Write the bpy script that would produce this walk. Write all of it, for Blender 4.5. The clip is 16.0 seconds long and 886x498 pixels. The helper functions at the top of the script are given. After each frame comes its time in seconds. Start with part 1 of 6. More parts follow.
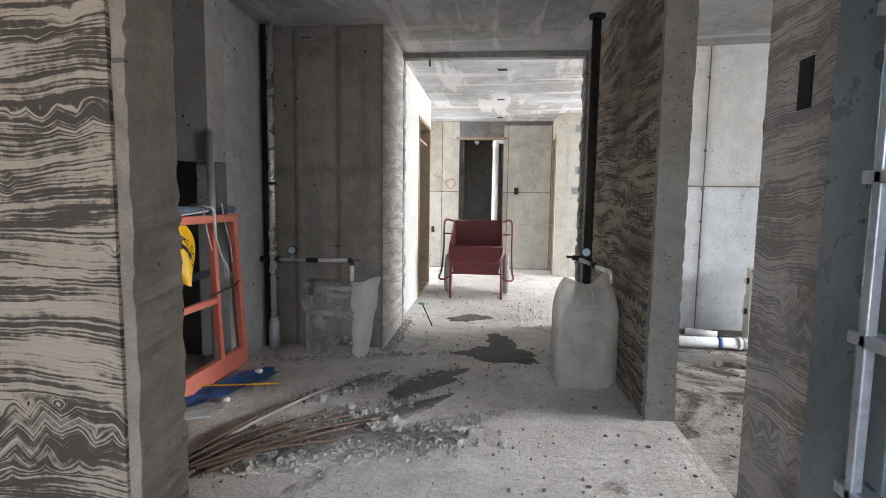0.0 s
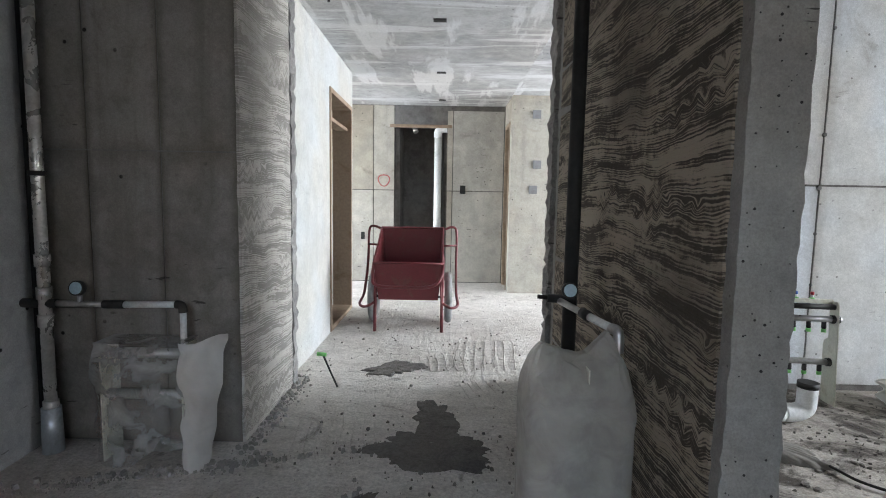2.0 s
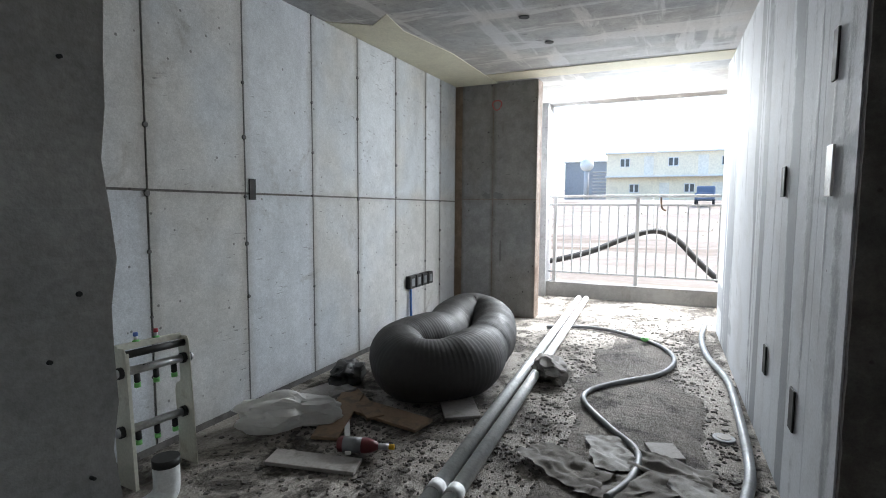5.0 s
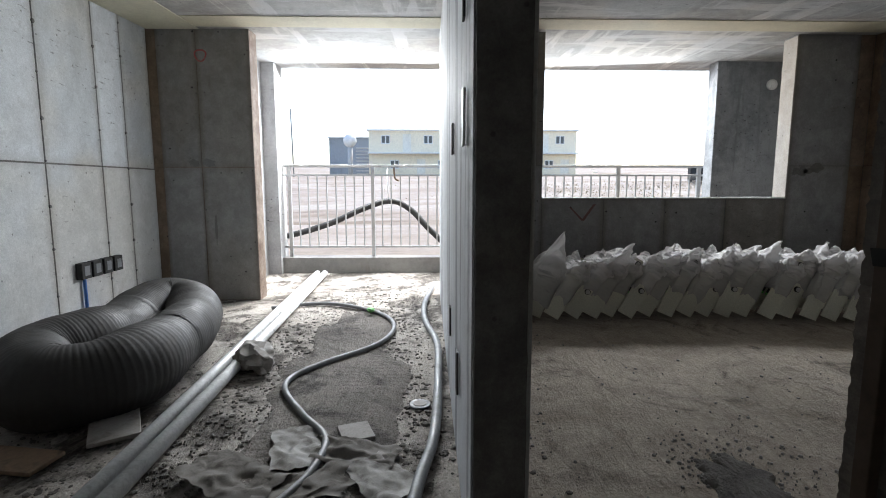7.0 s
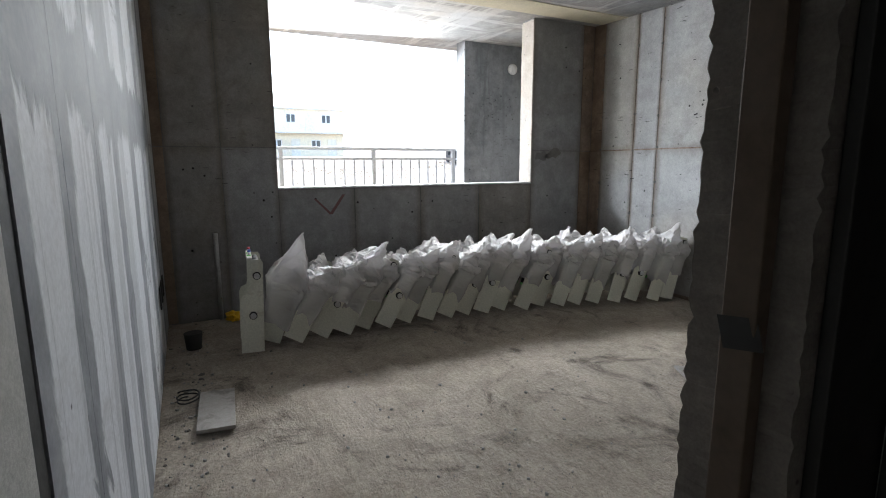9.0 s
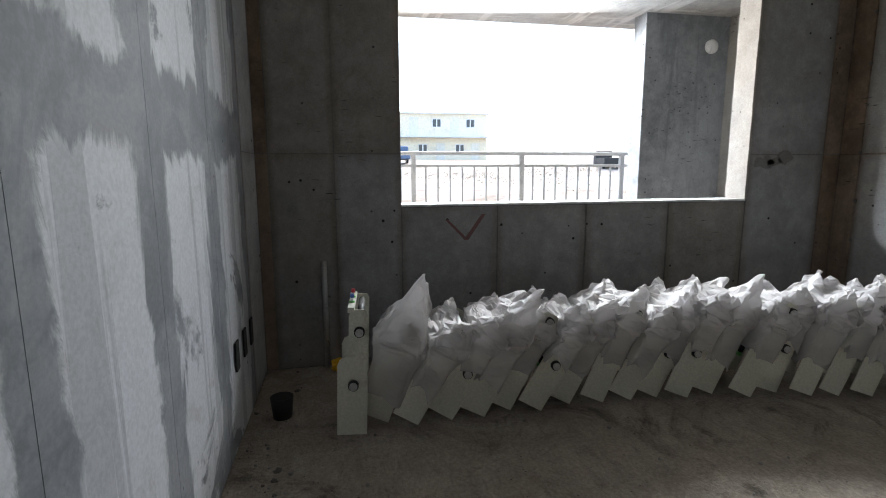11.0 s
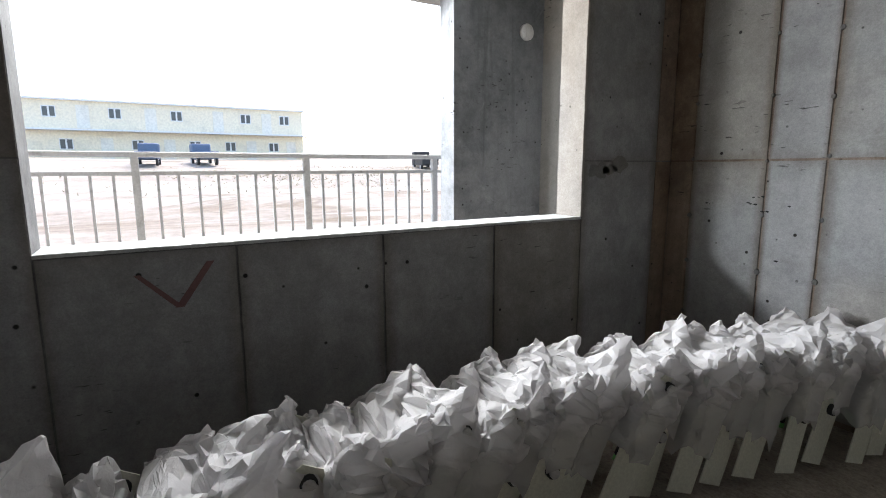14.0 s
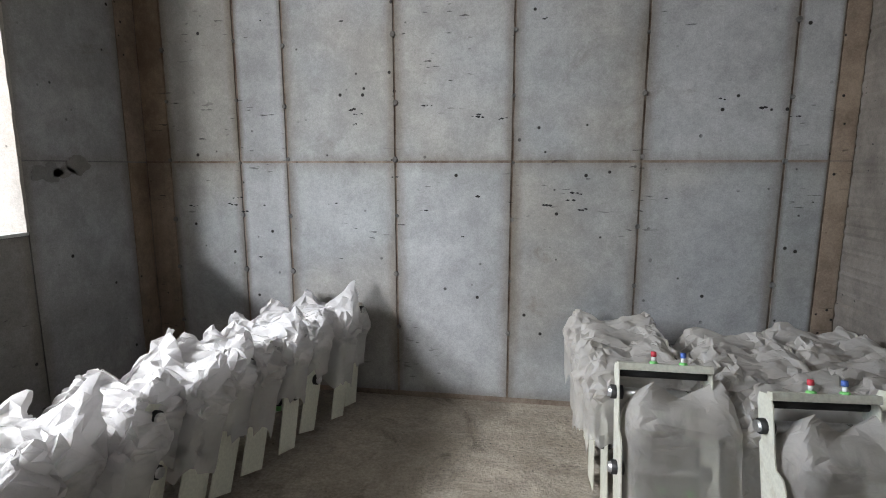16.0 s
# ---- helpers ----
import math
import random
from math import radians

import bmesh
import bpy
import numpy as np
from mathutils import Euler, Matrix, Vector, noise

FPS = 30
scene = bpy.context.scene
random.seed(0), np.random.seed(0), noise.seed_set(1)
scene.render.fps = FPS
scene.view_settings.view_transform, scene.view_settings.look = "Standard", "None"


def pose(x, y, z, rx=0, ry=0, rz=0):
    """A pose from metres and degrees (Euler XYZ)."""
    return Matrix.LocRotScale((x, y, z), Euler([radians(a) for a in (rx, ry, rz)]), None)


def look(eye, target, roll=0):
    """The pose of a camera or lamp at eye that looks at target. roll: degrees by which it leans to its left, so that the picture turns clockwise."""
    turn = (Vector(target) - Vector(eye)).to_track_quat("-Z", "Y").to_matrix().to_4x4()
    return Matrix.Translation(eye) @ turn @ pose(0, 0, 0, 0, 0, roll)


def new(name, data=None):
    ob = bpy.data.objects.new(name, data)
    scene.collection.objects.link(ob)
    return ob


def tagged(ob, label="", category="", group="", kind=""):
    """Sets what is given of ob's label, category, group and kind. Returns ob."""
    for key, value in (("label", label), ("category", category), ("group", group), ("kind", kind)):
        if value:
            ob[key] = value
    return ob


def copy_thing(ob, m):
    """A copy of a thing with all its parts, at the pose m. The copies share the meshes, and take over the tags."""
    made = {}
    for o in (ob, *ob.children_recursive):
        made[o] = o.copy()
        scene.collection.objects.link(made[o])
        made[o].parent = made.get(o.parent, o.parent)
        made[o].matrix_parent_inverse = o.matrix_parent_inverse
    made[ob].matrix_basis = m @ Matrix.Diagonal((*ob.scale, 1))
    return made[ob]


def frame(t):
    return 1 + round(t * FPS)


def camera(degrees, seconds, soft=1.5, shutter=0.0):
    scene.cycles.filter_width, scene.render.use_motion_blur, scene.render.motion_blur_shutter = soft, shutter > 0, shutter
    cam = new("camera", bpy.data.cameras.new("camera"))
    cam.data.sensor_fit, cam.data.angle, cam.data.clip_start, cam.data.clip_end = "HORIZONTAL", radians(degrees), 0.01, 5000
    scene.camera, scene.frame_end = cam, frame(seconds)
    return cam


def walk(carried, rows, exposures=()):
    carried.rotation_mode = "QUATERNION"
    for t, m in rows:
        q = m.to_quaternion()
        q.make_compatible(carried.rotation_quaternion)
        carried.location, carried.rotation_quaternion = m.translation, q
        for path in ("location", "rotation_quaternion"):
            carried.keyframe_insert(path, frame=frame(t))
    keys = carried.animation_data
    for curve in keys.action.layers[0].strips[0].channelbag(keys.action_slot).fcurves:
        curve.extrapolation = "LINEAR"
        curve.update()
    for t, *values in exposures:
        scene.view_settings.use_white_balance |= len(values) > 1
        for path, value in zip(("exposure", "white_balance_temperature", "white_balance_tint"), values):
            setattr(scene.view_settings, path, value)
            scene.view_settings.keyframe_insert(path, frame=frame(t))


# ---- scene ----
cam = camera(82.1, 16.0, soft=1.0)
PATH = [
    (0, (0.229, 0.291, 1.111), (0.029, 2.272, 0.917), 0.8),
    (0.5, (0.209, 0.693, 1.09), (0.007, 2.673, 0.89), 0.9),
    (1, (0.175, 1.029, 1.135), (0.059, 3.015, 0.935), 0.9),
    (1.5, (0.237, 1.401, 1.14), (0.199, 3.39, 0.94), 0.9),
    (2, (0.327, 1.706, 1.133), (0.322, 3.696, 0.937), 1.0),
    (2.5, (0.422, 2.017, 1.163), (0.722, 3.985, 0.971), 0.8),
    (3, (0.568, 2.222, 1.152), (1.282, 4.081, 0.965), 0.7),
    (3.5, (0.714, 2.379, 1.151), (1.801, 4.05, 0.98), 0.5),
    (4, (0.764, 2.532, 1.183), (2.264, 3.844, 1.016), 0.5),
    (4.2, (0.787, 2.568, 1.191), (2.4, 3.738, 1.027), 0.4),
    (6.3, (1.254, 2.428, 1.133), (3.205, 2.819, 0.935), 0.2),
    (6.5, (1.292, 2.357, 1.128), (3.262, 2.634, 0.917), 0.0),
    (7, (1.382, 2.204, 1.106), (3.366, 2.147, 0.856), -0.0),
    (7.5, (1.562, 2.151, 1.112), (3.465, 1.605, 0.83), -0.2),
    (8, (1.694, 2.041, 1.135), (3.46, 1.156, 0.822), -0.1),
    (8.5, (1.917, 1.817, 1.15), (3.663, 0.898, 0.823), -0.4),
    (9, (2.165, 1.754, 1.157), (3.928, 0.867, 0.83), -0.2),
    (9.5, (2.399, 1.673, 1.186), (4.219, 0.912, 0.856), -0.3),
    (10, (2.693, 1.598, 1.204), (4.574, 1.001, 0.881), -0.3),
    (12.5, (3.828, 1.223, 1.2), (5.781, 0.927, 0.89), -0.2),
    (13, (4.026, 1.118, 1.244), (5.942, 0.637, 0.929), -0.2),
    (13.5, (4.169, 0.932, 1.263), (5.994, 0.179, 0.945), -0.3),
    (14, (4.263, 0.794, 1.255), (5.963, -0.211, 0.94), -0.2),
    (14.5, (4.348, 0.718, 1.27), (5.761, -0.663, 0.965), -0.2),
    (15, (4.286, 0.618, 1.268), (5.382, -1.028, 0.971), -0.3),
    (15.5, (4.196, 0.57, 1.25), (4.949, -1.259, 0.953), -0.3),
    (16, (4.2, 0.589, 1.26), (4.496, -1.364, 0.944), -0.0),
]
EXPOSURES = [(0.0, 4.7, 6780, 14), (0.5, 4.7, 6400, 13), (1.5, 4.56, 6450, 12), (3.0, 4.1, 6420, 9), (4.2, 3.68, 6400, 9), (6.3, 2.82, 6480, 10), (7.0, 2.88, 6530, 10), (7.6, 2.95, 6530, 10), (8.0, 3.3, 6530, 10),
             (8.5, 3.76, 6500, 10), (10.0, 3.62, 6450, 10), (12.5, 3.46, 6480, 10), (13.5, 3.48, 6500, 10), (14.2, 3.1, 6650, 11), (15.0, 2.9, 6720, 11), (15.5, 3.5, 6680, 11), (16.0, 3.8, 6580, 11)]
walk(cam, [(t, look(eye, target, roll)) for t, eye, target, roll in PATH], EXPOSURES)

# ---- daylight: a bright overcast sky ----
world = bpy.data.worlds.new("overcast_sky")
scene.world = world
world.use_nodes = True
sky = world.node_tree.nodes.new("ShaderNodeTexSky")
sky.sky_type = 'NISHITA'
sky.sun_disc = False
sky.sun_elevation, sky.sun_rotation = radians(52), radians(120)
sky.air_density, sky.dust_density, sky.ozone_density = 1.0, 2.0, 1.0
back = world.node_tree.nodes["Background"]
back.inputs["Strength"].default_value = 0.06
world.node_tree.links.new(sky.outputs["Color"], back.inputs["Color"])

sun_data = bpy.data.lights.new("sun", 'SUN')
sun_data.energy, sun_data.angle, sun_data.color = 0.5, radians(20), (1.0, 0.96, 0.9)
sun = new("sun", sun_data)
sun.matrix_world = look((20, -14, 24), (0, 0, 0))


def window_light(name, eye, target, w, h, watts):
    data = bpy.data.lights.new(name, 'AREA')
    data.shape, data.size, data.size_y, data.energy, data.color = 'RECTANGLE', w, h, watts, (0.93, 0.97, 1.0)
    ob = new(name, data)
    ob.matrix_world = look(eye, target)
    return ob


# daylight entering by the openings that lie round a corner
window_light("kitchen_window_light", (6.2, 6.4, 1.5), (0.0, 6.4, 0.9), 2.6, 1.9, 27)
window_light("side_room_window_light", (-3.9, 7.7, 1.5), (0.0, 7.7, 0.8), 1.4, 1.6, 11)
window_light("entrance_light", (0.1, -0.6, 2.0), (-0.4, 1.9, 0.0), 1.0, 0.6, 0.36)
# the bright sky band in the balcony openings
window_light("living_sky_light", (8.08, 3.05, 2.36), (6.4, 3.05, -0.2), 1.9, 0.32, 34)
window_light("bedroom_sky_light", (8.08, 0.0, 2.36), (6.3, 0.4, -0.2), 1.75, 0.32, 17.5)


# ---- node helpers ----
def material(name):
    m = bpy.data.materials.new(name)
    m.use_nodes = True
    nt = m.node_tree
    return m, nt, nt.nodes["Principled BSDF"]


def feed(nt, socket, value):
    if isinstance(value, bpy.types.NodeSocket):
        nt.links.new(value, socket)
    elif isinstance(value, (tuple, list)) and len(value) == 3 and socket.type == 'RGBA':
        socket.default_value = (*value, 1)
    else:
        socket.default_value = value


def place_of(nt, own=False, scale=(1, 1, 1)):
    if own:
        out = nt.nodes.new("ShaderNodeTexCoord").outputs["Object"]
    else:
        out = nt.nodes.new("ShaderNodeNewGeometry").outputs["Position"]
    if scale == (1, 1, 1):
        return out
    n = nt.nodes.new("ShaderNodeVectorMath")
    n.operation = 'MULTIPLY'
    nt.links.new(out, n.inputs[0])
    n.inputs[1].default_value = scale
    return n.outputs[0]


def noise_of(nt, vec, scale, detail=4, rough=0.55, distort=0.0):
    n = nt.nodes.new("ShaderNodeTexNoise")
    feed(nt, n.inputs["Vector"], vec)
    n.inputs["Scale"].default_value, n.inputs["Detail"].default_value = scale, detail
    n.inputs["Roughness"].default_value, n.inputs["Distortion"].default_value = rough, distort
    return n.outputs["Fac"]


def voronoi_of(nt, vec, scale, feature='F1'):
    n = nt.nodes.new("ShaderNodeTexVoronoi")
    n.feature = feature
    feed(nt, n.inputs["Vector"], vec)
    n.inputs["Scale"].default_value = scale
    return n.outputs["Distance"]


def calc(nt, op, a, b=0.0, clamp=False):
    n = nt.nodes.new("ShaderNodeMath")
    n.operation, n.use_clamp = op, clamp
    feed(nt, n.inputs[0], a)
    feed(nt, n.inputs[1], b)
    return n.outputs[0]


def span(nt, fac, lo, hi, a=0.0, b=1.0):
    n = nt.nodes.new("ShaderNodeMapRange")
    n.interpolation_type = 'SMOOTHSTEP'
    feed(nt, n.inputs[0], fac)
    for i, v in enumerate((lo, hi, a, b)):
        n.inputs[i + 1].default_value = v
    return n.outputs[0]


def blend(nt, fac, a, b, kind='MIX'):
    n = nt.nodes.new("ShaderNodeMix")
    n.data_type, n.blend_type = 'RGBA', kind
    feed(nt, n.inputs[0], fac)
    feed(nt, n.inputs[6], a)
    feed(nt, n.inputs[7], b)
    return n.outputs[2]


def grey(nt, value):
    n = nt.nodes.new("ShaderNodeCombineColor")
    for i in range(3):
        feed(nt, n.inputs[i], value)
    return n.outputs[0]


def relief(nt, bsdf, height, strength=0.4, distance=0.01):
    n = nt.nodes.new("ShaderNodeBump")
    n.inputs["Strength"].default_value, n.inputs["Distance"].default_value = strength, distance
    feed(nt, n.inputs["Height"], height)
    nt.links.new(n.outputs["Normal"], bsdf.inputs["Normal"])


def chance(nt):
    return nt.nodes.new("ShaderNodeObjectInfo").outputs["Random"]


# ---- materials ----
def concrete(name, light, dark, stain=(0.16, 0.13, 0.1), stain_amount=0.35, holes=1.0, streak=0.35, rough=0.88, vary=0.16, grain=0.34, pit=14, joint='', joint_amount=0.6, strokes=0.0):
    m, nt, bsdf = material(name)
    p = place_of(nt)
    big = noise_of(nt, p, 0.9, 5, 0.6, 0.4)
    mid = noise_of(nt, p, 8.0, 8, 0.72, 0.15)
    runs = noise_of(nt, place_of(nt, scale=(7, 7, 0.55)), 1.0, 5, 0.6, 0.3)
    fine = noise_of(nt, p, 160, 3, 0.7)
    tone = calc(nt, 'ADD', calc(nt, 'MULTIPLY', big, 0.55), calc(nt, 'MULTIPLY', mid, 0.45))
    c = blend(nt, span(nt, tone, 0.36, 0.64), dark, light)
    c = blend(nt, calc(nt, 'MULTIPLY', span(nt, runs, 0.52, 0.72), streak), c, dark)
    c = blend(nt, calc(nt, 'MULTIPLY', span(nt, noise_of(nt, p, 2.1, 7, 0.7, 1.2), 0.58, 0.74), stain_amount), c, stain)
    if strokes:
        # pale trowel strokes that cross each other
        for scale in ((0.5, 4.5, 1), (4.0, 0.6, 1)):
            n = noise_of(nt, place_of(nt, scale=scale), 1.0, 5, 0.6, 0.3)
            c = blend(nt, calc(nt, 'MULTIPLY', span(nt, n, 0.54, 0.6), strokes), c, (0.72, 0.72, 0.71))
    if joint:
        # cement bleed and dirt along the form joints, on both sides of each panel's edge
        sep = nt.nodes.new("ShaderNodeSeparateXYZ")
        nt.links.new(nt.nodes.new("ShaderNodeTexCoord").outputs["Generated"], sep.inputs[0])
        ragged = calc(nt, 'MULTIPLY', calc(nt, 'SUBTRACT', noise_of(nt, place_of(nt, scale=(9, 9, 2.2)), 1.0, 6, 0.7), 0.5), 0.9)
        across = calc(nt, 'ABSOLUTE', calc(nt, 'SUBTRACT', sep.outputs[0 if joint == 'y' else 1], 0.5))
        upward = calc(nt, 'ABSOLUTE', calc(nt, 'SUBTRACT', sep.outputs[2], 0.5))
        bleed = span(nt, calc(nt, 'ADD', across, calc(nt, 'MULTIPLY', ragged, 0.16)), 0.38, 0.53)
        sill = span(nt, calc(nt, 'ADD', upward, calc(nt, 'MULTIPLY', ragged, 0.1)), 0.44, 0.53)
        c = blend(nt, calc(nt, 'MULTIPLY', calc(nt, 'MAXIMUM', bleed, calc(nt, 'MULTIPLY', sill, 0.7)), joint_amount), c, stain)
    c = blend(nt, 1.0, c, grey(nt, span(nt, fine, 0.2, 0.8, 1.0 - grain * 0.5, 1.0 + grain * 0.3)), 'MULTIPLY')
    c = blend(nt, 1.0, c, grey(nt, span(nt, noise_of(nt, p, 42, 6, 0.75, 0.4), 0.3, 0.7, 1 - grain * 0.22, 1 + grain * 0.2)), 'MULTIPLY')
    c = blend(nt, 1.0, c, grey(nt, span(nt, chance(nt), 0, 1, 1 - vary, 1 + vary * 0.35)), 'MULTIPLY')
    hue = blend(nt, span(nt, noise_of(nt, p, 0.9, 3), 0.4, 0.6), (1.035, 1.0, 0.955), (0.965, 0.995, 1.03))
    c = blend(nt, 1.0, c, blend(nt, span(nt, chance(nt), 0.2, 0.9), hue, (0.97, 0.995, 1.035)), 'MULTIPLY')
    pits = span(nt, voronoi_of(nt, p, pit), 0.07, 0.12, 1.0, 0.0)
    pits = calc(nt, 'MULTIPLY', pits, span(nt, noise_of(nt, p, 2.6, 3), 0.49, 0.56))
    dash = span(nt, noise_of(nt, place_of(nt, scale=(11, 11, 60)), 1.0, 2, 0.5), 0.68, 0.73)
    dash = calc(nt, 'MULTIPLY', dash, span(nt, noise_of(nt, p, 1.6, 3), 0.5, 0.62))
    pits = calc(nt, 'MAXIMUM', pits, calc(nt, 'MULTIPLY', dash, 0.8))
    pits = calc(nt, 'MULTIPLY', pits, holes)
    c = blend(nt, pits, c, (0.03, 0.028, 0.026))
    feed(nt, bsdf.inputs["Base Color"], c)
    bsdf.inputs["Roughness"].default_value = rough
    bsdf.inputs["Specular IOR Level"].default_value = 0.3
    h = calc(nt, 'ADD', calc(nt, 'MULTIPLY', mid, 0.6), calc(nt, 'MULTIPLY', fine, 0.25))
    h = calc(nt, 'SUBTRACT', h, calc(nt, 'MULTIPLY', pits, 1.5))
    relief(nt, bsdf, h, 0.35, 0.008)
    return m


def plaster_bands(name, light, dark):
    """Pale wall with darker upright and level strokes of joint plaster."""
    m, nt, bsdf = material(name)
    p = place_of(nt)
    up = noise_of(nt, place_of(nt, scale=(4.2, 4.2, 0.22)), 1.0, 3, 0.5, 0.5)
    level = noise_of(nt, place_of(nt, scale=(0.3, 0.3, 2.6)), 1.0, 2, 0.5, 0.6)
    edge = calc(nt, 'MULTIPLY', calc(nt, 'SUBTRACT', noise_of(nt, p, 14, 5, 0.7), 0.5), 0.12)
    s = calc(nt, 'MAXIMUM', span(nt, calc(nt, 'ADD', up, edge), 0.5, 0.56), calc(nt, 'MULTIPLY', span(nt, calc(nt, 'ADD', level, edge), 0.6, 0.66), 0.8))
    tone = noise_of(nt, p, 3, 6, 0.65, 0.8)
    c = blend(nt, s, light, dark)
    c = blend(nt, span(nt, tone, 0.4, 0.7, 0.0, 0.35), c, (0.36, 0.35, 0.34))
    spots = calc(nt, 'MULTIPLY', span(nt, voronoi_of(nt, p, 13), 0.04, 0.09, 1.0, 0.0), span(nt, noise_of(nt, p, 2.3, 3), 0.52, 0.6))
    c = blend(nt, spots, c, (0.07, 0.07, 0.075))
    c = blend(nt, 1.0, c, grey(nt, span(nt, noise_of(nt, p, 90, 3), 0.3, 0.7, 0.92, 1.05)), 'MULTIPLY')
    feed(nt, bsdf.inputs["Base Color"], c)
    bsdf.inputs["Roughness"].default_value = 0.8
    relief(nt, bsdf, calc(nt, 'ADD', s, tone), 0.25, 0.006)
    return m


def plaster_joints(name, light, dark):
    """Whitened wall with broad ragged strokes of grey plaster over the panel joints and a level band."""
    m, nt, bsdf = material(name)
    p = place_of(nt)
    sep, own = nt.nodes.new("ShaderNodeSeparateXYZ"), nt.nodes.new("ShaderNodeSeparateXYZ")
    nt.links.new(p, sep.inputs[0])
    nt.links.new(nt.nodes.new("ShaderNodeTexCoord").outputs["Generated"], own.inputs[0])
    ragged = calc(nt, 'SUBTRACT', noise_of(nt, place_of(nt, scale=(5, 5, 1.6)), 1.0, 6, 0.65, 0.8), 0.5)
    across = calc(nt, 'ADD', calc(nt, 'ABSOLUTE', calc(nt, 'SUBTRACT', own.outputs[0], 0.5)), calc(nt, 'MULTIPLY', ragged, 0.5))
    level = calc(nt, 'ADD', calc(nt, 'ABSOLUTE', calc(nt, 'SUBTRACT', sep.outputs[2], 1.36)), calc(nt, 'MULTIPLY', ragged, 0.3))
    patch = noise_of(nt, p, 1.3, 7, 0.6, 1.0)
    s = calc(nt, 'MAXIMUM', span(nt, across, 0.3, 0.36), span(nt, level, 0.13, 0.09))
    s = calc(nt, 'MAXIMUM', s, span(nt, patch, 0.6, 0.64))
    s = calc(nt, 'MAXIMUM', s, calc(nt, 'MULTIPLY', span(nt, noise_of(nt, place_of(nt, scale=(9, 9, 0.35)), 1.0, 4, 0.6, 0.3), 0.54, 0.6), 0.4))
    tone = noise_of(nt, p, 4, 6, 0.65, 0.8)
    c = blend(nt, s, light, blend(nt, span(nt, tone, 0.35, 0.65), dark, tuple(1.5 * v for v in dark)))
    c = blend(nt, span(nt, tone, 0.5, 0.7, 0.0, 0.35), c, (0.3, 0.29, 0.28))
    spots = calc(nt, 'MULTIPLY', span(nt, voronoi_of(nt, p, 12), 0.05, 0.1, 1.0, 0.0), span(nt, noise_of(nt, p, 2.3, 3), 0.5, 0.58))
    c = blend(nt, spots, c, (0.07, 0.07, 0.075))
    c = blend(nt, 1.0, c, grey(nt, span(nt, noise_of(nt, p, 90, 3), 0.3, 0.7, 0.9, 1.06)), 'MULTIPLY')
    feed(nt, bsdf.inputs["Base Color"], c)
    bsdf.inputs["Roughness"].default_value = 0.75
    relief(nt, bsdf, calc(nt, 'ADD', calc(nt, 'MULTIPLY', s, 0.6), tone), 0.35, 0.008)
    return m


def combed_mortar(name, light, dark):
    """Tile mortar drawn over the wall with a toothed trowel: wavy, layered strokes."""
    m, nt, bsdf = material(name)
    p = place_of(nt)
    sep = nt.nodes.new("ShaderNodeSeparateXYZ")
    nt.links.new(p, sep.inputs[0])
    u = calc(nt, 'ADD', sep.outputs[0], sep.outputs[1])
    z = sep.outputs[2]
    sway = calc(nt, 'MULTIPLY', noise_of(nt, p, 1.4, 2), 0.16)
    hand = calc(nt, 'MULTIPLY', noise_of(nt, p, 7.0, 2), 0.03)
    zig = calc(nt, 'PINGPONG', calc(nt, 'ADD', u, calc(nt, 'MULTIPLY', noise_of(nt, p, 6.0, 2), 0.06)), 0.04)
    where = span(nt, noise_of(nt, place_of(nt, scale=(1.6, 1.6, 4.2)), 1.0, 2), 0.55, 0.64)
    zig = calc(nt, 'MULTIPLY', calc(nt, 'MULTIPLY', zig, where), 0.9)
    zz = calc(nt, 'ADD', calc(nt, 'ADD', calc(nt, 'ADD', z, sway), hand), zig)
    comb = nt.nodes.new("ShaderNodeCombineXYZ")
    feed(nt, comb.inputs[0], calc(nt, 'MULTIPLY', u, 0.7))
    feed(nt, comb.inputs[2], zz)
    vec = comb.outputs[0]

    def rows(k, detail, along):
        n = nt.nodes.new("ShaderNodeVectorMath")
        n.operation = 'MULTIPLY'
        nt.links.new(vec, n.inputs[0])
        n.inputs[1].default_value = (along, 1, k)
        return noise_of(nt, n.outputs[0], 1.0, detail, 0.6)

    bands, teeth = rows(15, 4, 3.6), rows(150, 2, 1.6)
    groove = calc(nt, 'SINE', calc(nt, 'MULTIPLY', zz, 640.0))
    tone = calc(nt, 'ADD', calc(nt, 'MULTIPLY', bands, 0.56), calc(nt, 'MULTIPLY', teeth, 0.44))
    tone = calc(nt, 'ADD', tone, calc(nt, 'MULTIPLY', groove, 0.028))
    tone = calc(nt, 'ADD', tone, calc(nt, 'MULTIPLY', calc(nt, 'SUBTRACT', noise_of(nt, p, 30, 4, 0.7), 0.5), 0.22))
    c = blend(nt, span(nt, tone, 0.455, 0.545), dark, light)
    c = blend(nt, span(nt, noise_of(nt, p, 1.3, 4), 0.5, 0.7, 0.0, 0.6), c, dark)
    feed(nt, bsdf.inputs["Base Color"], c)
    bsdf.inputs["Roughness"].default_value = 0.92
    relief(nt, bsdf, tone, 0.9, 0.02)
    return m


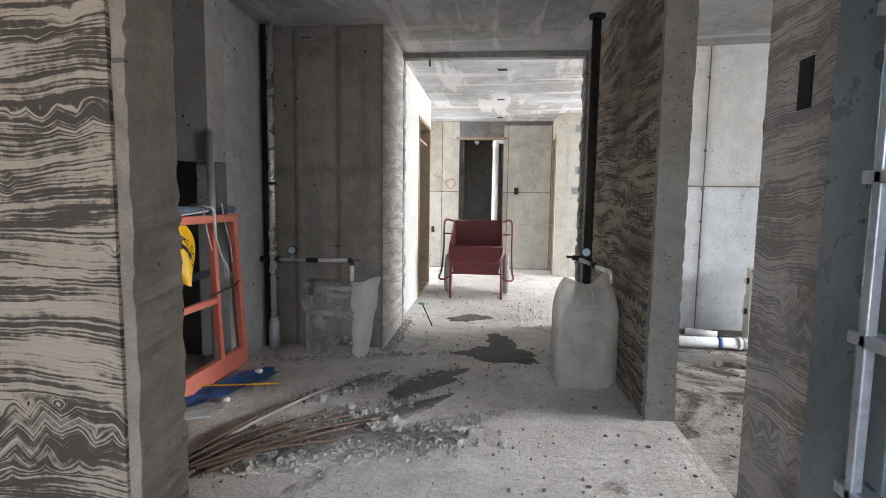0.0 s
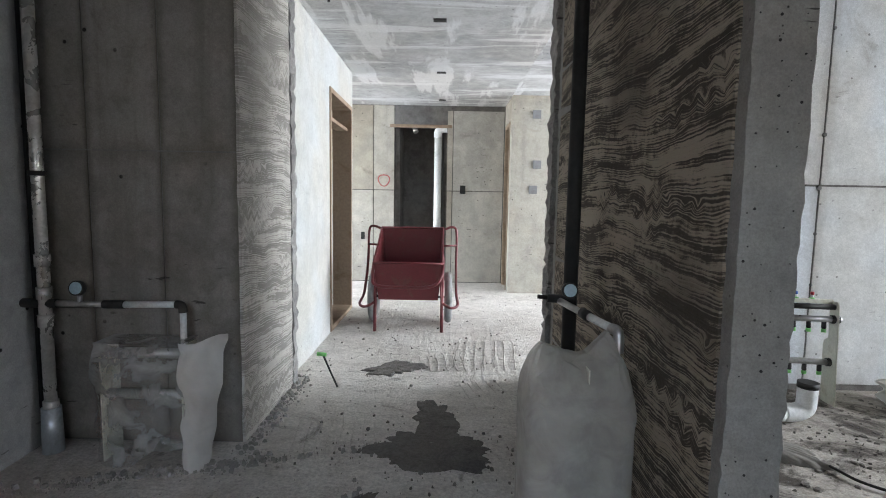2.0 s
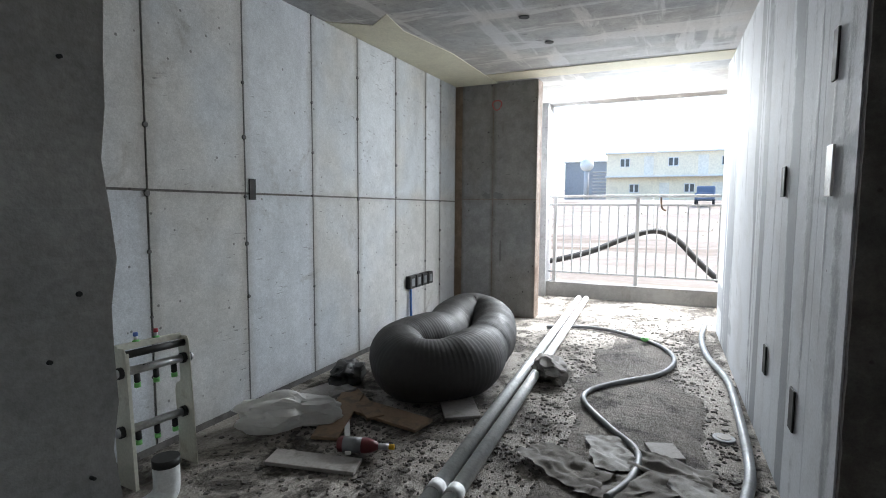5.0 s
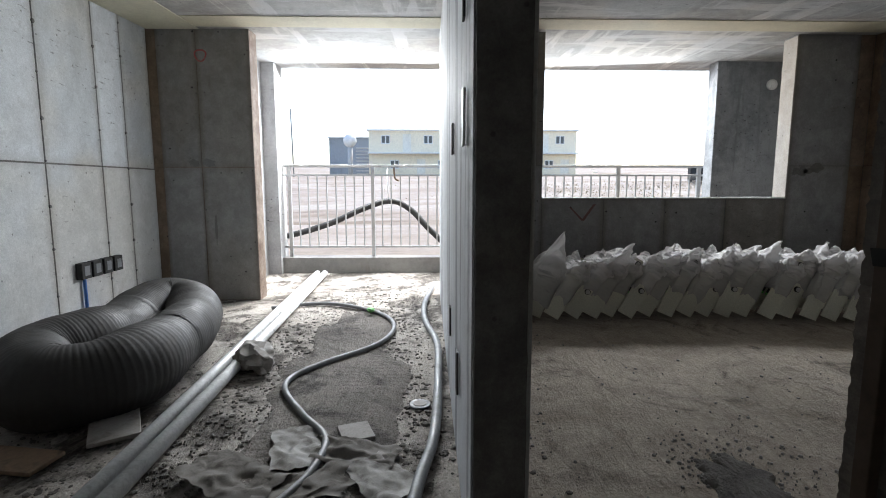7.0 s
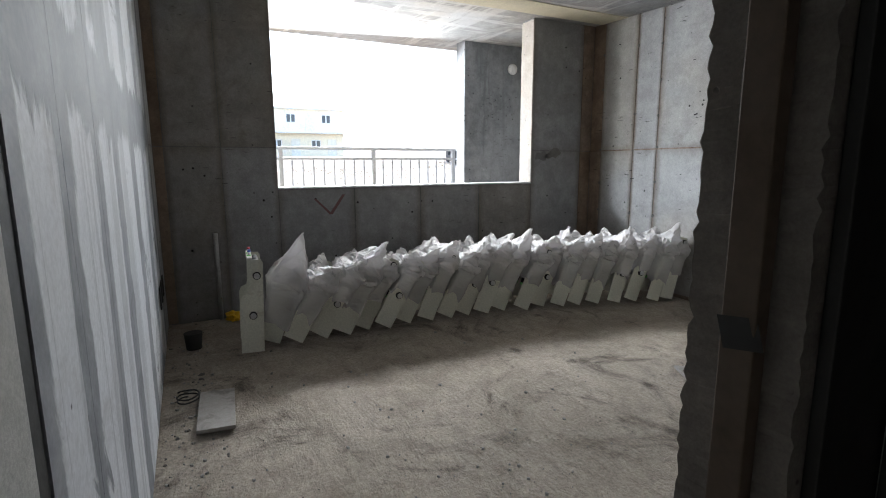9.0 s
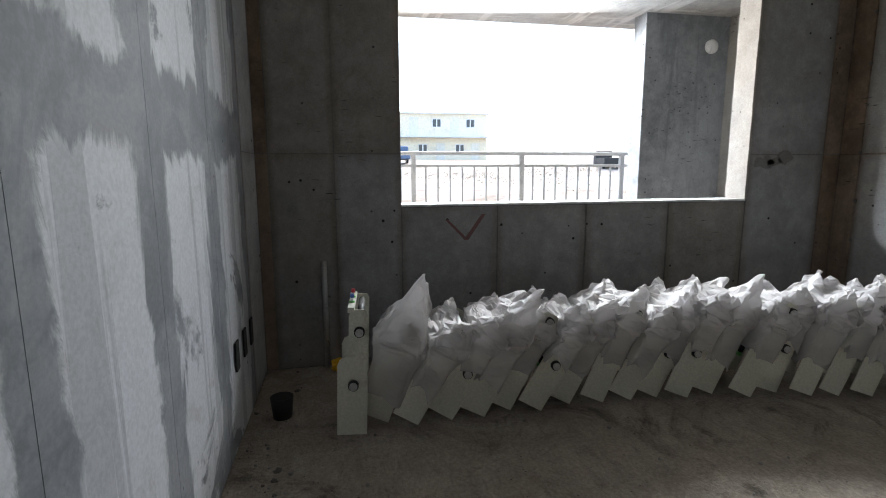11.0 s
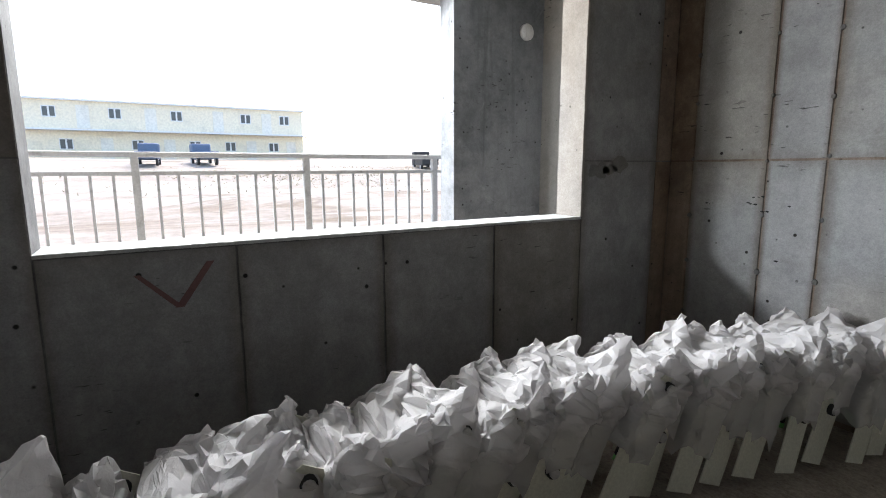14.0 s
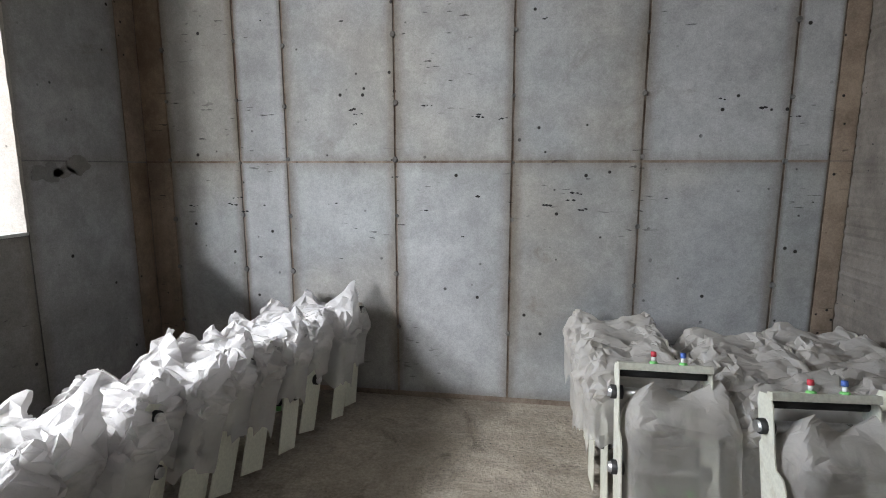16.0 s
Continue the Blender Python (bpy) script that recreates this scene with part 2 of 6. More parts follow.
def dusty_floor(name, light, dark, dirt, dirt_from, dirt_to, comb=0.0):
    m, nt, bsdf = material(name)
    p = place_of(nt)
    big = noise_of(nt, p, 0.8, 6, 0.62, 0.5)
    mid = noise_of(nt, p, 5.0, 7, 0.68, 0.8)
    fine = noise_of(nt, p, 70, 4, 0.7)
    c = blend(nt, span(nt, calc(nt, 'ADD', calc(nt, 'MULTIPLY', big, 0.5), calc(nt, 'MULTIPLY', mid, 0.5)), 0.36, 0.62), dark, light)
    c = blend(nt, span(nt, calc(nt, 'ADD', calc(nt, 'MULTIPLY', noise_of(nt, p, 1.5, 8, 0.72, 1.5), 0.75), calc(nt, 'MULTIPLY', mid, 0.25)), dirt_from, dirt_to), c, dirt)
    scuff = noise_of(nt, place_of(nt, scale=(5, 19, 1)), 1.0, 7, 0.72, 0.9)
    c = blend(nt, span(nt, scuff, 0.5, 0.66, 0.0, 0.5), c, dark)
    c = blend(nt, span(nt, scuff, 0.62, 0.72, 0.0, 0.45), c, dirt)
    specks = span(nt, voronoi_of(nt, p, 22), 0.06, 0.12, 1.0, 0.0)
    specks = calc(nt, 'MULTIPLY', specks, span(nt, noise_of(nt, p, 2.2, 3), 0.48, 0.6))
    c = blend(nt, calc(nt, 'MULTIPLY', specks, 0.8), c, (0.06, 0.055, 0.05))
    c = blend(nt, 1.0, c, grey(nt, span(nt, fine, 0.25, 0.75, 0.74, 1.17)), 'MULTIPLY')
    feed(nt, bsdf.inputs["Base Color"], c)
    bsdf.inputs["Roughness"].default_value = 0.9
    bsdf.inputs["Specular IOR Level"].default_value = 0.35
    h = calc(nt, 'ADD', calc(nt, 'ADD', calc(nt, 'MULTIPLY', mid, 0.8), calc(nt, 'MULTIPLY', scuff, 0.6)), calc(nt, 'MULTIPLY', fine, 0.35))
    if comb:
        w = nt.nodes.new("ShaderNodeTexWave")
        w.wave_type, w.bands_direction = 'BANDS', 'X'
        feed(nt, w.inputs["Vector"], p)
        w.inputs["Scale"].default_value, w.inputs["Distortion"].default_value = 6.0, 2.5
        w.inputs["Detail"].default_value, w.inputs["Detail Scale"].default_value = 3, 1.5
        swept = span(nt, noise_of(nt, p, 1.1, 3), 0.45, 0.6)
        h = calc(nt, 'ADD', h, calc(nt, 'MULTIPLY', calc(nt, 'MULTIPLY', w.outputs["Fac"], swept), comb))
    relief(nt, bsdf, h, 0.9, 0.03)
    return m


def plain(name, color, rough=0.5, metal=0.0, wear=(0.1, 0.09, 0.08), wear_amount=0.3, scale=9.0, bump=0.15):
    """Paint, plastic or metal with dust and rubbed patches."""
    m, nt, bsdf = material(name)
    p = place_of(nt, own=True)
    n1 = noise_of(nt, p, scale, 6, 0.65, 0.5)
    n2 = noise_of(nt, p, scale * 9, 3, 0.6)
    c = blend(nt, calc(nt, 'MULTIPLY', span(nt, n1, 0.5, 0.68), wear_amount), color, wear)
    c = blend(nt, 1.0, c, grey(nt, span(nt, n2, 0.3, 0.7, 0.9, 1.06)), 'MULTIPLY')
    feed(nt, bsdf.inputs["Base Color"], c)
    feed(nt, bsdf.inputs["Roughness"], span(nt, n1, 0.3, 0.7, max(rough - 0.12, 0.05), min(rough + 0.15, 1)))
    bsdf.inputs["Metallic"].default_value = metal
    relief(nt, bsdf, n2, bump, 0.003)
    return m


def sheet_plastic(name, color, see, dust=0.35, cling=0.0, bump=0.35):
    """Thin translucent plastic sheet with dust."""
    m, nt, bsdf = material(name)
    p = place_of(nt, own=True)
    n1 = noise_of(nt, p, 8, 5, 0.6, 0.5)
    bsdf.inputs["Roughness"].default_value = 0.55
    bsdf.inputs["Specular IOR Level"].default_value = 0.5
    feed(nt, bsdf.inputs["Base Color"], blend(nt, span(nt, n1, 0.45, 0.7, 0.0, dust), color, (0.3, 0.28, 0.25)))
    fold = nt.nodes.new("ShaderNodeTexVoronoi")
    fold.feature = 'F1'
    feed(nt, fold.inputs["Vector"], p)
    fold.inputs["Scale"].default_value = 24
    relief(nt, bsdf, calc(nt, 'ADD', calc(nt, 'MULTIPLY', fold.outputs["Distance"], 0.7), noise_of(nt, p, 34, 4, 0.6, 1.0)), bump, 0.016)
    tl = nt.nodes.new("ShaderNodeBsdfTranslucent")
    tl.inputs["Color"].default_value = (*color, 1)
    clear = nt.nodes.new("ShaderNodeBsdfTransparent")
    a, b = nt.nodes.new("ShaderNodeMixShader"), nt.nodes.new("ShaderNodeMixShader")
    a.inputs[0].default_value = 0.35
    nt.links.new(bsdf.outputs[0], a.inputs[1])
    nt.links.new(tl.outputs[0], a.inputs[2])
    clarity = span(nt, n1, 0.3, 0.75, see * 1.25, see * 0.6)
    if cling:
        # the film is stretched thin over the brackets and doubled where it is bunched at the top
        sep = nt.nodes.new("ShaderNodeSeparateXYZ")
        nt.links.new(p, sep.inputs[0])
        ragged = calc(nt, 'ADD', sep.outputs[2], calc(nt, 'MULTIPLY', calc(nt, 'SUBTRACT', n1, 0.5), 0.3))
        clarity = calc(nt, 'ADD', clarity, span(nt, ragged, 0.34, 0.46, cling, 0.0))
    feed(nt, b.inputs[0], clarity)
    nt.links.new(a.outputs[0], b.inputs[1])
    nt.links.new(clear.outputs[0], b.inputs[2])
    nt.links.new(b.outputs[0], nt.nodes["Material Output"].inputs[0])
    return m


WALL_TONES = ((0.46, 0.455, 0.445), (0.31, 0.305, 0.3))
M_WALL = concrete("form_concrete", *WALL_TONES, stain_amount=0.35, pit=11)
# same concrete for walls turned from the windows, shade put into darker tones
M_WALL_X_SHADED = concrete("shaded_form_concrete_across", (0.4, 0.39, 0.38), (0.25, 0.243, 0.236), stain_amount=0.45, joint='x', pit=11)
M_WALL_Y = concrete("form_concrete_along", *WALL_TONES, stain_amount=0.4, joint='y', joint_amount=0.75, pit=11)
# hall back wall: brown stains, plus its shade put into darker tones
M_SHADED_BROWN = concrete("shaded_brown_concrete", (0.32, 0.3, 0.275), (0.19, 0.175, 0.155), stain=(0.11, 0.09, 0.075), stain_amount=0.55, streak=0.7, joint='y', joint_amount=0.7, pit=11)
M_WHITE = concrete("whitewashed_concrete", (0.77, 0.79, 0.8), (0.58, 0.6, 0.61), stain=(0.32, 0.3, 0.27), stain_amount=0.5, streak=0.45, vary=0.1, joint='y', joint_amount=0.5, holes=0.6)
M_SEAM = concrete("form_joint", (0.31, 0.25, 0.2), (0.1, 0.062, 0.042), holes=0.5)
M_SEAM_GREY = concrete("grey_form_joint", (0.25, 0.24, 0.23), (0.11, 0.105, 0.1), holes=0.5)
# shaft concrete with the darkness of the unlit shaft put into its colour
M_SHAFT = concrete("shaded_shaft_concrete", (0.18, 0.176, 0.17), (0.11, 0.107, 0.103))
M_COLUMN = concrete("column_concrete", (0.36, 0.345, 0.32), (0.24, 0.23, 0.22), holes=1.0, stain_amount=0.35, pit=24)
M_WALLEND = concrete("brown_wall_end", (0.31, 0.26, 0.21), (0.17, 0.138, 0.11), holes=1.0, stain_amount=0.4, pit=20)
M_DARKEND = concrete("dark_wall_end", (0.2, 0.175, 0.15), (0.11, 0.095, 0.08), holes=1.0, stain_amount=0.4, pit=20)
M_RUSTY = concrete("rust_stained_concrete", (0.36, 0.275, 0.205), (0.18, 0.13, 0.095), streak=0.7)
M_CEIL = concrete("ceiling_concrete", (0.55, 0.55, 0.54), (0.33, 0.33, 0.33), streak=0.0, stain=(0.22, 0.21, 0.2), stain_amount=0.5, holes=0.6, strokes=0.7)
M_SKIM = plaster_bands("skimmed_wall", (0.56, 0.58, 0.61), (0.24, 0.255, 0.275))
M_JOINTED = plaster_joints("patched_wall", (0.6, 0.615, 0.64), (0.175, 0.185, 0.2))
M_CORR = concrete("corridor_plaster", (0.64, 0.65, 0.64), (0.5, 0.51, 0.5), streak=0.15, holes=0.3, stain_amount=0.15)
M_FIN = concrete("weathered_concrete", (0.33, 0.335, 0.34), (0.16, 0.165, 0.17), stain=(0.55, 0.55, 0.54), stain_amount=0.5, streak=0.9)
M_OLD = concrete("stained_concrete", (0.52, 0.49, 0.42), (0.34, 0.32, 0.28), streak=0.6, stain_amount=0.5)
M_JAMB = concrete("beige_reveal_concrete", (0.42, 0.385, 0.345), (0.3, 0.27, 0.24), holes=0.6)
M_BROKEN = concrete("broken_concrete", (0.36, 0.35, 0.33), (0.16, 0.155, 0.15), grain=0.8, holes=1.0)
M_COMB = combed_mortar("combed_mortar", (0.37, 0.315, 0.25), (0.065, 0.054, 0.043))
M_COMB_PALE = combed_mortar("pale_combed_mortar", (0.56, 0.54, 0.51), (0.3, 0.285, 0.265))
M_FLOOR = dusty_floor("dusty_floor", (0.7, 0.67, 0.63), (0.49, 0.46, 0.425), (0.2, 0.18, 0.16), 0.55, 0.66, comb=0.07)
M_FLOOR2 = dusty_floor("littered_floor", (0.52, 0.485, 0.44), (0.34, 0.31, 0.275), (0.08, 0.07, 0.06), 0.45, 0.58, comb=0.06)
M_FLOOR3 = dusty_floor("bedroom_floor", (0.5, 0.44, 0.37), (0.31, 0.265, 0.215), (0.12, 0.102, 0.085), 0.51, 0.66)
M_DARK = plain("dark_plastic", (0.012, 0.012, 0.012), 0.7, wear=(0.02, 0.02, 0.02))

# ---- mesh helpers ----
def box(bm, x0, x1, y0, y1, z0, z1, bevel=0.0):
    vs = [bm.verts.new((x, y, z)) for z in (z0, z1) for x, y in ((x0, y0), (x1, y0), (x1, y1), (x0, y1))]
    fs = [bm.faces.new([vs[i] for i in q]) for q in ((3, 2, 1, 0), (4, 5, 6, 7), (0, 1, 5, 4), (1, 2, 6, 5), (2, 3, 7, 6), (3, 0, 4, 7))]
    if bevel:
        bmesh.ops.bevel(bm, geom=list({e for f in fs for e in f.edges}), offset=bevel, segments=2, profile=0.5, affect='EDGES')
    return bm


def prism(bm, outline, z0, z1):
    lo = [bm.verts.new((x, y, z0)) for x, y in outline]
    hi = [bm.verts.new((x, y, z1)) for x, y in outline]
    n = len(outline)
    bm.faces.new(lo[::-1])
    bm.faces.new(hi)
    for i in range(n):
        bm.faces.new((lo[i], lo[(i + 1) % n], hi[(i + 1) % n], hi[i]))
    return bm


def tube(bm, pts, radius, sides=12, caps=True, closed=False):
    """A round tube along points; radius may be a list."""
    pts = [Vector(p) for p in pts]
    n = len(pts)
    rings, side = [], None
    for i, p in enumerate(pts):
        a = pts[i - 1] if (i or closed) else p
        b = pts[(i + 1) % n] if (i < n - 1 or closed) else p
        d = (b - a).normalized()
        if side is None:
            side = d.orthogonal().normalized()
        side = (side - d * side.dot(d)).normalized()
        up = d.cross(side)
        r = radius[i] if isinstance(radius, (list, tuple)) else radius
        rings.append([bm.verts.new(p + (side * math.cos(t) + up * math.sin(t)) * r) for t in (2 * math.pi * k / sides for k in range(sides))])
    for i in range(n if closed else n - 1):
        r0, r1 = rings[i], rings[(i + 1) % n]
        for k in range(sides):
            f = bm.faces.new((r0[k], r0[(k + 1) % sides], r1[(k + 1) % sides], r1[k]))
            f.smooth = True
    if caps and not closed:
        bm.faces.new(rings[0][::-1])
        bm.faces.new(rings[-1])
    return bm


def smooth_path(pts, per=8, closed=False):
    pts = [Vector(p) for p in pts]
    n, out = len(pts), []
    for i in range(n if closed else n - 1):
        if closed:
            a, b, c, d = pts[i - 1], pts[i], pts[(i + 1) % n], pts[(i + 2) % n]
        else:
            a, b, c, d = pts[max(i - 1, 0)], pts[i], pts[i + 1], pts[min(i + 2, n - 1)]
        for k in range(per):
            t = k / per
            out.append(0.5 * (2 * b + (c - a) * t + (2 * a - 5 * b + 4 * c - d) * t * t + (3 * b - a - 3 * c + d) * t ** 3))
    if not closed:
        out.append(pts[-1])
    return out


def mesh_object(name, bm, mat):
    bmesh.ops.recalc_face_normals(bm, faces=bm.faces[:])
    me = bpy.data.meshes.new(name)
    bm.to_mesh(me)
    bm.free()
    me.materials.append(mat)
    return new(name, me)


def part(name, bm, mat, parent, label=""):
    ob = mesh_object(name, bm, mat)
    ob.parent = parent
    return tagged(ob, label)


def part_on(name, me, parent, label=""):
    ob = new(name, me)
    ob.parent = parent
    return tagged(ob, label)


def thing(name, at, label, category, group="", rz=0):
    ob = new(name)
    ob.empty_display_size = 0.1
    ob.matrix_basis = pose(*at, 0, 0, rz)
    return tagged(ob, label, category, group)


def structure(name, bm, mat, label, category="wall"):
    return tagged(mesh_object(name, bm, mat), label, category, kind="structure")


def B(*boxes):
    bm = bmesh.new()
    for b in boxes:
        box(bm, *b)
    return bm


def rough_cut(bm, where, amount=0.012, cuts=40):
    """Breaks the long edges that where() picks into a chipped line."""
    es = [e for e in bm.edges if where(e)]
    got = bmesh.ops.subdivide_edges(bm, edges=es, cuts=cuts)
    for v in {v for v in got["geom_inner"] if isinstance(v, bmesh.types.BMVert)}:
        n = 0.35 * noise.noise_vector(v.co * 47) + 1.1 * noise.noise_vector(v.co * 90)
        v.co += Vector((n.x, n.y, 0)) * amount
    return bm


H = 2.95
CEIL0, CEIL_SLOPE = 2.36, 0.03


def ceil_at(x):
    return CEIL0 + CEIL_SLOPE * (x - 1.16)


def panels(parent, axis, face, out, cols, rows, mat, gap=0.006, thick=0.006, tops=None):
    """Form panels on a wall's face: thin raised plates, one object each. axis: the wall's normal ('x' or 'y')."""
    for a0, a1 in cols:
        for z0, z1 in rows:
            bm = bmesh.new()
            lo, hi = (face, face + out * thick) if out > 0 else (face + out * thick, face)
            g = gap * random.uniform(0.7, 1.3)
            if axis == 'y':
                box(bm, a0 + g, a1 - g, lo, hi, z0 + gap, z1 - gap)
            else:
                box(bm, lo, hi, a0 + g, a1 - g, z0 + gap, z1 - gap)
            part("panel", bm, mat, parent)


def spans(*marks):
    return list(zip(marks[:-1], marks[1:]))


def tie_marks(name, parent, axis, face, out, seams, zs, mat, r=0.014):
    """Plugged form-tie holes along the joints."""
    bm = bmesh.new()
    for s in seams:
        for z in zs:
            if random.random() < 0.15:
                continue
            c = Vector((s, face, z)) if axis == 'y' else Vector((face, s, z))
            c += Vector((random.uniform(-.006, .006), 0, random.uniform(-.02, .02))) if axis == 'y' else Vector((0, random.uniform(-.006, .006), random.uniform(-.02, .02)))
            n = Vector((0, out, 0)) if axis == 'y' else Vector((out, 0, 0))
            rr = r * random.uniform(0.6, 1.3)
            tube(bm, [c - n * 0.004, c + n * 0.0075], [rr, rr * 0.75], 8)
    ob = part(name, bm, mat, parent)
    ob["kind"] = "stuff"
    return ob


# ---- floors and ground ----
def sheet(x0, x1, y0, y1, step, height):
    bm = bmesh.new()
    nx, ny = max(1, round((x1 - x0) / step)), max(1, round((y1 - y0) / step))
    grid = [[bm.verts.new((x0 + (x1 - x0) * i / nx, y0 + (y1 - y0) * j / ny, 0)) for j in range(ny + 1)] for i in range(nx + 1)]
    for row in grid:
        for v in row:
            v.co.z = height(v.co)
    for i in range(nx):
        for j in range(ny):
            f = bm.faces.new((grid[i][j], grid[i + 1][j], grid[i + 1][j + 1], grid[i][j + 1]))
            f.smooth = True
    return bm


def uneven(a):
    return lambda p: a * (noise.noise(Vector((p.x * 1.7, p.y * 1.7, 0))) + 0.5 * noise.noise(Vector((p.x * 6, p.y * 6, 3)))) - a


def floor_piece(name, x0, x1, y0, y1, mat, label, a=0.004):
    bm = sheet(x0, x1, y0, y1, 0.08, uneven(a))
    return structure(name, bm, mat, label, "floor")


floor_piece("floor_hall", -4.2, 1.16, -1.8, 9.8, M_FLOOR, "bare pale dusty concrete floor of the hall")
floor_piece("floor_kitchen", 1.16, 6.3, 4.84, 9.8, M_FLOOR, "bare pale dusty concrete floor of the next room")
floor_piece("floor_living", 1.16, 8.05, 2.0, 4.84, M_FLOOR2, "bare concrete living room floor with dark dirt and scraps", 0.005)
floor_piece("floor_bedroom", 1.16, 8.05, -2.3, 2.0, M_FLOOR3, "bare brownish concrete bedroom floor")
structure("floor_slab", B((-4.2, 8.05, -2.3, 9.8, -0.3, -0.03)), M_COLUMN, "concrete floor slab", "floor")

# ---- ceilings ----
structure("ceiling_hall", B((-4.4, 1.16, -1.9, 4.7, 2.335, 2.6), (-4.4, 1.1, 4.7, 10, 2.36, 2.6)), M_CEIL, "raw concrete hall ceiling with plaster patches", "ceiling")
bm = bmesh.new()
prism(bm, [(1.16, -2.4), (8.1, -2.4), (8.1, 4.85), (1.16, 4.85)], 0, 0.25)
for v in bm.verts:
    v.co.z += ceil_at(v.co.x)
structure("ceiling_main", bm, M_CEIL, "raw concrete ceiling with grey plaster strokes", "ceiling")
structure("ceiling_kitchen", B((1.1, 6.6, 4.9, 10, 2.37, 2.6)), M_CEIL, "raw concrete ceiling of the next room", "ceiling")
bm = rough_cut(B((-0.6, 0.96, 4.66, 4.74, 2.29, 2.34)), lambda e: abs((e.verts[0].co - e.verts[1].co).x) > 1, 0.01)
structure("trim_lintel", bm, M_BROKEN, "broken concrete edge over the passage", "lintel")

# ---- hall walls ----
for n, b in enumerate(((-1.67, -1.47, 3.39, 3.96, -0.1, H), (-1.67, -1.47, 3.19, 3.39, 1.32, H), (-1.67, -1.47, 1.51, 1.95, -0.1, H))):
    structure("wall_shaft_%d" % (n + 1), B(b), M_WALL, "raw concrete wall beside an open lift shaft")
# inner shaft walls, coloured dark in place of deep shade
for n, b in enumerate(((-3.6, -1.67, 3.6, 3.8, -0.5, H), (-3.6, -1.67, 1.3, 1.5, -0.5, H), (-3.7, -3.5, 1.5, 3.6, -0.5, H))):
    structure("wall_shaft_inner_%d" % (n + 1), B(b), M_SHAFT, "concrete wall of the open shaft, darkened for its shade")
w = structure("wall_hall_back", B((-1.67, -0.585, 3.96, 4.1, -0.1, H), (-1.67, -0.585, 4.1, 4.765, -0.1, H)), M_SEAM_GREY, "raw concrete wall with form joints, brown stained and darkened for its shade")
panels(w, 'y', 3.96, -1, spans(-1.47, -1.24, -0.92, -0.585), [(0.0, 1.32), (1.32, 2.34)], M_SHADED_BROWN, gap=0.003)
bm = rough_cut(B((-0.585, -0.572, 3.95, 4.68, 0, 2.335)), lambda e: abs((e.verts[0].co - e.verts[1].co).z) > 1, 0.004)
part("mortar_face", bm, M_COMB_PALE, w, "pale combed tile mortar")
bm = rough_cut(B((-0.62, -0.565, 4.68, 4.765, 0, 2.335)), lambda e: abs((e.verts[0].co - e.verts[1].co).z) > 1, 0.012, 70)
part("broken_edge", bm, M_BROKEN, w, "rough broken concrete edge")
structure("wall_corridor_left", B((-0.8, -0.62, 4.765, 5.9, -0.1, H), (-0.8, -0.62, 5.9, 6.86, 2.02, H), (-0.8, -0.62, 6.86, 6.92, -0.1, H)), M_CORR, "white plastered corridor wall with a door opening")
# the wall between hall and living room: its end is a bare column
bm = prism(bmesh.new(), [(1.02, 2.905), (1.165, 2.905), (1.165, 4.92), (1.0, 4.92), (0.96, 4.77)], -0.1, H)
rough_cut(bm, lambda e: abs((e.verts[0].co - e.verts[1].co).z) > 1, 0.006, 90)
w = wall_end = structure("wall_column", bm, M_COLUMN, "bare concrete wall end with small air holes")
bm = prism(bmesh.new(), [(1.012, 2.95), (1.022, 2.95), (0.975, 4.6), (0.963, 4.6)], 0, 2.335)
part("mortar_face", bm, M_COMB, w, "combed tile mortar")
bm = rough_cut(B((0.935, 1.0, 4.66, 4.78, 0, 2.335)), lambda e: abs((e.verts[0].co - e.verts[1].co).z) > 1, 0.016, 80)
part("broken_edge", bm, M_BROKEN, w, "rough broken concrete edge")
# thin black dots that give the shade inside small air holes
bm = bmesh.new()
for k in range(120):
    c = Vector((random.uniform(1.03, 1.155), 2.905, random.uniform(0.1, 2.25)))
    r = random.choice((0.0015, 0.002, 0.0025, 0.004)) * random.uniform(0.8, 1.2)
    tube(bm, [c + Vector((0, 0.004, 0)), c - Vector((0, 0.0012, 0))], [r, r * 0.8], 7)
o = part("air_hole_dots", bm, M_DARK, wall_end, "small black dots for the shade in air holes")
o["kind"] = "stuff"
# entrance opening
bm = rough_cut(B((-1.67, -0.568, 1.34, 1.51, -0.1, H)), lambda e: abs((e.verts[0].co - e.verts[1].co).z) > 1 and e.verts[0].co.x > -1, 0.008, 110)
w = structure("wall_entrance_left", bm, M_WALLEND, "bare concrete wall end beside the entrance")
part("mortar_face", B((-1.67, -0.6, 1.328, 1.34, 0, 2.335)), M_COMB, w, "combed tile mortar")
bm = rough_cut(B((1.04, 1.24, -1.8, 1.96, -0.1, H)), lambda e: abs((e.verts[0].co - e.verts[1].co).z) > 1, 0.006, 60)
w = structure("wall_entrance_right", bm, M_COLUMN, "bare concrete entrance wall")
part("mortar_face", B((1.03, 1.046, 1.0, 1.945, 0, 2.335)), M_COMB_PALE, w, "combed tile mortar")
part("switch_box", B((1.024, 1.034, 1.715, 1.77, 1.36, 1.49)), M_DARK, w, "empty dark switch box in the mortar")
structure("wall_entrance_back", B((-1.9, -0.7, -1.8, -1.65, -0.1, H), (1.0, 1.3, -1.8, -1.65, -0.1, H), (-1.9, -1.67, -1.8, 1.5, -0.1, H)), M_WALL, "raw concrete wall round the entrance")

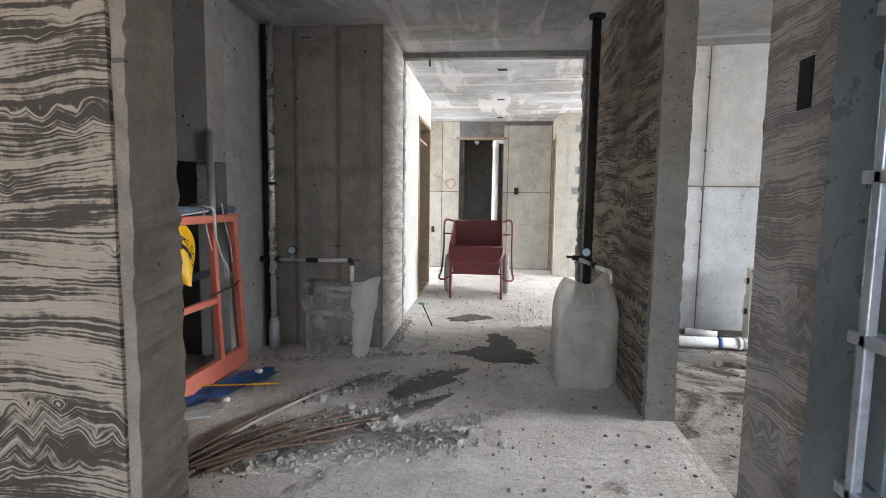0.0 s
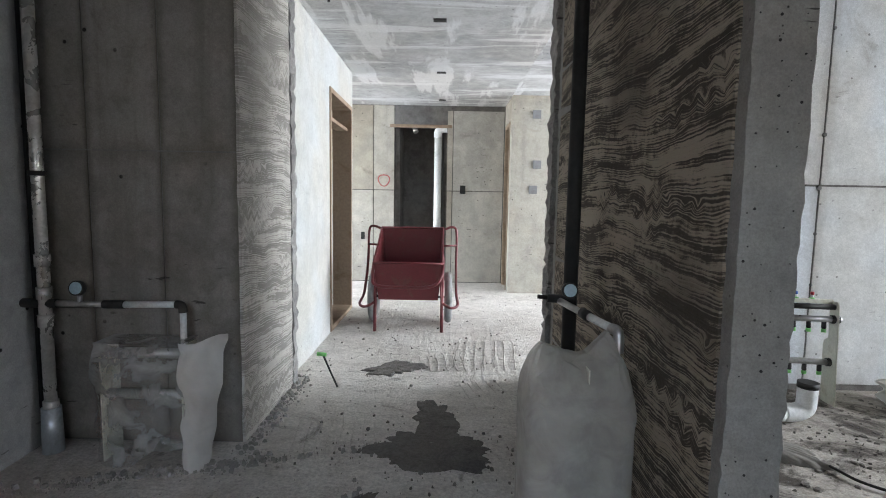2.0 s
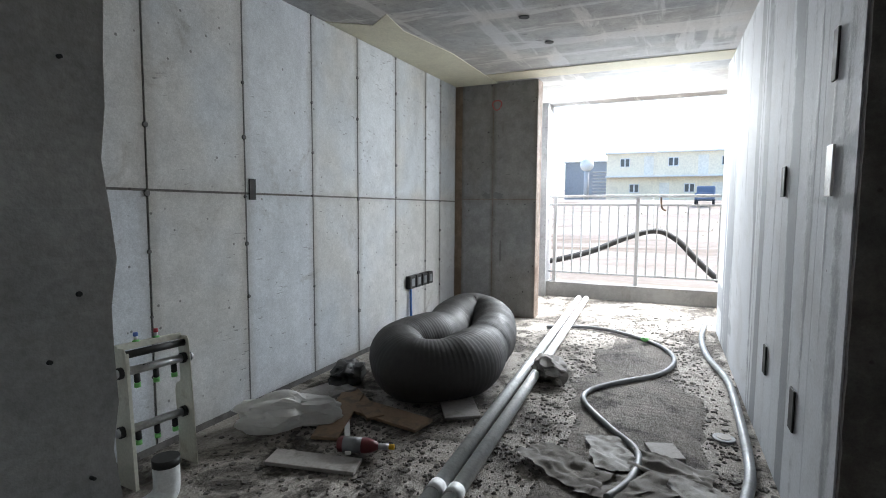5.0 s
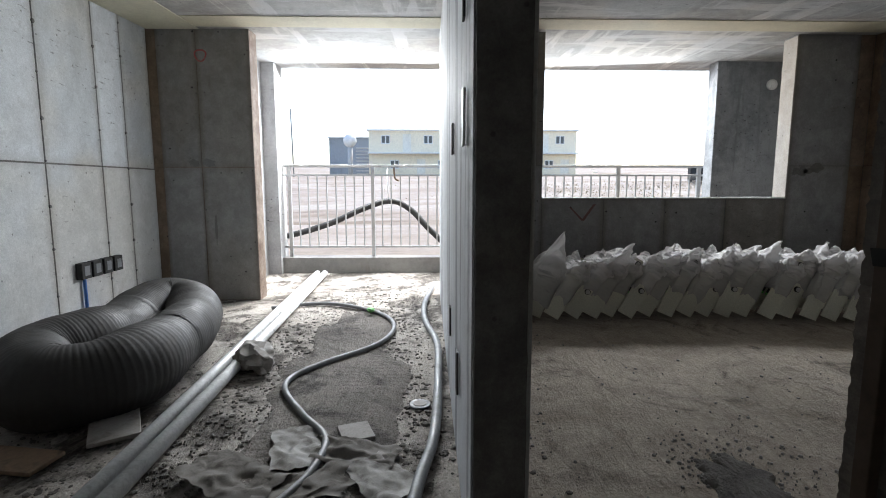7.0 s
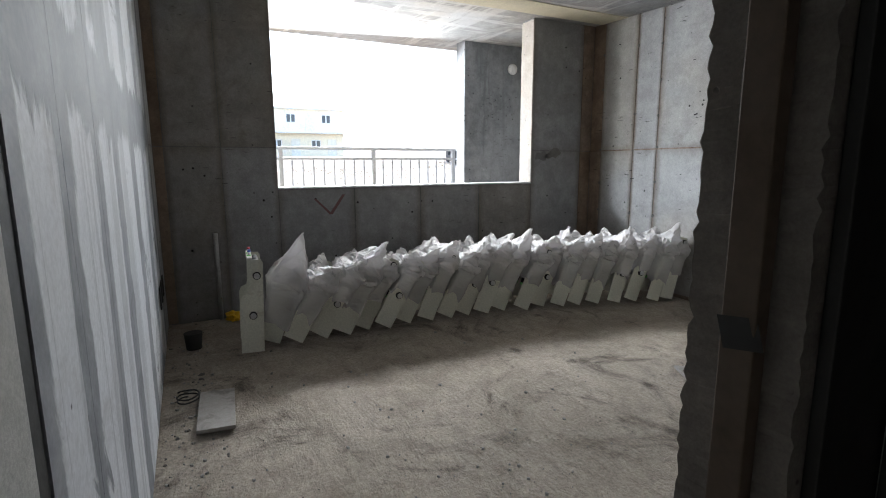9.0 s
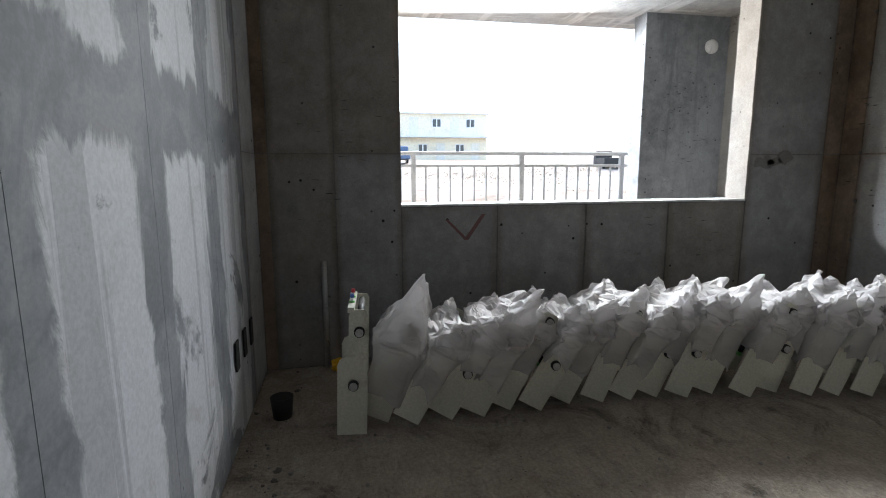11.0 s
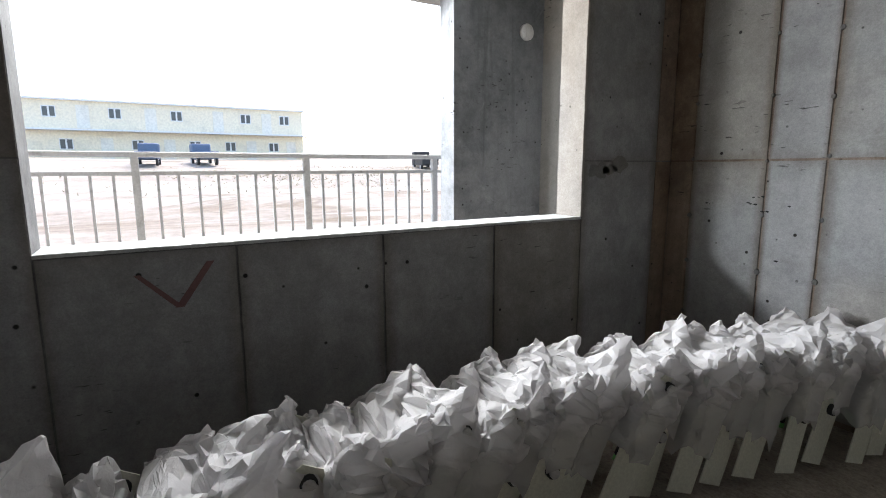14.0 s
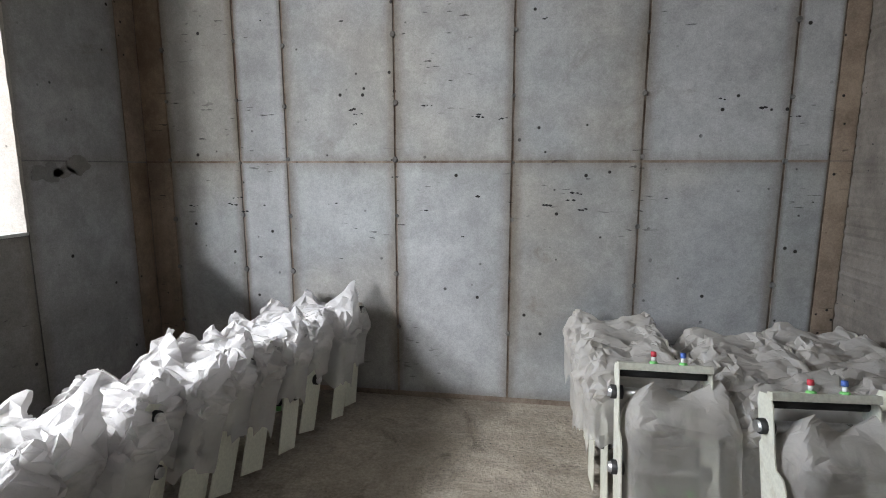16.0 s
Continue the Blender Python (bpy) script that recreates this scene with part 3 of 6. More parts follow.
# ---- corridor end ----
w = structure("wall_far", B((-4.4, -0.36, 8.6, 8.75, -0.1, H), (0.34, 1.3, 8.6, 8.75, -0.1, H), (-0.36, 0.34, 8.6, 8.75, 2.08, H),
                            (-0.36, -0.3, 8.75, 9.5, -0.1, H), (0.3, 0.36, 8.75, 9.5, -0.1, H), (-0.36, 0.36, 9.4, 9.5, -0.1, H)), M_SEAM_GREY, "stained concrete end wall with a pipe recess")
panels(w, 'y', 8.6, -1, spans(-1.35, -0.95, -0.64, -0.36), [(0.0, 1.24), (1.24, 2.36)], M_OLD)
panels(w, 'y', 8.6, -1, spans(0.34, 0.42, 1.1), [(0.0, 1.24), (1.24, 2.3)], M_OLD)
w = structure("wall_stub", B((1.11, 2.6, 7.88, 8.05, -0.1, H), (1.11, 1.28, 8.5, 8.6, -0.1, H), (1.11, 1.28, 8.05, 8.5, 2.1, H), (2.4, 2.6, 8.05, 9.8, -0.1, H)), M_OLD, "pale plaster-streaked concrete wall stub")
structure("wall_kitchen", B((6.3, 6.5, 4.92, 5.0, -0.1, H), (6.3, 6.5, 7.8, 10, -0.1, H), (6.3, 6.5, 5.0, 7.8, 2.4, H), (6.3, 6.5, 5.0, 7.8, -0.1, 0.5), (2.6, 6.5, 7.9, 8.05, -0.1, H), (1.28, 2.4, 9.7, 9.8, -0.1, H)), M_CORR, "pale walls of the next room")
structure("wall_side_room", B((-4.4, -0.8, 6.8, 6.92, -0.1, H), (-4.4, -0.8, 4.64, 4.76, -0.1, H), (-3.2, -3.0, 4.76, 6.8, -0.1, H), (-4.4, -4.2, 6.8, 7.0, -0.1, H), (-4.4, -4.2, 8.4, 8.75, -0.1, H), (-4.4, -4.2, 7.0, 8.4, -0.1, 0.7), (-4.4, -4.2, 7.0, 8.4, 2.3, H)), M_CORR, "pale walls of a side room")

# ---- living room ----
w = structure("wall_living_north", B((1.165, 6.5, 4.766, 4.92, -0.1, H)), M_SEAM_GREY, "whitewashed concrete wall with vertical form joints")
LW = [1.165, 1.35, 1.95, 2.55, 3.15, 3.75, 4.3, 4.9, 5.5, 5.85, 6.27]
panels(w, 'y', 4.766, -1, spans(*LW), [(0.03, 1.25), (1.25, 2.56)], M_WHITE, gap=0.006)
tie_marks("tie_marks", w, 'y', 4.76, -1, LW[1:-1], [0.35 + 0.3 * k for k in range(8)], M_SEAM_GREY)
w = structure("wall_pier", B((6.276, 6.47, 3.835, 4.766, -0.1, H)), M_SEAM, "grey concrete pier between the room and the balcony")
panels(w, 'x', 6.276, -1, spans(3.835, 4.32, 4.68), [(0.0, 1.27), (1.27, 2.56)], M_WALL_X_SHADED, gap=0.003)
panels(w, 'x', 6.276, -1, spans(4.68, 4.76), [(0.0, 1.27), (1.27, 2.56)], M_RUSTY, gap=0.003)
structure("wall_balcony_north", B((6.47, 8.05, 4.2, 4.4, -0.3, H), (7.72, 8.05, 4.04, 4.2, -0.3, H)), M_WALL, "concrete balcony end wall")

# partition to the bedroom
bm = rough_cut(B((2.665, 6.44, 1.945, 2.085, -0.1, H)), lambda e: abs((e.verts[0].co - e.verts[1].co).z) > 1, 0.003, 60)
w = structure("wall_partition", bm, M_SEAM_GREY, "grey skim-coated partition wall with plastered joints")
PW = [2.94, 3.26, 3.66, 4.06, 4.66, 5.26, 5.88]
panels(w, 'y', 2.085, 1, spans(*[2.69, 3.05, 3.65, 4.25, 4.85, 5.45, 6.05, 6.44]), [(0.0, 2.52)], M_SKIM, gap=0.001)
panels(w, 'y', 1.945, -1, spans(*PW), [(0.0, 2.52)], M_JOINTED, gap=0.001)
panels(w, 'y', 1.945, -1, [(2.672, 2.86)], [(0.0, 2.52)], M_CORR, gap=0.001, thick=0.012)
panels(w, 'y', 1.945, -1, [(5.885, 6.285)], [(0.0, 1.29), (1.29, 2.52)], M_WALL_Y, gap=0.002)
# flat black strip: the shade of the board gap put into colour
part("gap_shade", B((2.862, 2.938, 1.942, 1.947, 0, 2.52)), M_DARK, w, "black strip for the shade in the gap between the wall boards")

# ---- bedroom ----
w = structure("wall_bedroom_south", B((2.3, 6.47, -2.24, -2.046, -0.1, H)), M_SEAM, "grey concrete wall with rust-brown form joints")
SW = [2.69, 2.75, 2.98, 3.62, 4.245, 4.85, 5.446, 5.72, 6.14, 6.29]
panels(w, 'y', -2.046, 1, spans(2.79, *SW[2:-1]), [(0.02, 1.29), (1.29, 2.54)], M_WALL_Y, gap=0.006)
panels(w, 'y', -2.046, 1, [(2.69, 2.79), (6.14, 6.29)], [(0.02, 1.29), (1.29, 2.54)], M_RUSTY, gap=0.005)
tie_marks("tie_marks", w, 'y', -2.04, 1, SW[2:-1], [0.38 + 0.305 * k for k in range(8)], M_SEAM_GREY)
rnd = random.Random(31)
bm = bmesh.new()
for k in range(42):
    x, z = rnd.uniform(2.8, 6.1), rnd.choice((rnd.gauss(1.52, 0.03), rnd.gauss(1.08, 0.03), rnd.gauss(2.25, 0.08), rnd.uniform(0.3, 2.4)))
    for n in range(rnd.choice((1, 1, 2, 3))):
        a = 0.006 * rnd.random() + 0.003
        prism(bm, [(x + a * 1.8, z), (x + a * 0.3, z + a * rnd.uniform(0.5, 1)), (x - a * 1.6, z + a * 0.3), (x - a * 0.6, z - a * rnd.uniform(0.4, 0.9))], 0, 0.001)
        x, z = x + rnd.uniform(0.012, 0.03), z + rnd.uniform(-0.006, 0.006)
for v in bm.verts:
    v.co = Vector((v.co.x, -2.0395 + v.co.z, v.co.y))
o = part("gouges", bm, M_DARK, w, "small dark gouges in the concrete")
o["kind"] = "stuff"
w = structure("wall_bedroom_window", B((6.296, 6.47, -2.046, 1.945, -0.1, 0.975), (6.296, 6.47, -2.046, -1.294, 0.975, H), (6.296, 6.47, 1.108, 1.945, 0.975, H)), M_SEAM_GREY, "concrete window wall with form joints, darkened for its shade")
panels(w, 'x', 6.296, -1, spans(-1.294, -0.7, -0.1, 0.5, 1.108), [(0.0, 0.972)], M_WALL_X_SHADED, gap=0.005)
panels(w, 'x', 6.296, -1, spans(1.108, 1.5, 1.87), [(0.0, 1.29), (1.29, 2.53)], M_WALL_X_SHADED, gap=0.003)
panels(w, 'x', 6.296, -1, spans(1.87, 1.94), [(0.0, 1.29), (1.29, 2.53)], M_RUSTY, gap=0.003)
panels(w, 'x', 6.296, -1, spans(-1.9, -1.294), [(0.0, 1.29), (1.29, 2.53)], M_WALL_X_SHADED, gap=0.003)
panels(w, 'x', 6.296, -1, spans(-2.04, -1.9), [(0.0, 1.29), (1.29, 2.53)], M_RUSTY, gap=0.003)
bm = rough_cut(B((6.29, 6.5, -1.294, 1.108, 0.972, 0.985)), lambda e: abs((e.verts[0].co - e.verts[1].co).y) > 1, 0.01, 60)
structure("window_1_sill", bm, M_CORR, "chipped pale concrete window sill", "window sill")
bm = rough_cut(B((6.288, 6.476, -1.3, -1.284, 0.985, 2.5)), lambda e: abs((e.verts[0].co - e.verts[1].co).z) > 1, 0.0025, 40)
structure("window_1_jamb", bm, M_JAMB, "pale beige chipped window jamb", "window jamb")
bm = rough_cut(B((2.52, 2.69, -2.04, 1.05, -0.1, H)), lambda e: abs((e.verts[0].co - e.verts[1].co).z) > 1, 0.007, 200)
w = structure("wall_bedroom_west", bm, M_DARKEND, "rough concrete wall end at the bedroom doorway")
structure("wall_store", B((1.24, 2.52, 0.7, 0.85, -0.1, H)), M_WALL, "dark concrete wall of a store")

# ---- balcony ----
structure("wall_balcony_end", B((6.47, 7.5, -2.24, -2.05, -0.3, H)), M_COLUMN, "stained concrete balcony end wall")
structure("balcony_curb", B((7.8, 8.05, -1.5, 4.05, -0.3, 0.19)), M_COLUMN, "low concrete balcony curb", "curb")


# ---- shared materials of the things ----
M_CREAM = plain("cream_enamel_steel", (0.66, 0.66, 0.57), 0.4, wear=(0.36, 0.3, 0.2), wear_amount=0.35)
M_STEEL = plain("dull_steel", (0.55, 0.55, 0.55), 0.38, 0.85)
M_BLACK = plain("black_rubber", (0.018, 0.018, 0.018), 0.6)
M_GREENCAP = plain("green_cap", (0.2, 0.6, 0.18), 0.45, wear_amount=0.1)
M_REDKNOB = plain("red_knob", (0.6, 0.05, 0.07), 0.4, wear_amount=0.1)
M_BLUEKNOB = plain("blue_knob", (0.08, 0.16, 0.5), 0.4, wear_amount=0.1)
M_BAG = sheet_plastic("dusty_plastic_bag", (0.78, 0.762, 0.765), 0.08, 0.45, 0.42)
M_FILM = sheet_plastic("clear_plastic_film", (0.7, 0.71, 0.71), 0.72, 0.2, bump=0.2)
M_JUG = sheet_plastic("milky_plastic_drape", (0.62, 0.6, 0.56), 0.42, 0.25, bump=0.15)
M_FLAP = sheet_plastic("milky_film", (0.8, 0.79, 0.77), 0.28, 0.15, bump=0.2)
M_PVC = plain("white_pvc", (0.78, 0.8, 0.8), 0.35, wear_amount=0.2)
M_RED = plain("maroon_paint", (0.14, 0.022, 0.028), 0.45, wear=(0.12, 0.07, 0.055), wear_amount=0.45)
M_TYRE = plain("grey_tyre", (0.25, 0.25, 0.25), 0.8)
M_DUCT = plain("charcoal_duct", (0.03, 0.028, 0.027), 0.66, wear=(0.08, 0.073, 0.068), wear_amount=0.45, scale=4)
M_RAIL = plain("grey_painted_steel", (0.5, 0.505, 0.51), 0.5)
M_ORANGE = plain("orange_red_painted_wood", (0.74, 0.21, 0.15), 0.55, wear=(0.5, 0.3, 0.22), wear_amount=0.3)
M_RISER = plain("bright_riser_steel", (0.62, 0.61, 0.59), 0.3, 0.65)
M_GALV = plain("galvanised_steel", (0.5, 0.55, 0.6), 0.4, 0.7)
M_BLUEPIPE = plain("blue_grey_steel", (0.17, 0.24, 0.33), 0.5, 0.3)
M_YELLOW = plain("yellow_vinyl", (0.86, 0.5, 0.012), 0.45, wear_amount=0.1)
M_BLUETARP = plain("blue_tarp", (0.02, 0.09, 0.27), 0.6)
M_WOOD = plain("raw_timber", (0.3, 0.225, 0.16), 0.75, wear=(0.2, 0.13, 0.08), wear_amount=0.6, scale=5)
M_BOARD = plain("grey_board", (0.33, 0.31, 0.29), 0.8, wear_amount=0.5)
M_BROWNBOARD = plain("brown_plywood", (0.25, 0.17, 0.11), 0.8, wear_amount=0.5)
M_HOSE = plain("grey_hose", (0.2, 0.21, 0.22), 0.5)
M_BLUECABLE = plain("blue_conduit", (0.05, 0.17, 0.5), 0.5)
M_WHITEPLATE = plain("white_plastic", (0.8, 0.8, 0.78), 0.4)
M_GREY_STEEL = plain("grey_door_steel", (0.19, 0.23, 0.25), 0.35, 0.5)
M_XPS = concrete("cream_insulation_board", (0.7, 0.66, 0.5), (0.6, 0.56, 0.43), streak=0.0, holes=0.1, stain_amount=0.1)
M_RUBBLE = concrete("rubble", (0.4, 0.38, 0.35), (0.2, 0.19, 0.17), vary=0.3)
M_WET = dusty_floor("damp_screed", (0.2, 0.185, 0.17), (0.12, 0.11, 0.1), (0.09, 0.085, 0.08), 0.5, 0.62)

# ---- balcony wall with vent, railing ----
w = structure("wall_balcony_south", B((7.5, 7.69, -2.24, -1.215, -0.3, H), (7.69, 8.05, -2.24, -1.5, -0.3, H)), M_FIN, "stained concrete balcony wall with a round white vent")
t = thing("vent_cap", (7.5, -1.87, 2.285), "round white plastic vent cap on the balcony wall", "vent")
part("cap", tube(bmesh.new(), [(0.0, 0, 0), (-0.02, 0, 0), (-0.032, 0, 0), (-0.036, 0, 0)], [0.062, 0.062, 0.05, 0.02], 24), M_WHITEPLATE, t)


def railing():
    t = thing("balcony_railing", (7.93, 1.4, 0.19), "light grey steel balcony railing with upright bars", "railing")
    y0, y1 = -2.9, 2.68
    for z0, z1, d in ((1.135, 1.168, 0.03), (1.025, 1.05, 0.018), (0.115, 0.14, 0.018)):
        part("rail", box(bmesh.new(), -d, d, y0, y1, z0, z1, 0.004), M_RAIL, t)
    for k in range(6):
        y = 2.56 - 1.05 * k
        part("post", box(bmesh.new(), -0.022, 0.022, y - 0.022, y + 0.022, 0, 1.137, 0.004), M_RAIL, t)
    bm = box(bmesh.new(), -0.008, 0.008, -0.008, 0.008, 0.13, 1.03)
    bmesh.ops.recalc_face_normals(bm, faces=bm.faces[:])
    me = bpy.data.meshes.new("bar")
    bm.to_mesh(me)
    bm.free()
    me.materials.append(M_RAIL)
    for k in range(5):
        for j in range(1, 9):
            b = part_on("bar", me, t)
            b.location = (0, 2.56 - 1.05 * k - j * 1.05 / 9, 0)
    return t


railing()


# ---- heating manifolds in plastic bags ----
def manifold_parts(t, L, plates=0.135, knobs=True):
    """Two cut-out steel brackets carrying two header pipes with valves; pipes along x."""
    hw = plates / 2
    outline = [(-hw, 0), (hw, 0), (hw, 0.33), (hw - 0.012, 0.36), (hw - 0.045, 0.375), (hw - 0.05, 0.4), (hw - 0.05, 0.56), (hw - 0.065, 0.59), (-hw + 0.012, 0.59), (-hw, 0.57)]
    if not knobs:
        outline = [(y, z * 0.9) for y, z in outline]
    for x in (0.0, L):
        bm = bmesh.new()
        a = [bm.verts.new((x - 0.002, y, z)) for y, z in outline]
        b = [bm.verts.new((x + 0.002, y, z)) for y, z in outline]
        bm.faces.new(a)
        bm.faces.new(b[::-1])
        for i in range(len(a)):
            j = (i + 1) % len(a)
            bm.faces.new((a[i], b[i], b[j], a[j]))
        box(bm, x - 0.002 if x else x, x + 0.012 if not x else x + 0.002, -hw, -hw + 0.003, 0, 0.57 if knobs else 0.51)
        br = part("bracket", bm, M_CREAM, t, "cream enamelled steel bracket")
        for y, z in ((-0.005, 0.24), (-0.03, 0.49)):
            part("pipe_collar", tube(bmesh.new(), [(x - 0.02, y, z), (x + 0.02, y, z)], 0.024, 12), M_BLACK, br, "dark pipe collar")
    for z, y in ((0.24, -0.005), (0.49, -0.03)):
        part("header_pipe", tube(bmesh.new(), [(-0.03, y, z), (L + 0.03, y, z)], 0.018, 12), M_STEEL, t, "dull steel header pipe")
    n = max(3, int(L / 0.1))
    for z, y in ((0.24, -0.005), (0.49, -0.03)):
        for k in range(n):
            x = L * (k + 0.7) / (n + 0.4)
            v = part("valve", tube(bmesh.new(), [(x, y, z - 0.015), (x, y, z - 0.05), (x, y, z - 0.055)], [0.012, 0.013, 0.009], 8), M_BLACK, t)
            part("cap", tube(bmesh.new(), [(x, y, z - 0.055), (x, y, z - 0.075)], 0.013, 8), M_GREENCAP, v, "green valve cap")
    if not knobs:
        return
    bar = part("top_bar", box(bmesh.new(), -0.004, L + 0.004, hw - 0.075, hw - 0.045, 0.575, 0.6, 0.002), M_CREAM, t)
    for x, mat, lab in ((0.3 * L, M_BLUEKNOB, "blue valve knob"), (0.62 * L, M_REDKNOB, "red valve knob")):
        part("valve_seat", tube(bmesh.new(), [(x, hw - 0.06, 0.585), (x, hw - 0.06, 0.604), (x, hw - 0.06, 0.608)], [0.014, 0.014, 0.01], 10), M_GREENCAP, t, "green valve seat")
        part("valve_stem", tube(bmesh.new(), [(x, hw - 0.06, 0.606), (x, hw - 0.06, 0.624)], 0.0075, 10), M_WHITEPLATE, t, "white valve stem")
        part("knob", tube(bmesh.new(), [(x, hw - 0.06, 0.622), (x, hw - 0.06, 0.625), (x, hw - 0.06, 0.64)], [0.007, 0.01, 0.009], 10), mat, bar, lab)
    part("supply_pipe", tube(bmesh.new(), [(0.004, hw - 0.1, 0.56), (L - 0.004, hw - 0.1, 0.56)], 0.016, 12), M_BLACK, t, "dark supply pipe behind the bar")


def crease(q, folds, slope):
    """Crumpled sheet: straight sharp folds, each a shallow ridge or valley about a random plane."""
    h = 0.0
    for c, n, reach, sign in folds:
        d = abs((q - c).dot(n))
        near = (q - c).length
        if d < reach and near < 5 * reach:
            h += sign * slope * (reach - d) * (1 - near / (5 * reach))
    return h


def bag_mesh(name, L, wide, low, top, seed, peak, crumple=1.0, snug=0.72, mat=None, flare=0.0, taper=0.14):
    """A stiff crumpled bag pulled over a manifold from above: clinging sides, sharp facets at the top, two pinched corners sticking up."""
    bm = bmesh.new()
    rnd = random.Random(seed)
    nu, nv = 30, 19
    side = 1 if seed % 2 else -1
    y_front, y_back, dip = rnd.uniform(-0.6, 0.6) * wide / 2, rnd.uniform(-0.6, 0.6) * wide / 2, rnd.uniform(0.02, 0.06)
    front = Vector((L * rnd.uniform(-0.05, 0.16), y_front, top + (peak if side < 0 else 0.45 * peak)))
    behind = Vector((L * rnd.uniform(0.8, 1.02), y_back, top + (peak if side > 0 else 0.45 * peak)))
    middle = Vector((L * rnd.uniform(0.4, 0.6), rnd.uniform(-0.3, 0.3) * wide / 2, top - dip))
    shut = rnd.uniform(0.6, 0.68)
    folds = []
    for k in range(46):
        n = Vector((rnd.gauss(0, 1), rnd.gauss(0, 1), rnd.gauss(0, 0.6))).normalized()
        c = Vector((rnd.uniform(-0.02, L + 0.02), rnd.uniform(-0.6, 0.6) * wide, low + (top - low) * rnd.uniform(0.4, 1.1)))
        folds.append((c, n, rnd.choice((0.014, 0.02, 0.03)), rnd.choice((-1, 1))))
    rings = []
    for j in range(nv + 1):
        v = j / nv
        ring = []
        for i in range(nu):
            a = 2 * math.pi * (i + 0.5 * (j % 2)) / nu
            ca, sa = math.cos(a), math.sin(a)
            body = snug + (1 - snug) * min(1, max(0, (v - 0.35) / 0.3)) + flare * (1 - v)
            px = math.copysign(abs(ca) ** 0.35, ca) * (L / 2 + 0.028 + 0.02 * body)
            py = math.copysign(abs(sa) ** 0.35, sa) * wide / 2 * body
            p = Vector((L / 2 + px, py, low + (top - low) * min(v, shut + (v - shut) * 0.75)))
            close = max(0.0, (v - shut) / (1 - shut))
            goal = middle.lerp(front if ca < 0 else behind, abs(ca) ** 1.5)
            p = p.lerp(goal, close ** (1.3 if crumple > 0.5 else 2.2) * (0.97 - 0.25 * taper))
            up = crumple * (0.09 + 0.91 * min(1, max(0, (v - 0.45) / 0.2)))
            p += Vector((rnd.uniform(-1, 1), rnd.uniform(-1, 1), rnd.uniform(-1, 1))) * 0.018 * up * (1 - 0.5 * close)
            if j == 0:
                p.z += 0.09 * noise.noise(Vector((ca * 2, sa * 2, seed))) + rnd.uniform(-0.012, 0.012)
            ring.append(bm.verts.new(p))
        rings.append(ring)
    for j in range(nv):
        for i in range(nu):
            a, b, c, d = rings[j][i], rings[j][(i + 1) % nu], rings[j + 1][(i + 1) % nu], rings[j + 1][i]
            for tri in (((a, b, c), (a, c, d)) if rnd.random() < 0.5 else ((a, b, d), (b, c, d))):
                bm.faces.new(tri)
    bmesh.ops.triangulate(bm, faces=[bm.faces.new(rings[-1])])
    bmesh.ops.subdivide_edges(bm, edges=bm.edges[:], cuts=2, use_grid_fill=True, smooth=0.16)
    bmesh.ops.recalc_face_normals(bm, faces=bm.faces[:])
    bm.normal_update()
    for v in bm.verts:
        up = crumple * (0.2 + 0.8 * min(1, max(0, (v.co.z - low - 0.4 * (top - low)) / 0.1)))
        v.co += v.normal * up * crease(v.co, folds, 0.4)
    bm.normal_update()
    for f in bm.faces:
        f.smooth = True
    for e in bm.edges:
        if len(e.link_faces) == 2 and e.calc_face_angle() > radians(13):
            e.smooth = False
    me = bpy.data.meshes.new(name)
    bm.to_mesh(me)
    bm.free()
    me.materials.append(mat or M_BAG)
    return me


UNIT = 0.3
BAGS = [bag_mesh("bag", UNIT, 0.21, 0.17 + 0.05 * (k % 3), 0.535 + 0.012 * (k % 4), k + 1, (0.04, 0.09, 0.05, 0.13, 0.06, 0.03, 0.1, 0.05)[k]) for k in range(8)]
HORN_BAG = bag_mesh("bag", UNIT, 0.3, 0.12, 0.56, 10, 0.2, 0.6)
FLAT_BAGS = [bag_mesh("bag", UNIT + 0.03, 0.23, 0.16 + 0.03 * k, 0.545 + 0.008 * k, 30 + k, 0.015, 0.75) for k in range(4)]
LOW_BAG = bag_mesh("bag", UNIT - 0.05, 0.22, 0.13, 0.53, 12, 0.03, 0.18, 0.95, None, 0.15)
loose = thing("heating_manifold", (0, 0, 0), "cream steel heating manifold in a crumpled dusty plastic bag", "manifold", "bagged manifolds in the bedroom")
manifold_parts(loose, UNIT, knobs=False)
bag0 = part_on("bag", BAGS[0], loose, "crumpled dusty translucent plastic bag")
ROW = 19


def leaning(k):
    s = k / ROW
    x = 5.45 + 0.2 * math.sin(s * math.pi) - 0.41 * s + 0.02 * math.sin(k * 2.7)
    y = 1.2 - 3.02 * s + 0.012 * math.sin(k * 5.1)
    tilt = 30 - 13 * s + 3 * math.sin(k * 1.9)
    return pose(x, y, 0.035, tilt, 0, -6 + 3 * math.sin(k * 3.3))


loose.matrix_basis = leaning(0)


def another(m, bag, group=""):
    c = copy_thing(loose, m)
    if group:
        c["group"] = group
    for o in c.children:
        if o.name.startswith("bag"):
            o.data = bag
            if group:
                o.material_slots[0].link = 'OBJECT'
                o.material_slots[0].material = M_BAG_GREY
    return c


M_BAG_GREY = sheet_plastic("grimy_plastic_bag", (0.67, 0.64, 0.605), 0.14, 0.6, 0.4)
another(pose(5.5, 1.34, 0.03, 20, 0, -14), HORN_BAG)


for k in range(1, ROW + 1):
    another(leaning(k), BAGS[(k + 1) % 8])
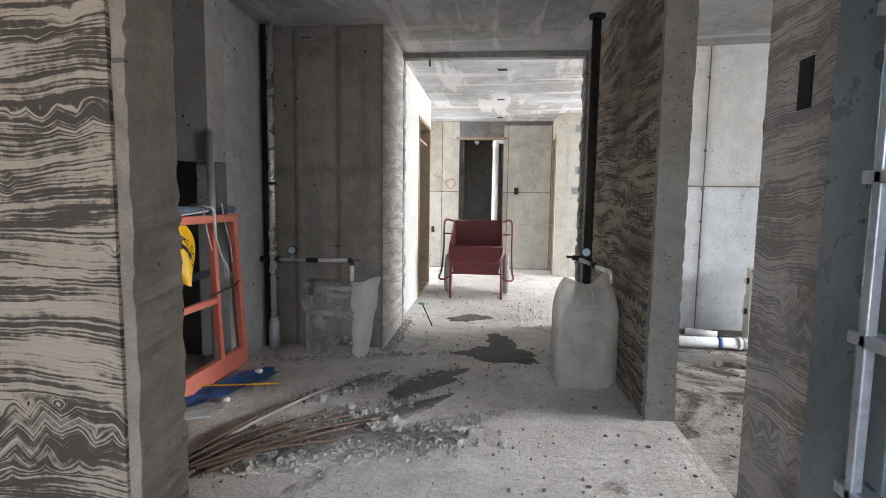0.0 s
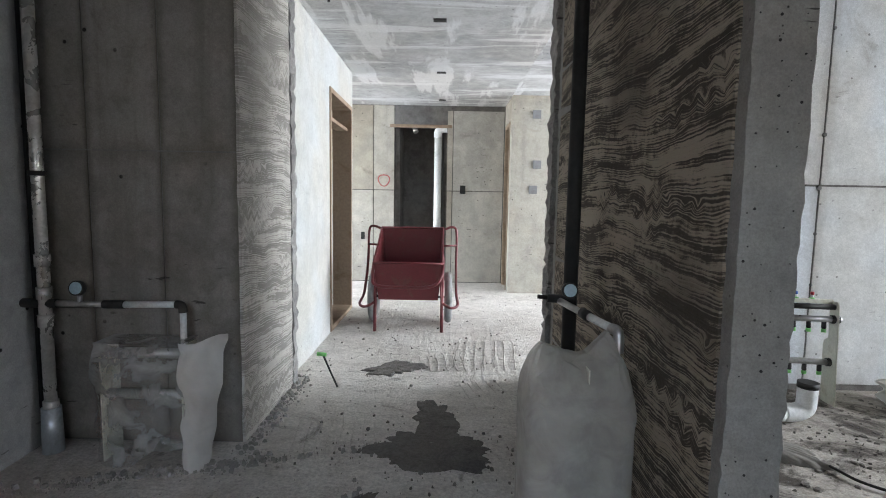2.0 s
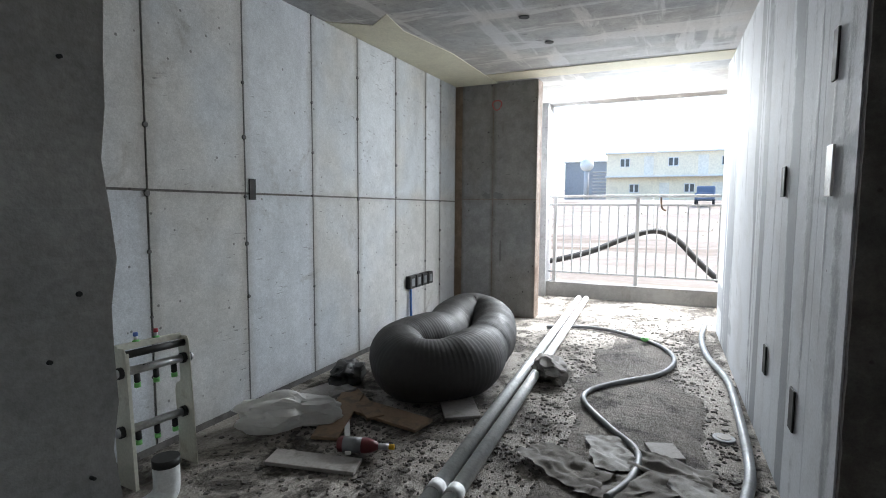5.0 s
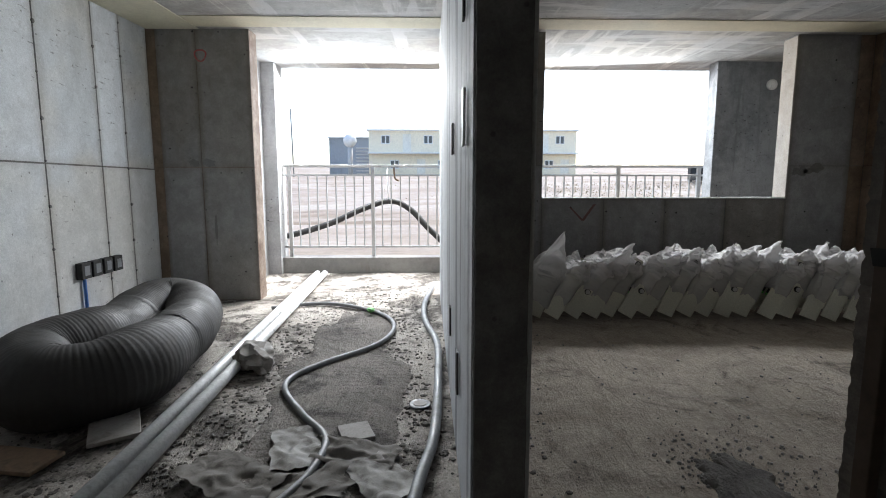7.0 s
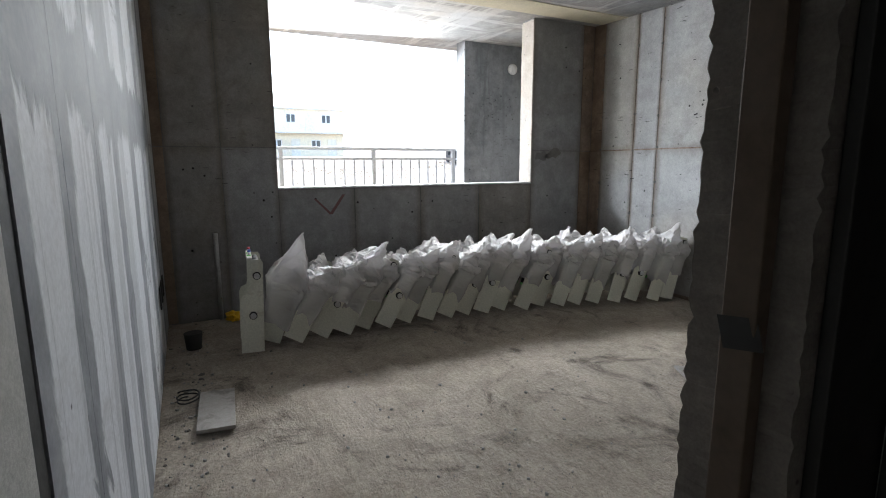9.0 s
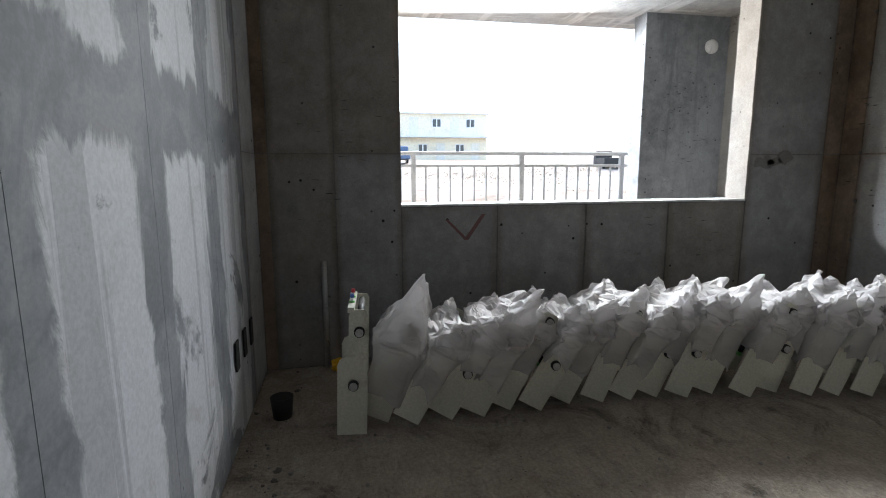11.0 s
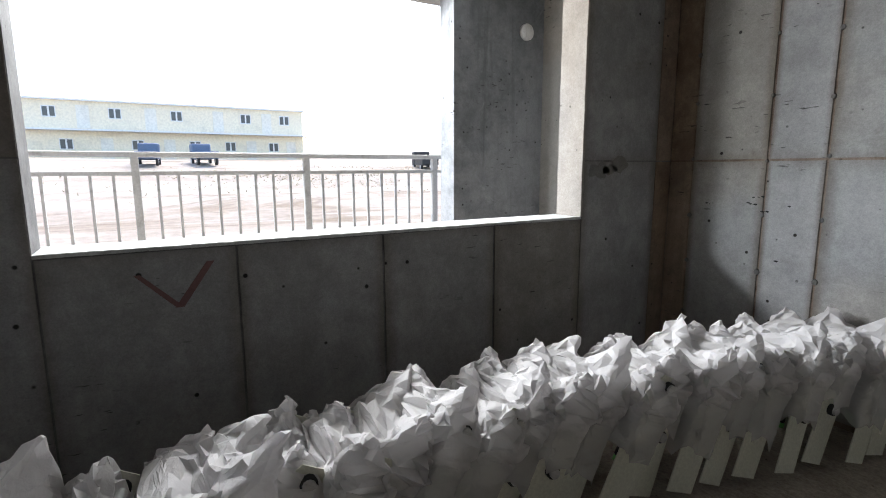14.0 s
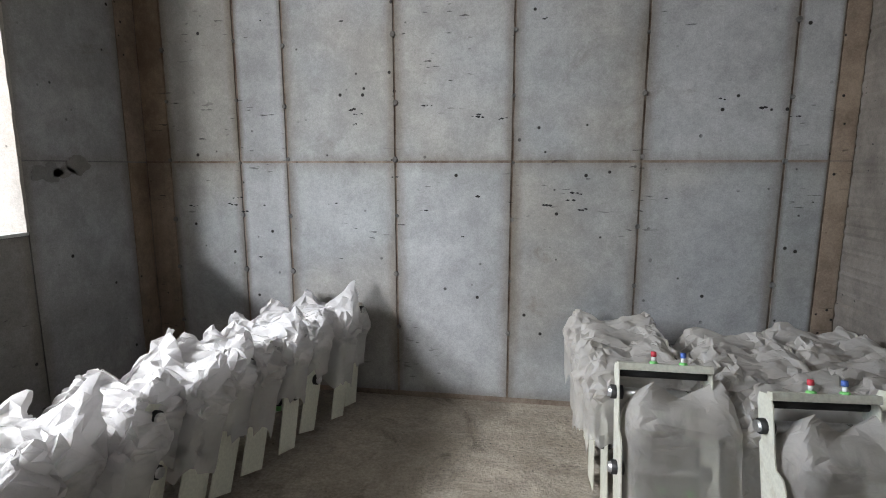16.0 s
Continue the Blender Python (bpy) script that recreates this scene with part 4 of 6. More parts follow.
# the first one of the row stands upright without its bag
bare = thing("heating_manifold", (5.42, 1.46, 0), "bare cream steel heating manifold standing upright", "manifold", "bare manifolds")
manifold_parts(bare, UNIT)
bare.matrix_basis = pose(5.42, 1.45, 0.0, 2, 0, -4)
# second stack against the other wall, upright in three columns
for col in range(3):
    for k in range(6):
        m = pose((3.55, 3.12, 2.74)[col] + (0.03 if k and not col else 0.0) + 0.015 * math.sin(k * 4 + col), -1.03 - 0.158 * k + (0.0, 0.17, 0.1)[col], 0.012, 13 - 1.2 * k + 2 * math.sin(k * 2.2 + col), 0, 4 * math.sin(k * 3.1 + col))
        if k == 0:
            c = thing("heating_manifold", (0, 0, 0), "cream steel heating manifold with a slipped-down plastic bag", "manifold", "second stack of manifolds")
            manifold_parts(c, UNIT)
            o = part_on("bag", LOW_BAG, c, "crumpled dusty translucent plastic bag")
            o.location.x = -0.02
            o.material_slots[0].link = 'OBJECT'
            o.material_slots[0].material = M_BAG_GREY
            c.matrix_basis = m
        else:
            another(m, FLAT_BAGS[(k * 3 + col) % 4], "second stack of manifolds")
# one more in the living room
lm = thing("heating_manifold", (2.3, 4.6, 0), "bare cream steel heating manifold leaning near the white wall", "manifold", "bare manifolds")
manifold_parts(lm, 0.27)
lm.matrix_basis = pose(2.28, 4.58, 0.0, -4, 0, -8)


# ---- wheelbarrow ----
def hand_cart():
    t = thing("hand_cart", (0.03, 6.2, 0), "maroon steel two-wheeled construction cart with a deep tub", "cart", rz=0)
    bm = bmesh.new()
    # side profile of the tub: nose low in front, tall at the back (y, z)
    prof = [(-0.27, 0.28), (-0.33, 0.60), (0.24, 0.86), (0.3, 0.3)]
    for s in (-1, 1):
        a = [bm.verts.new((s * (0.285 if z > 0.4 else 0.25), y, z)) for y, z in prof]
        b = [bm.verts.new((s * (0.278 if z > 0.4 else 0.243), y, z)) for y, z in prof]
        bm.faces.new(a)
        bm.faces.new(b)
        for i in range(4):
            bm.faces.new((a[i], a[(i + 1) % 4], b[(i + 1) % 4], b[i]))
    for (y0, z0), (y1, z1), w0, w1 in (((-0.27, 0.28), (-0.33, 0.60), 0.25, 0.285), ((0.3, 0.3), (0.24, 0.86), 0.25, 0.285), ((-0.27, 0.28), (0.3, 0.3), 0.25, 0.25)):
        for d in (0.0, 0.006):
            q = [bm.verts.new((sx * ww, y + d, z + d)) for sx, ww, y, z in ((-1, w0, y0, z0), (1, w0, y0, z0), (1, w1, y1, z1), (-1, w1, y1, z1))]
            bm.faces.new(q)
    part("tub", bm, M_RED, t, "scuffed maroon steel tub")
    rim = [(-0.285, -0.33, 0.60), (-0.285, 0.24, 0.86), (0.285, 0.24, 0.86), (0.285, -0.33, 0.60)]
    part("rim", tube(bmesh.new(), rim, 0.011, 8, closed=True), M_RED, t)
    nose = smooth_path([(-0.29, -0.2, 0.64), (-0.29, -0.34, 0.5), (-0.25, -0.39, 0.42), (0.0, -0.4, 0.41), (0.2, -0.39, 0.42), (0.28, -0.34, 0.5), (0.29, -0.2, 0.64)], 5)
    part("tip_bar", tube(bmesh.new(), nose, 0.013, 8), M_RED, t)
    for s in (-1, 1):
        hoop = smooth_path([(s * 0.3, 0.25, 0.85), (s * 0.37, 0.27, 0.87), (s * 0.41, 0.28, 0.82), (s * 0.41, 0.22, 0.55), (s * 0.41, 0.0, 0.3), (s * 0.42, -0.2, 0.23), (s * 0.36, -0.28, 0.22), (s * 0.28, -0.27, 0.26)], 6)
        h = part("side_hoop", tube(bmesh.new(), hoop, 0.012, 8), M_RED, t)
        part("stay", tube(bmesh.new(), [(s * 0.29, 0.2, 0.7), (s * 0.41, 0.26, 0.7)], 0.01, 8), M_RED, h)
        part("leg", tube(bmesh.new(), [(s * 0.285, -0.2, 0.5), (s * 0.285, -0.24, 0.1), (s * 0.285, -0.24, 0.0)], 0.014, 8), M_RED, t)
        part("brace", tube(bmesh.new(), [(s * 0.27, -0.36, 0.46), (s * 0.285, -0.24, 0.14)], 0.008, 6), M_RED, t)
        ring = [(s * 0.34, 0.12 + 0.2 * math.cos(a), 0.235 + 0.2 * math.sin(a)) for a in (2 * math.pi * k / 28 for k in range(28))]
        wh = part("wheel", tube(bmesh.new(), [(s * 0.315, 0.12, 0.235), (s * 0.365, 0.12, 0.235)], 0.035, 12), M_STEEL, t)
        part("tyre", tube(bmesh.new(), ring, 0.034, 10, closed=True), M_TYRE, wh, "worn grey rubber tyre")
        bm = bmesh.new()
        for k in range(9):
            a = 2 * math.pi * k / 9
            tube(bm, [(s * 0.34, 0.12, 0.235), (s * 0.34, 0.12 + 0.18 * math.cos(a), 0.235 + 0.18 * math.sin(a))], 0.005, 5)
        part("spokes", bm, M_STEEL, wh)
    part("axle", tube(bmesh.new(), [(-0.33, 0.12, 0.235), (0.33, 0.12, 0.235)], 0.012, 8), M_BLACK, t)
    return t


hand_cart()


# ---- living room floor ----
def duct():
    t = thing("flexible_duct", (4.27, 3.92, 0), "dark grey ribbed flexible air duct folded into a loop", "duct")
    pts = [(-0.64, 0.02, 0.2), (-0.46, -0.22, 0.2), (0.0, -0.22, 0.2), (0.42, -0.15, 0.2), (0.74, 0.0, 0.22), (0.78, 0.18, 0.25), (0.5, 0.24, 0.22), (0.15, 0.17, 0.21), (-0.1, 0.17, 0.24), (-0.4, 0.24, 0.23)]
    path = smooth_path(pts, 44, closed=True)
    rad = [0.188 + 0.0016 * math.sin(i * 2 * math.pi / 2.9) + 0.02 * noise.noise(p * 3) + 0.006 * noise.noise(p * 11) for i, p in enumerate(path)]
    part("ribbed_tube", tube(bmesh.new(), path, rad, 26, closed=True), M_DUCT, t)
    for k in (90, 195, 280):
        a = path[k]
        part("seam_band", tube(bmesh.new(), [path[k - 1], path[k + 1]], 0.192, 26, caps=False), M_DUCT, t)
    return t


duct()


def long_pipe(y0, y1, name="drain_pipe"):
    t = thing(name, (1.75, y0 - 0.02, 0), "long white plastic pipe lying on the dirty floor", "pipe", "pair of long pipes")
    d = Vector((5.8, y1 - y0 + 0.02, 0))
    part("pipe_body", tube(bmesh.new(), [(0, 0, 0.036), tuple(d + Vector((0, 0, 0.036)))], 0.034, 16), M_PVC, t)
    e = d.normalized()
    part("socket", tube(bmesh.new(), [tuple(e * 0.95 + Vector((0, 0, 0.038))), tuple(e * 1.02 + Vector((0, 0, 0.038)))], 0.038, 16), M_PVC, t)
    part("stripe", box(bmesh.new(), 0.02, 0.4, -0.002, 0.002, 0.069, 0.0715), M_BLUECABLE, t)
    return t


long_pipe(3.36, 3.56)
long_pipe(3.28, 3.47)


def lying_hose(pts, r, mat, label, name="hose"):
    t = thing(name, (pts[0][0], pts[0][1], 0), label, "hose")
    o = Vector((pts[0][0], pts[0][1], 0))
    path = smooth_path([Vector((x, y, r + 0.002)) - o for x, y in pts], 10)
    part("hose_body", tube(bmesh.new(), path, r, 10), mat, t)
    return t


lying_hose([(5.85, 3.6), (6.0, 3.3), (5.95, 2.98), (5.6, 2.6), (5.2, 2.47), (4.78, 2.56), (4.42, 2.85), (4.2, 2.98), (4.0, 2.97), (3.7, 2.8), (3.47, 2.65), (3.2, 2.66), (3.0, 2.74)], 0.017, M_HOSE, "thin grey hose snaking over the dirty floor")
lying_hose([(6.75, 2.16), (5.95, 2.24), (5.35, 2.23), (4.8, 2.15), (4.2, 2.15), (3.5, 2.18), (3.14, 2.24), (2.7, 2.3)], 0.024, M_HOSE, "thick grey hose along the partition wall")

# ---- hall: jug-like bundle, pipes ----
def riser(x, y, r, mat, label, top=2.33):
    t = thing("riser_pipe", (x, y, 0), label, "pipe")
    part("pipe_body", tube(bmesh.new(), [(0, 0, 0.0), (0, 0, top)], r, 16), mat, t)
    return t


t = riser(0.87, 3.86, 0.03, M_DARK, "black riser pipe before the mortar wall")
part("ceiling_flange", tube(bmesh.new(), [(0, 0, 2.315), (0, 0, 2.333)], 0.055, 16), M_DARK, t)
t = riser(-1.375, 3.84, 0.024, M_RISER, "bright steel riser pipe with joints")
for z in (0.08, 0.18, 0.56, 0.68, 0.82):
    part("coupling", tube(bmesh.new(), [(0, 0, z), (0, 0, z + 0.05)], 0.03, 16), M_RISER, t)
part("base_sleeve", tube(bmesh.new(), [(0, 0, 0), (0, 0, 0.2)], [0.042, 0.038], 16), M_GALV, t)
riser(-1.44, 3.9, 0.028, M_DARK, "dark riser pipe in the wall corner")
M_SACKFILM = sheet_plastic("white_sack_plastic", (0.74, 0.73, 0.71), 0.06, 0.3)
M_SACK = plain("dirty_sack_paper", (0.16, 0.147, 0.13), 0.85, wear=(0.08, 0.07, 0.06), wear_amount=0.8, scale=16)
M_SACKGREY = plain("dusty_sack_paper", (0.25, 0.238, 0.22), 0.7, wear=(0.12, 0.105, 0.09), wear_amount=0.8, scale=12)
M_OLDWOOD = plain("dark_timber", (0.085, 0.06, 0.042), 0.8, wear=(0.05, 0.037, 0.028), wear_amount=0.6, scale=6)
M_RUSTBAR = plain("rusty_steel_bar", (0.11, 0.075, 0.055), 0.75, 0.2, wear=(0.06, 0.045, 0.04), wear_amount=0.6, scale=14)
M_OLDBAR = plain("dusty_steel_bar", (0.3, 0.275, 0.25), 0.75, 0.1, wear=(0.14, 0.1, 0.08), wear_amount=0.5, scale=14)
part("support_ring", tube(bmesh.new(), [(0, 0, 1.2), (0, 0, 1.22)], 0.034, 12), M_DARK, t)


def tubes(t, name, pts, r, mat, label="", sides=10):
    return part(name, tube(bmesh.new(), pts, r, sides), mat, t, label)


def gauge(t, at, r=0.032, tilt=(0, -1, 0.15)):
    n = Vector(tilt).normalized()
    c = Vector(at)
    g = part("gauge", tube(bmesh.new(), [c, c + n * 0.022], r, 20), M_BLACK, t, "round pressure gauge")
    part("dial", tube(bmesh.new(), [c + n * 0.018, c + n * 0.0235], r * 0.82, 20), M_DIAL, g, "pale blue gauge dial")


M_DIAL = plain("gauge_dial", (0.45, 0.6, 0.68), 0.2, wear_amount=0.05)
# branch line with a gauge off the steel riser
t = thing("branch_pipe", (-1.375, 3.84, 0.66), "thin white branch pipe with a pressure gauge on the dark wall", "pipe")
tubes(t, "valve_body", [(-0.1, 0, 0.0), (0.05, 0, 0.0)], 0.02, M_BLACK)
tubes(t, "branch", [(0.02, 0, 0), (0.27, 0, 0)], 0.013, M_STEEL)
tubes(t, "coupling", [(0.25, 0, 0), (0.34, 0, 0)], 0.018, M_BLACK)
tubes(t, "branch", [(0.34, 0, 0), (0.57, 0, 0.005)], 0.014, M_PVC)
tubes(t, "elbow", smooth_path([(0.56, 0, 0.005), (0.585, 0, 0.0), (0.59, 0, -0.03)], 4), 0.018, M_BLACK)
tubes(t, "drop", [(0.59, 0, -0.03), (0.59, 0, -0.17)], 0.014, M_PVC)
tubes(t, "gauge_neck", [(0.15, 0, 0), (0.15, 0, 0.04)], 0.01, M_STEEL)
gauge(t, (0.15, 0.0, 0.068))
# valve line off the black riser
t = thing("branch_pipe", (0.87, 3.83, 0.7), "steel branch pipe with a gauge before the mortar wall", "pipe")
tubes(t, "valve_body", [(-0.11, -0.03, 0.03), (0.0, -0.03, 0.02)], 0.018, M_BLACK)
tubes(t, "valve_lever", [(-0.15, -0.03, 0.035), (-0.1, -0.03, 0.03)], 0.009, M_BLACK)
tubes(t, "branch", [(-0.06, -0.04, 0.02), (0.0, -0.18, 0.0)], 0.014, M_STEEL)
tubes(t, "coupling", [(0.0, -0.17, 0.0), (0.015, -0.22, -0.005)], 0.021, M_BLACK)
tubes(t, "branch", [(0.015, -0.22, -0.005), (0.06, -0.36, -0.015)], 0.016, M_PVC)
tubes(t, "elbow", smooth_path([(0.055, -0.35, -0.015), (0.068, -0.385, -0.02), (0.07, -0.39, -0.09)], 4), 0.019, M_STEEL)
gauge(t, (-0.03, -0.07, 0.07))


# ---- plastic-wrapped things in the hall ----
t = thing("wrapped_manifold", (0.79, 3.43, 0.0), "heating manifold wrapped in milky plastic sheet beside the riser pipe", "wrapped fitting")
me = bag_mesh("wrapping", 0.28, 0.27, 0.0, 0.64, 21, 0.05, 0.22, 0.98, M_JUG, 0.0, 0.5)
wrap = part_on("wrapping", me, t)
wrap.location = (-0.14, 0, 0.01)
inner = bmesh.new()
box(inner, 0.02, 0.024, -0.1, 0.03, 0, 0.58)
part("bracket", inner, M_CREAM, t)
part("bracket", box(bmesh.new(), -0.12, -0.116, -0.1, 0.03, 0, 0.5), M_CREAM, t)
for z in (0.2, 0.42):
    tubes(t, "header_pipe", [(-0.14, -0.03, z), (0.1, -0.03, z)], 0.02, M_STEEL)
    tubes(t, "pipe_collar", [(0.0, -0.09, z), (0.03, -0.09, z)], 0.028, M_BLACK)
for o in t.children:
    if o.name.startswith("wrapping"):
        o["label"] = "milky translucent plastic sheet"

t = thing("wrapped_manifold", (-0.93, 3.83, 0), "heating manifold in clear plastic film against the dark wall", "wrapped fitting")
for x in (-0.17, 0.17):
    part("bracket", box(bmesh.new(), x - 0.002, x + 0.002, -0.07, 0.06, 0, 0.5), M_CREAM, t)
for z in (0.28, 0.46):
    tubes(t, "header_pipe", [(-0.18, -0.02, z), (0.18, -0.02, z)], 0.022, M_STEEL)


def film(x0, x1, y, z0, z1, seed, flare):
    bm = bmesh.new()
    n, m = 26, 30
    g = []
    for i in range(n + 1):
        row = []
        for j in range(m + 1):
            u, v = i / n, j / m
            p = Vector((x0 + (x1 - x0) * u * (1 + flare * (v - 0.5) * 0.6), y, z0 + (z1 - z0) * v))
            q = Vector((p.x * 6, seed, p.z * 6))
            p.y += -0.05 * math.sin(math.pi * u) + 0.035 * noise.noise(q) + 0.02 * (1 - 2 * abs(noise.noise(q * 1.7)))
            p.z += 0.02 * noise.noise(q * 1.3) + (0.05 * u * flare if v > 0.8 else 0) + (0.09 * max(0, math.sin((u - 0.45) * 3.6)) if v < 0.12 and not flare else 0)
            p.x += 0.015 * noise.noise(q * 1.1 + Vector((9, 0, 0)))
            row.append(bm.verts.new(p))
        g.append(row)
    for i in range(n):
        for j in range(m):
            bm.faces.new((g[i][j], g[i + 1][j], g[i + 1][j + 1], g[i][j + 1])).smooth = True
    return bm


part("film", film(-0.19, 0.18, -0.09, 0.0, 0.52, 2.0, 0), M_FILM, t, "clear dusty plastic film")
part("film_flap", film(0.17, 0.33, -0.09, 0.0, 0.52, 5.0, 1.0), M_FLAP, t, "milky plastic film flap")
part("film_top", B((-0.18, 0.18, -0.09, 0.06, 0.515, 0.519)), M_FILM, t)

# ---- lift-shaft barrier ----
t = thing("barrier_frame", (-1.43, 2.75, 0), "orange-red wooden barrier frame before the dark lift shaft", "barrier")
for name, b in (("bottom_board", (-0.02, 0.02, -0.85, 0.75, 0.0, 0.12)), ("top_rail", (-0.02, 0.02, -0.85, 0.66, 0.955, 1.0)), ("mid_rail", (-0.016, 0.016, -0.85, 0.44, 0.47, 0.505))):
    part(name, box(bmesh.new(), *b, 0.004), M_ORANGE, t)
for y0, y1, w in ((0.75, 0.65, 0.05), (0.46, 0.4, 0.04), (-0.83, -0.83, 0.05)):
    bm = bmesh.new()
    box(bm, -0.019, 0.019, y0 - w, y0, 0.1, 0.96, 0.003)
    for v in bm.verts:
        v.co.y += (y1 - y0) * (v.co.z - 0.1) / 0.86
    part("stile", bm, M_ORANGE, t)
t = thing("scaffold_rail", (-1.5, 2.75, 0), "blue-grey scaffold tubes across the lift shaft", "scaffold tube")
tubes(t, "top_tube", [(0.04, -1.0, 1.03), (0.04, 0.68, 1.03)], 0.024, M_BLUEPIPE, "", 14)
tubes(t, "mid_tube", [(-0.1, -1.0, 0.55), (-0.1, 0.62, 0.62)], 0.024, M_BLUEPIPE, "", 14)
tubes(t, "upright", [(0.05, 0.43, 0.0), (0.045, 0.43, 1.5)], 0.024, M_GALV, "galvanised steel upright", 14)
tubes(t, "clamp", [(-0.09, 0.46, 1.03), (-0.02, 0.46, 1.03)], 0.04, M_STEEL)
for k, (y, z) in enumerate(((0.5, 1.03), (0.3, 1.0), (-0.55, 1.0))):
    pts = smooth_path([(0.07, y, z + 0.04), (0.075, y + 0.03, z - 0.1), (0.075, y + 0.08, z - 0.22), (0.07, y + 0.11, z - 0.34 + 0.1 * k)], 5)
    tubes(t, "string", pts, 0.004, M_WHITEPLATE, "white tie string", 5)


rope = thing("tie_rope", (-1.41, 3.1, 0.95), "frayed white rope hanging from the scaffold tube", "rope")
tubes(rope, "cord", smooth_path([(-0.03, -0.02, 0.1), (0.02, -0.01, 0.08), (0.01, 0.02, -0.06), (0.0, 0.07, -0.15), (0.0, 0.1, -0.2)], 6), 0.006, M_WHITEPLATE, "", 7)
for k in range(9):
    a = k * 0.7
    tubes(rope, "strand", smooth_path([(0.0, 0.1, -0.2), (0.012 * math.sin(a), 0.13 + 0.006 * k, -0.27), (0.02 * math.sin(a * 2), 0.14 + 0.011 * k, -0.34 + 0.015 * math.sin(k * 2.6))], 4), 0.0022, M_WHITEPLATE, "", 5)
for y in (-0.62, -0.6, -0.58):
    ring = [(-0.05 + 0.032 * math.cos(b), y, 0.08 + 0.032 * math.sin(b)) for b in (2 * math.pi * n / 14 for n in range(14))]
    part("knot", tube(bmesh.new(), ring, 0.005, 6, closed=True), M_WHITEPLATE, rope)
tubes(rope, "line", smooth_path([(-0.03, -0.62, 0.05), (-0.02, -0.3, 0.055), (-0.02, 0.0, 0.075)], 6), 0.004, M_WHITEPLATE, "", 6)
wire = thing("tie_wire", (-1.41, 3.1, 0.5), "rusty wire tied between the barrier stiles", "wire")
tubes(wire, "strand", smooth_path([(0.0, -0.0, 0.03), (0.012, 0.1, 0.045), (0.01, 0.2, 0.05), (0.0, 0.3, 0.07)], 5), 0.006, M_RUSTBAR, "", 6)


def writing(text, size, mat, parent, at, label=""):
    cu = bpy.data.curves.new("writing", 'FONT')
    cu.body, cu.size, cu.extrude, cu.align_x = text, size, 0.0005, 'CENTER'
    ob = bpy.data.objects.new("writing", cu)
    me = bpy.data.meshes.new_from_object(ob)
    bpy.data.objects.remove(ob)
    me.materials.append(mat)
    w = part_on("writing", me, parent, label)
    w.matrix_basis = at
    return w


t = thing("warning_sign", (-1.462, 2.58, 0.99), "curling yellow vinyl warning sign hanging from the barrier", "sign")


def sign_at(u, v, lift=0.0):
    """The vinyl hangs from its top edge and rolls up towards one lower corner."""
    left = Vector((0, 0.21 * v, -0.3 * v))
    right = Vector((0, 0.26 + 0.12 * math.sin(math.pi * v) + 0.02 * v, -0.3 * v + 0.03 * math.sin(math.pi * v)))
    p = left.lerp(right, u)
    roll = v * v * 1.2
    p.x = 0.012 + lift + 0.055 * v * math.sin(math.pi * u) + 0.05 * roll * u * u + 0.006 * math.sin(9 * u + 4 * v)
    p.z -= 0.05 * roll * math.sin(math.pi * u)
    return p


bm = bmesh.new()
g = [[bm.verts.new(sign_at(i / 20, j / 20)) for j in range(21)] for i in range(21)]
for i in range(20):
    for j in range(20):
        bm.faces.new((g[i][j], g[i + 1][j], g[i + 1][j + 1], g[i][j + 1])).smooth = True
part("sheet", bm, M_YELLOW, t)
M_REDINK, M_BLACKINK = plain("red_ink", (0.6, 0.02, 0.06), 0.5, wear_amount=0.05), plain("black_ink", (0.015, 0.013, 0.01), 0.5, wear_amount=0.05)


def printed(ob, u0, v0, size, turn=0.0):
    """Lays flat lettering on the hanging vinyl."""
    c, n = math.cos(turn), math.sin(turn)
    ob.matrix_basis = Matrix.Identity(4)
    for v in ob.data.vertices:
        x, y = v.co.x * size, v.co.y * size
        v.co = sign_at(u0 + c * x - n * y, v0 - (n * x + c * y), 0.003)


printed(writing("주의", 1.0, M_BLACKINK, t, Matrix.Identity(4), "black lettering"), 0.55, 0.62, 0.3, -0.9)
for k in range(4):
    bm = bmesh.new()
    prism(bm, [(-0.5, -0.1), (0.5, -0.1), (0.5, 0.1), (-0.5, 0.1)], 0, 0.1)
    printed(part("small_print", bm, M_REDINK if k < 2 else M_BLACKINK, t), 0.38 + 0.09 * k, 0.2 + 0.17 * k, 0.2 if k < 2 else 0.26, 0.1 if k < 2 else -0.9)

bm = sheet(-0.36, 0.36, -0.1, 0.1, 0.015, lambda p: 0.022 + 0.022 * noise.noise(Vector((p.x * 9, p.y * 14, 1))) + 0.01 * noise.noise(Vector((p.x * 30, p.y * 40, 4))))
for v in bm.verts:
    v.co.y *= 1 + 0.5 * noise.noise(Vector((v.co.x * 7, 2.0, 0))) - 0.5 * max(0, v.co.x)
    v.co.x *= 1 + 0.15 * noise.noise(Vector((v.co.y * 20, 5.0, 0)))
ob = tagged(mesh_object("blue_tarp", bm, M_BLUETARP), "crumpled scrap of blue tarp on the floor", "tarp")
ob.matrix_basis = pose(-1.29, 2.98, 0.0, 0, 0, 66)
t = tagged(mesh_object("yellow_strap", B((-0.22, 0.22, -0.004, 0.004, 0.0, 0.006)), M_YELLOW), "thin yellow plastic strap on the floor", "strap")
t.matrix_basis = pose(-1.2, 2.99, 0.035, 0, 0, 13)
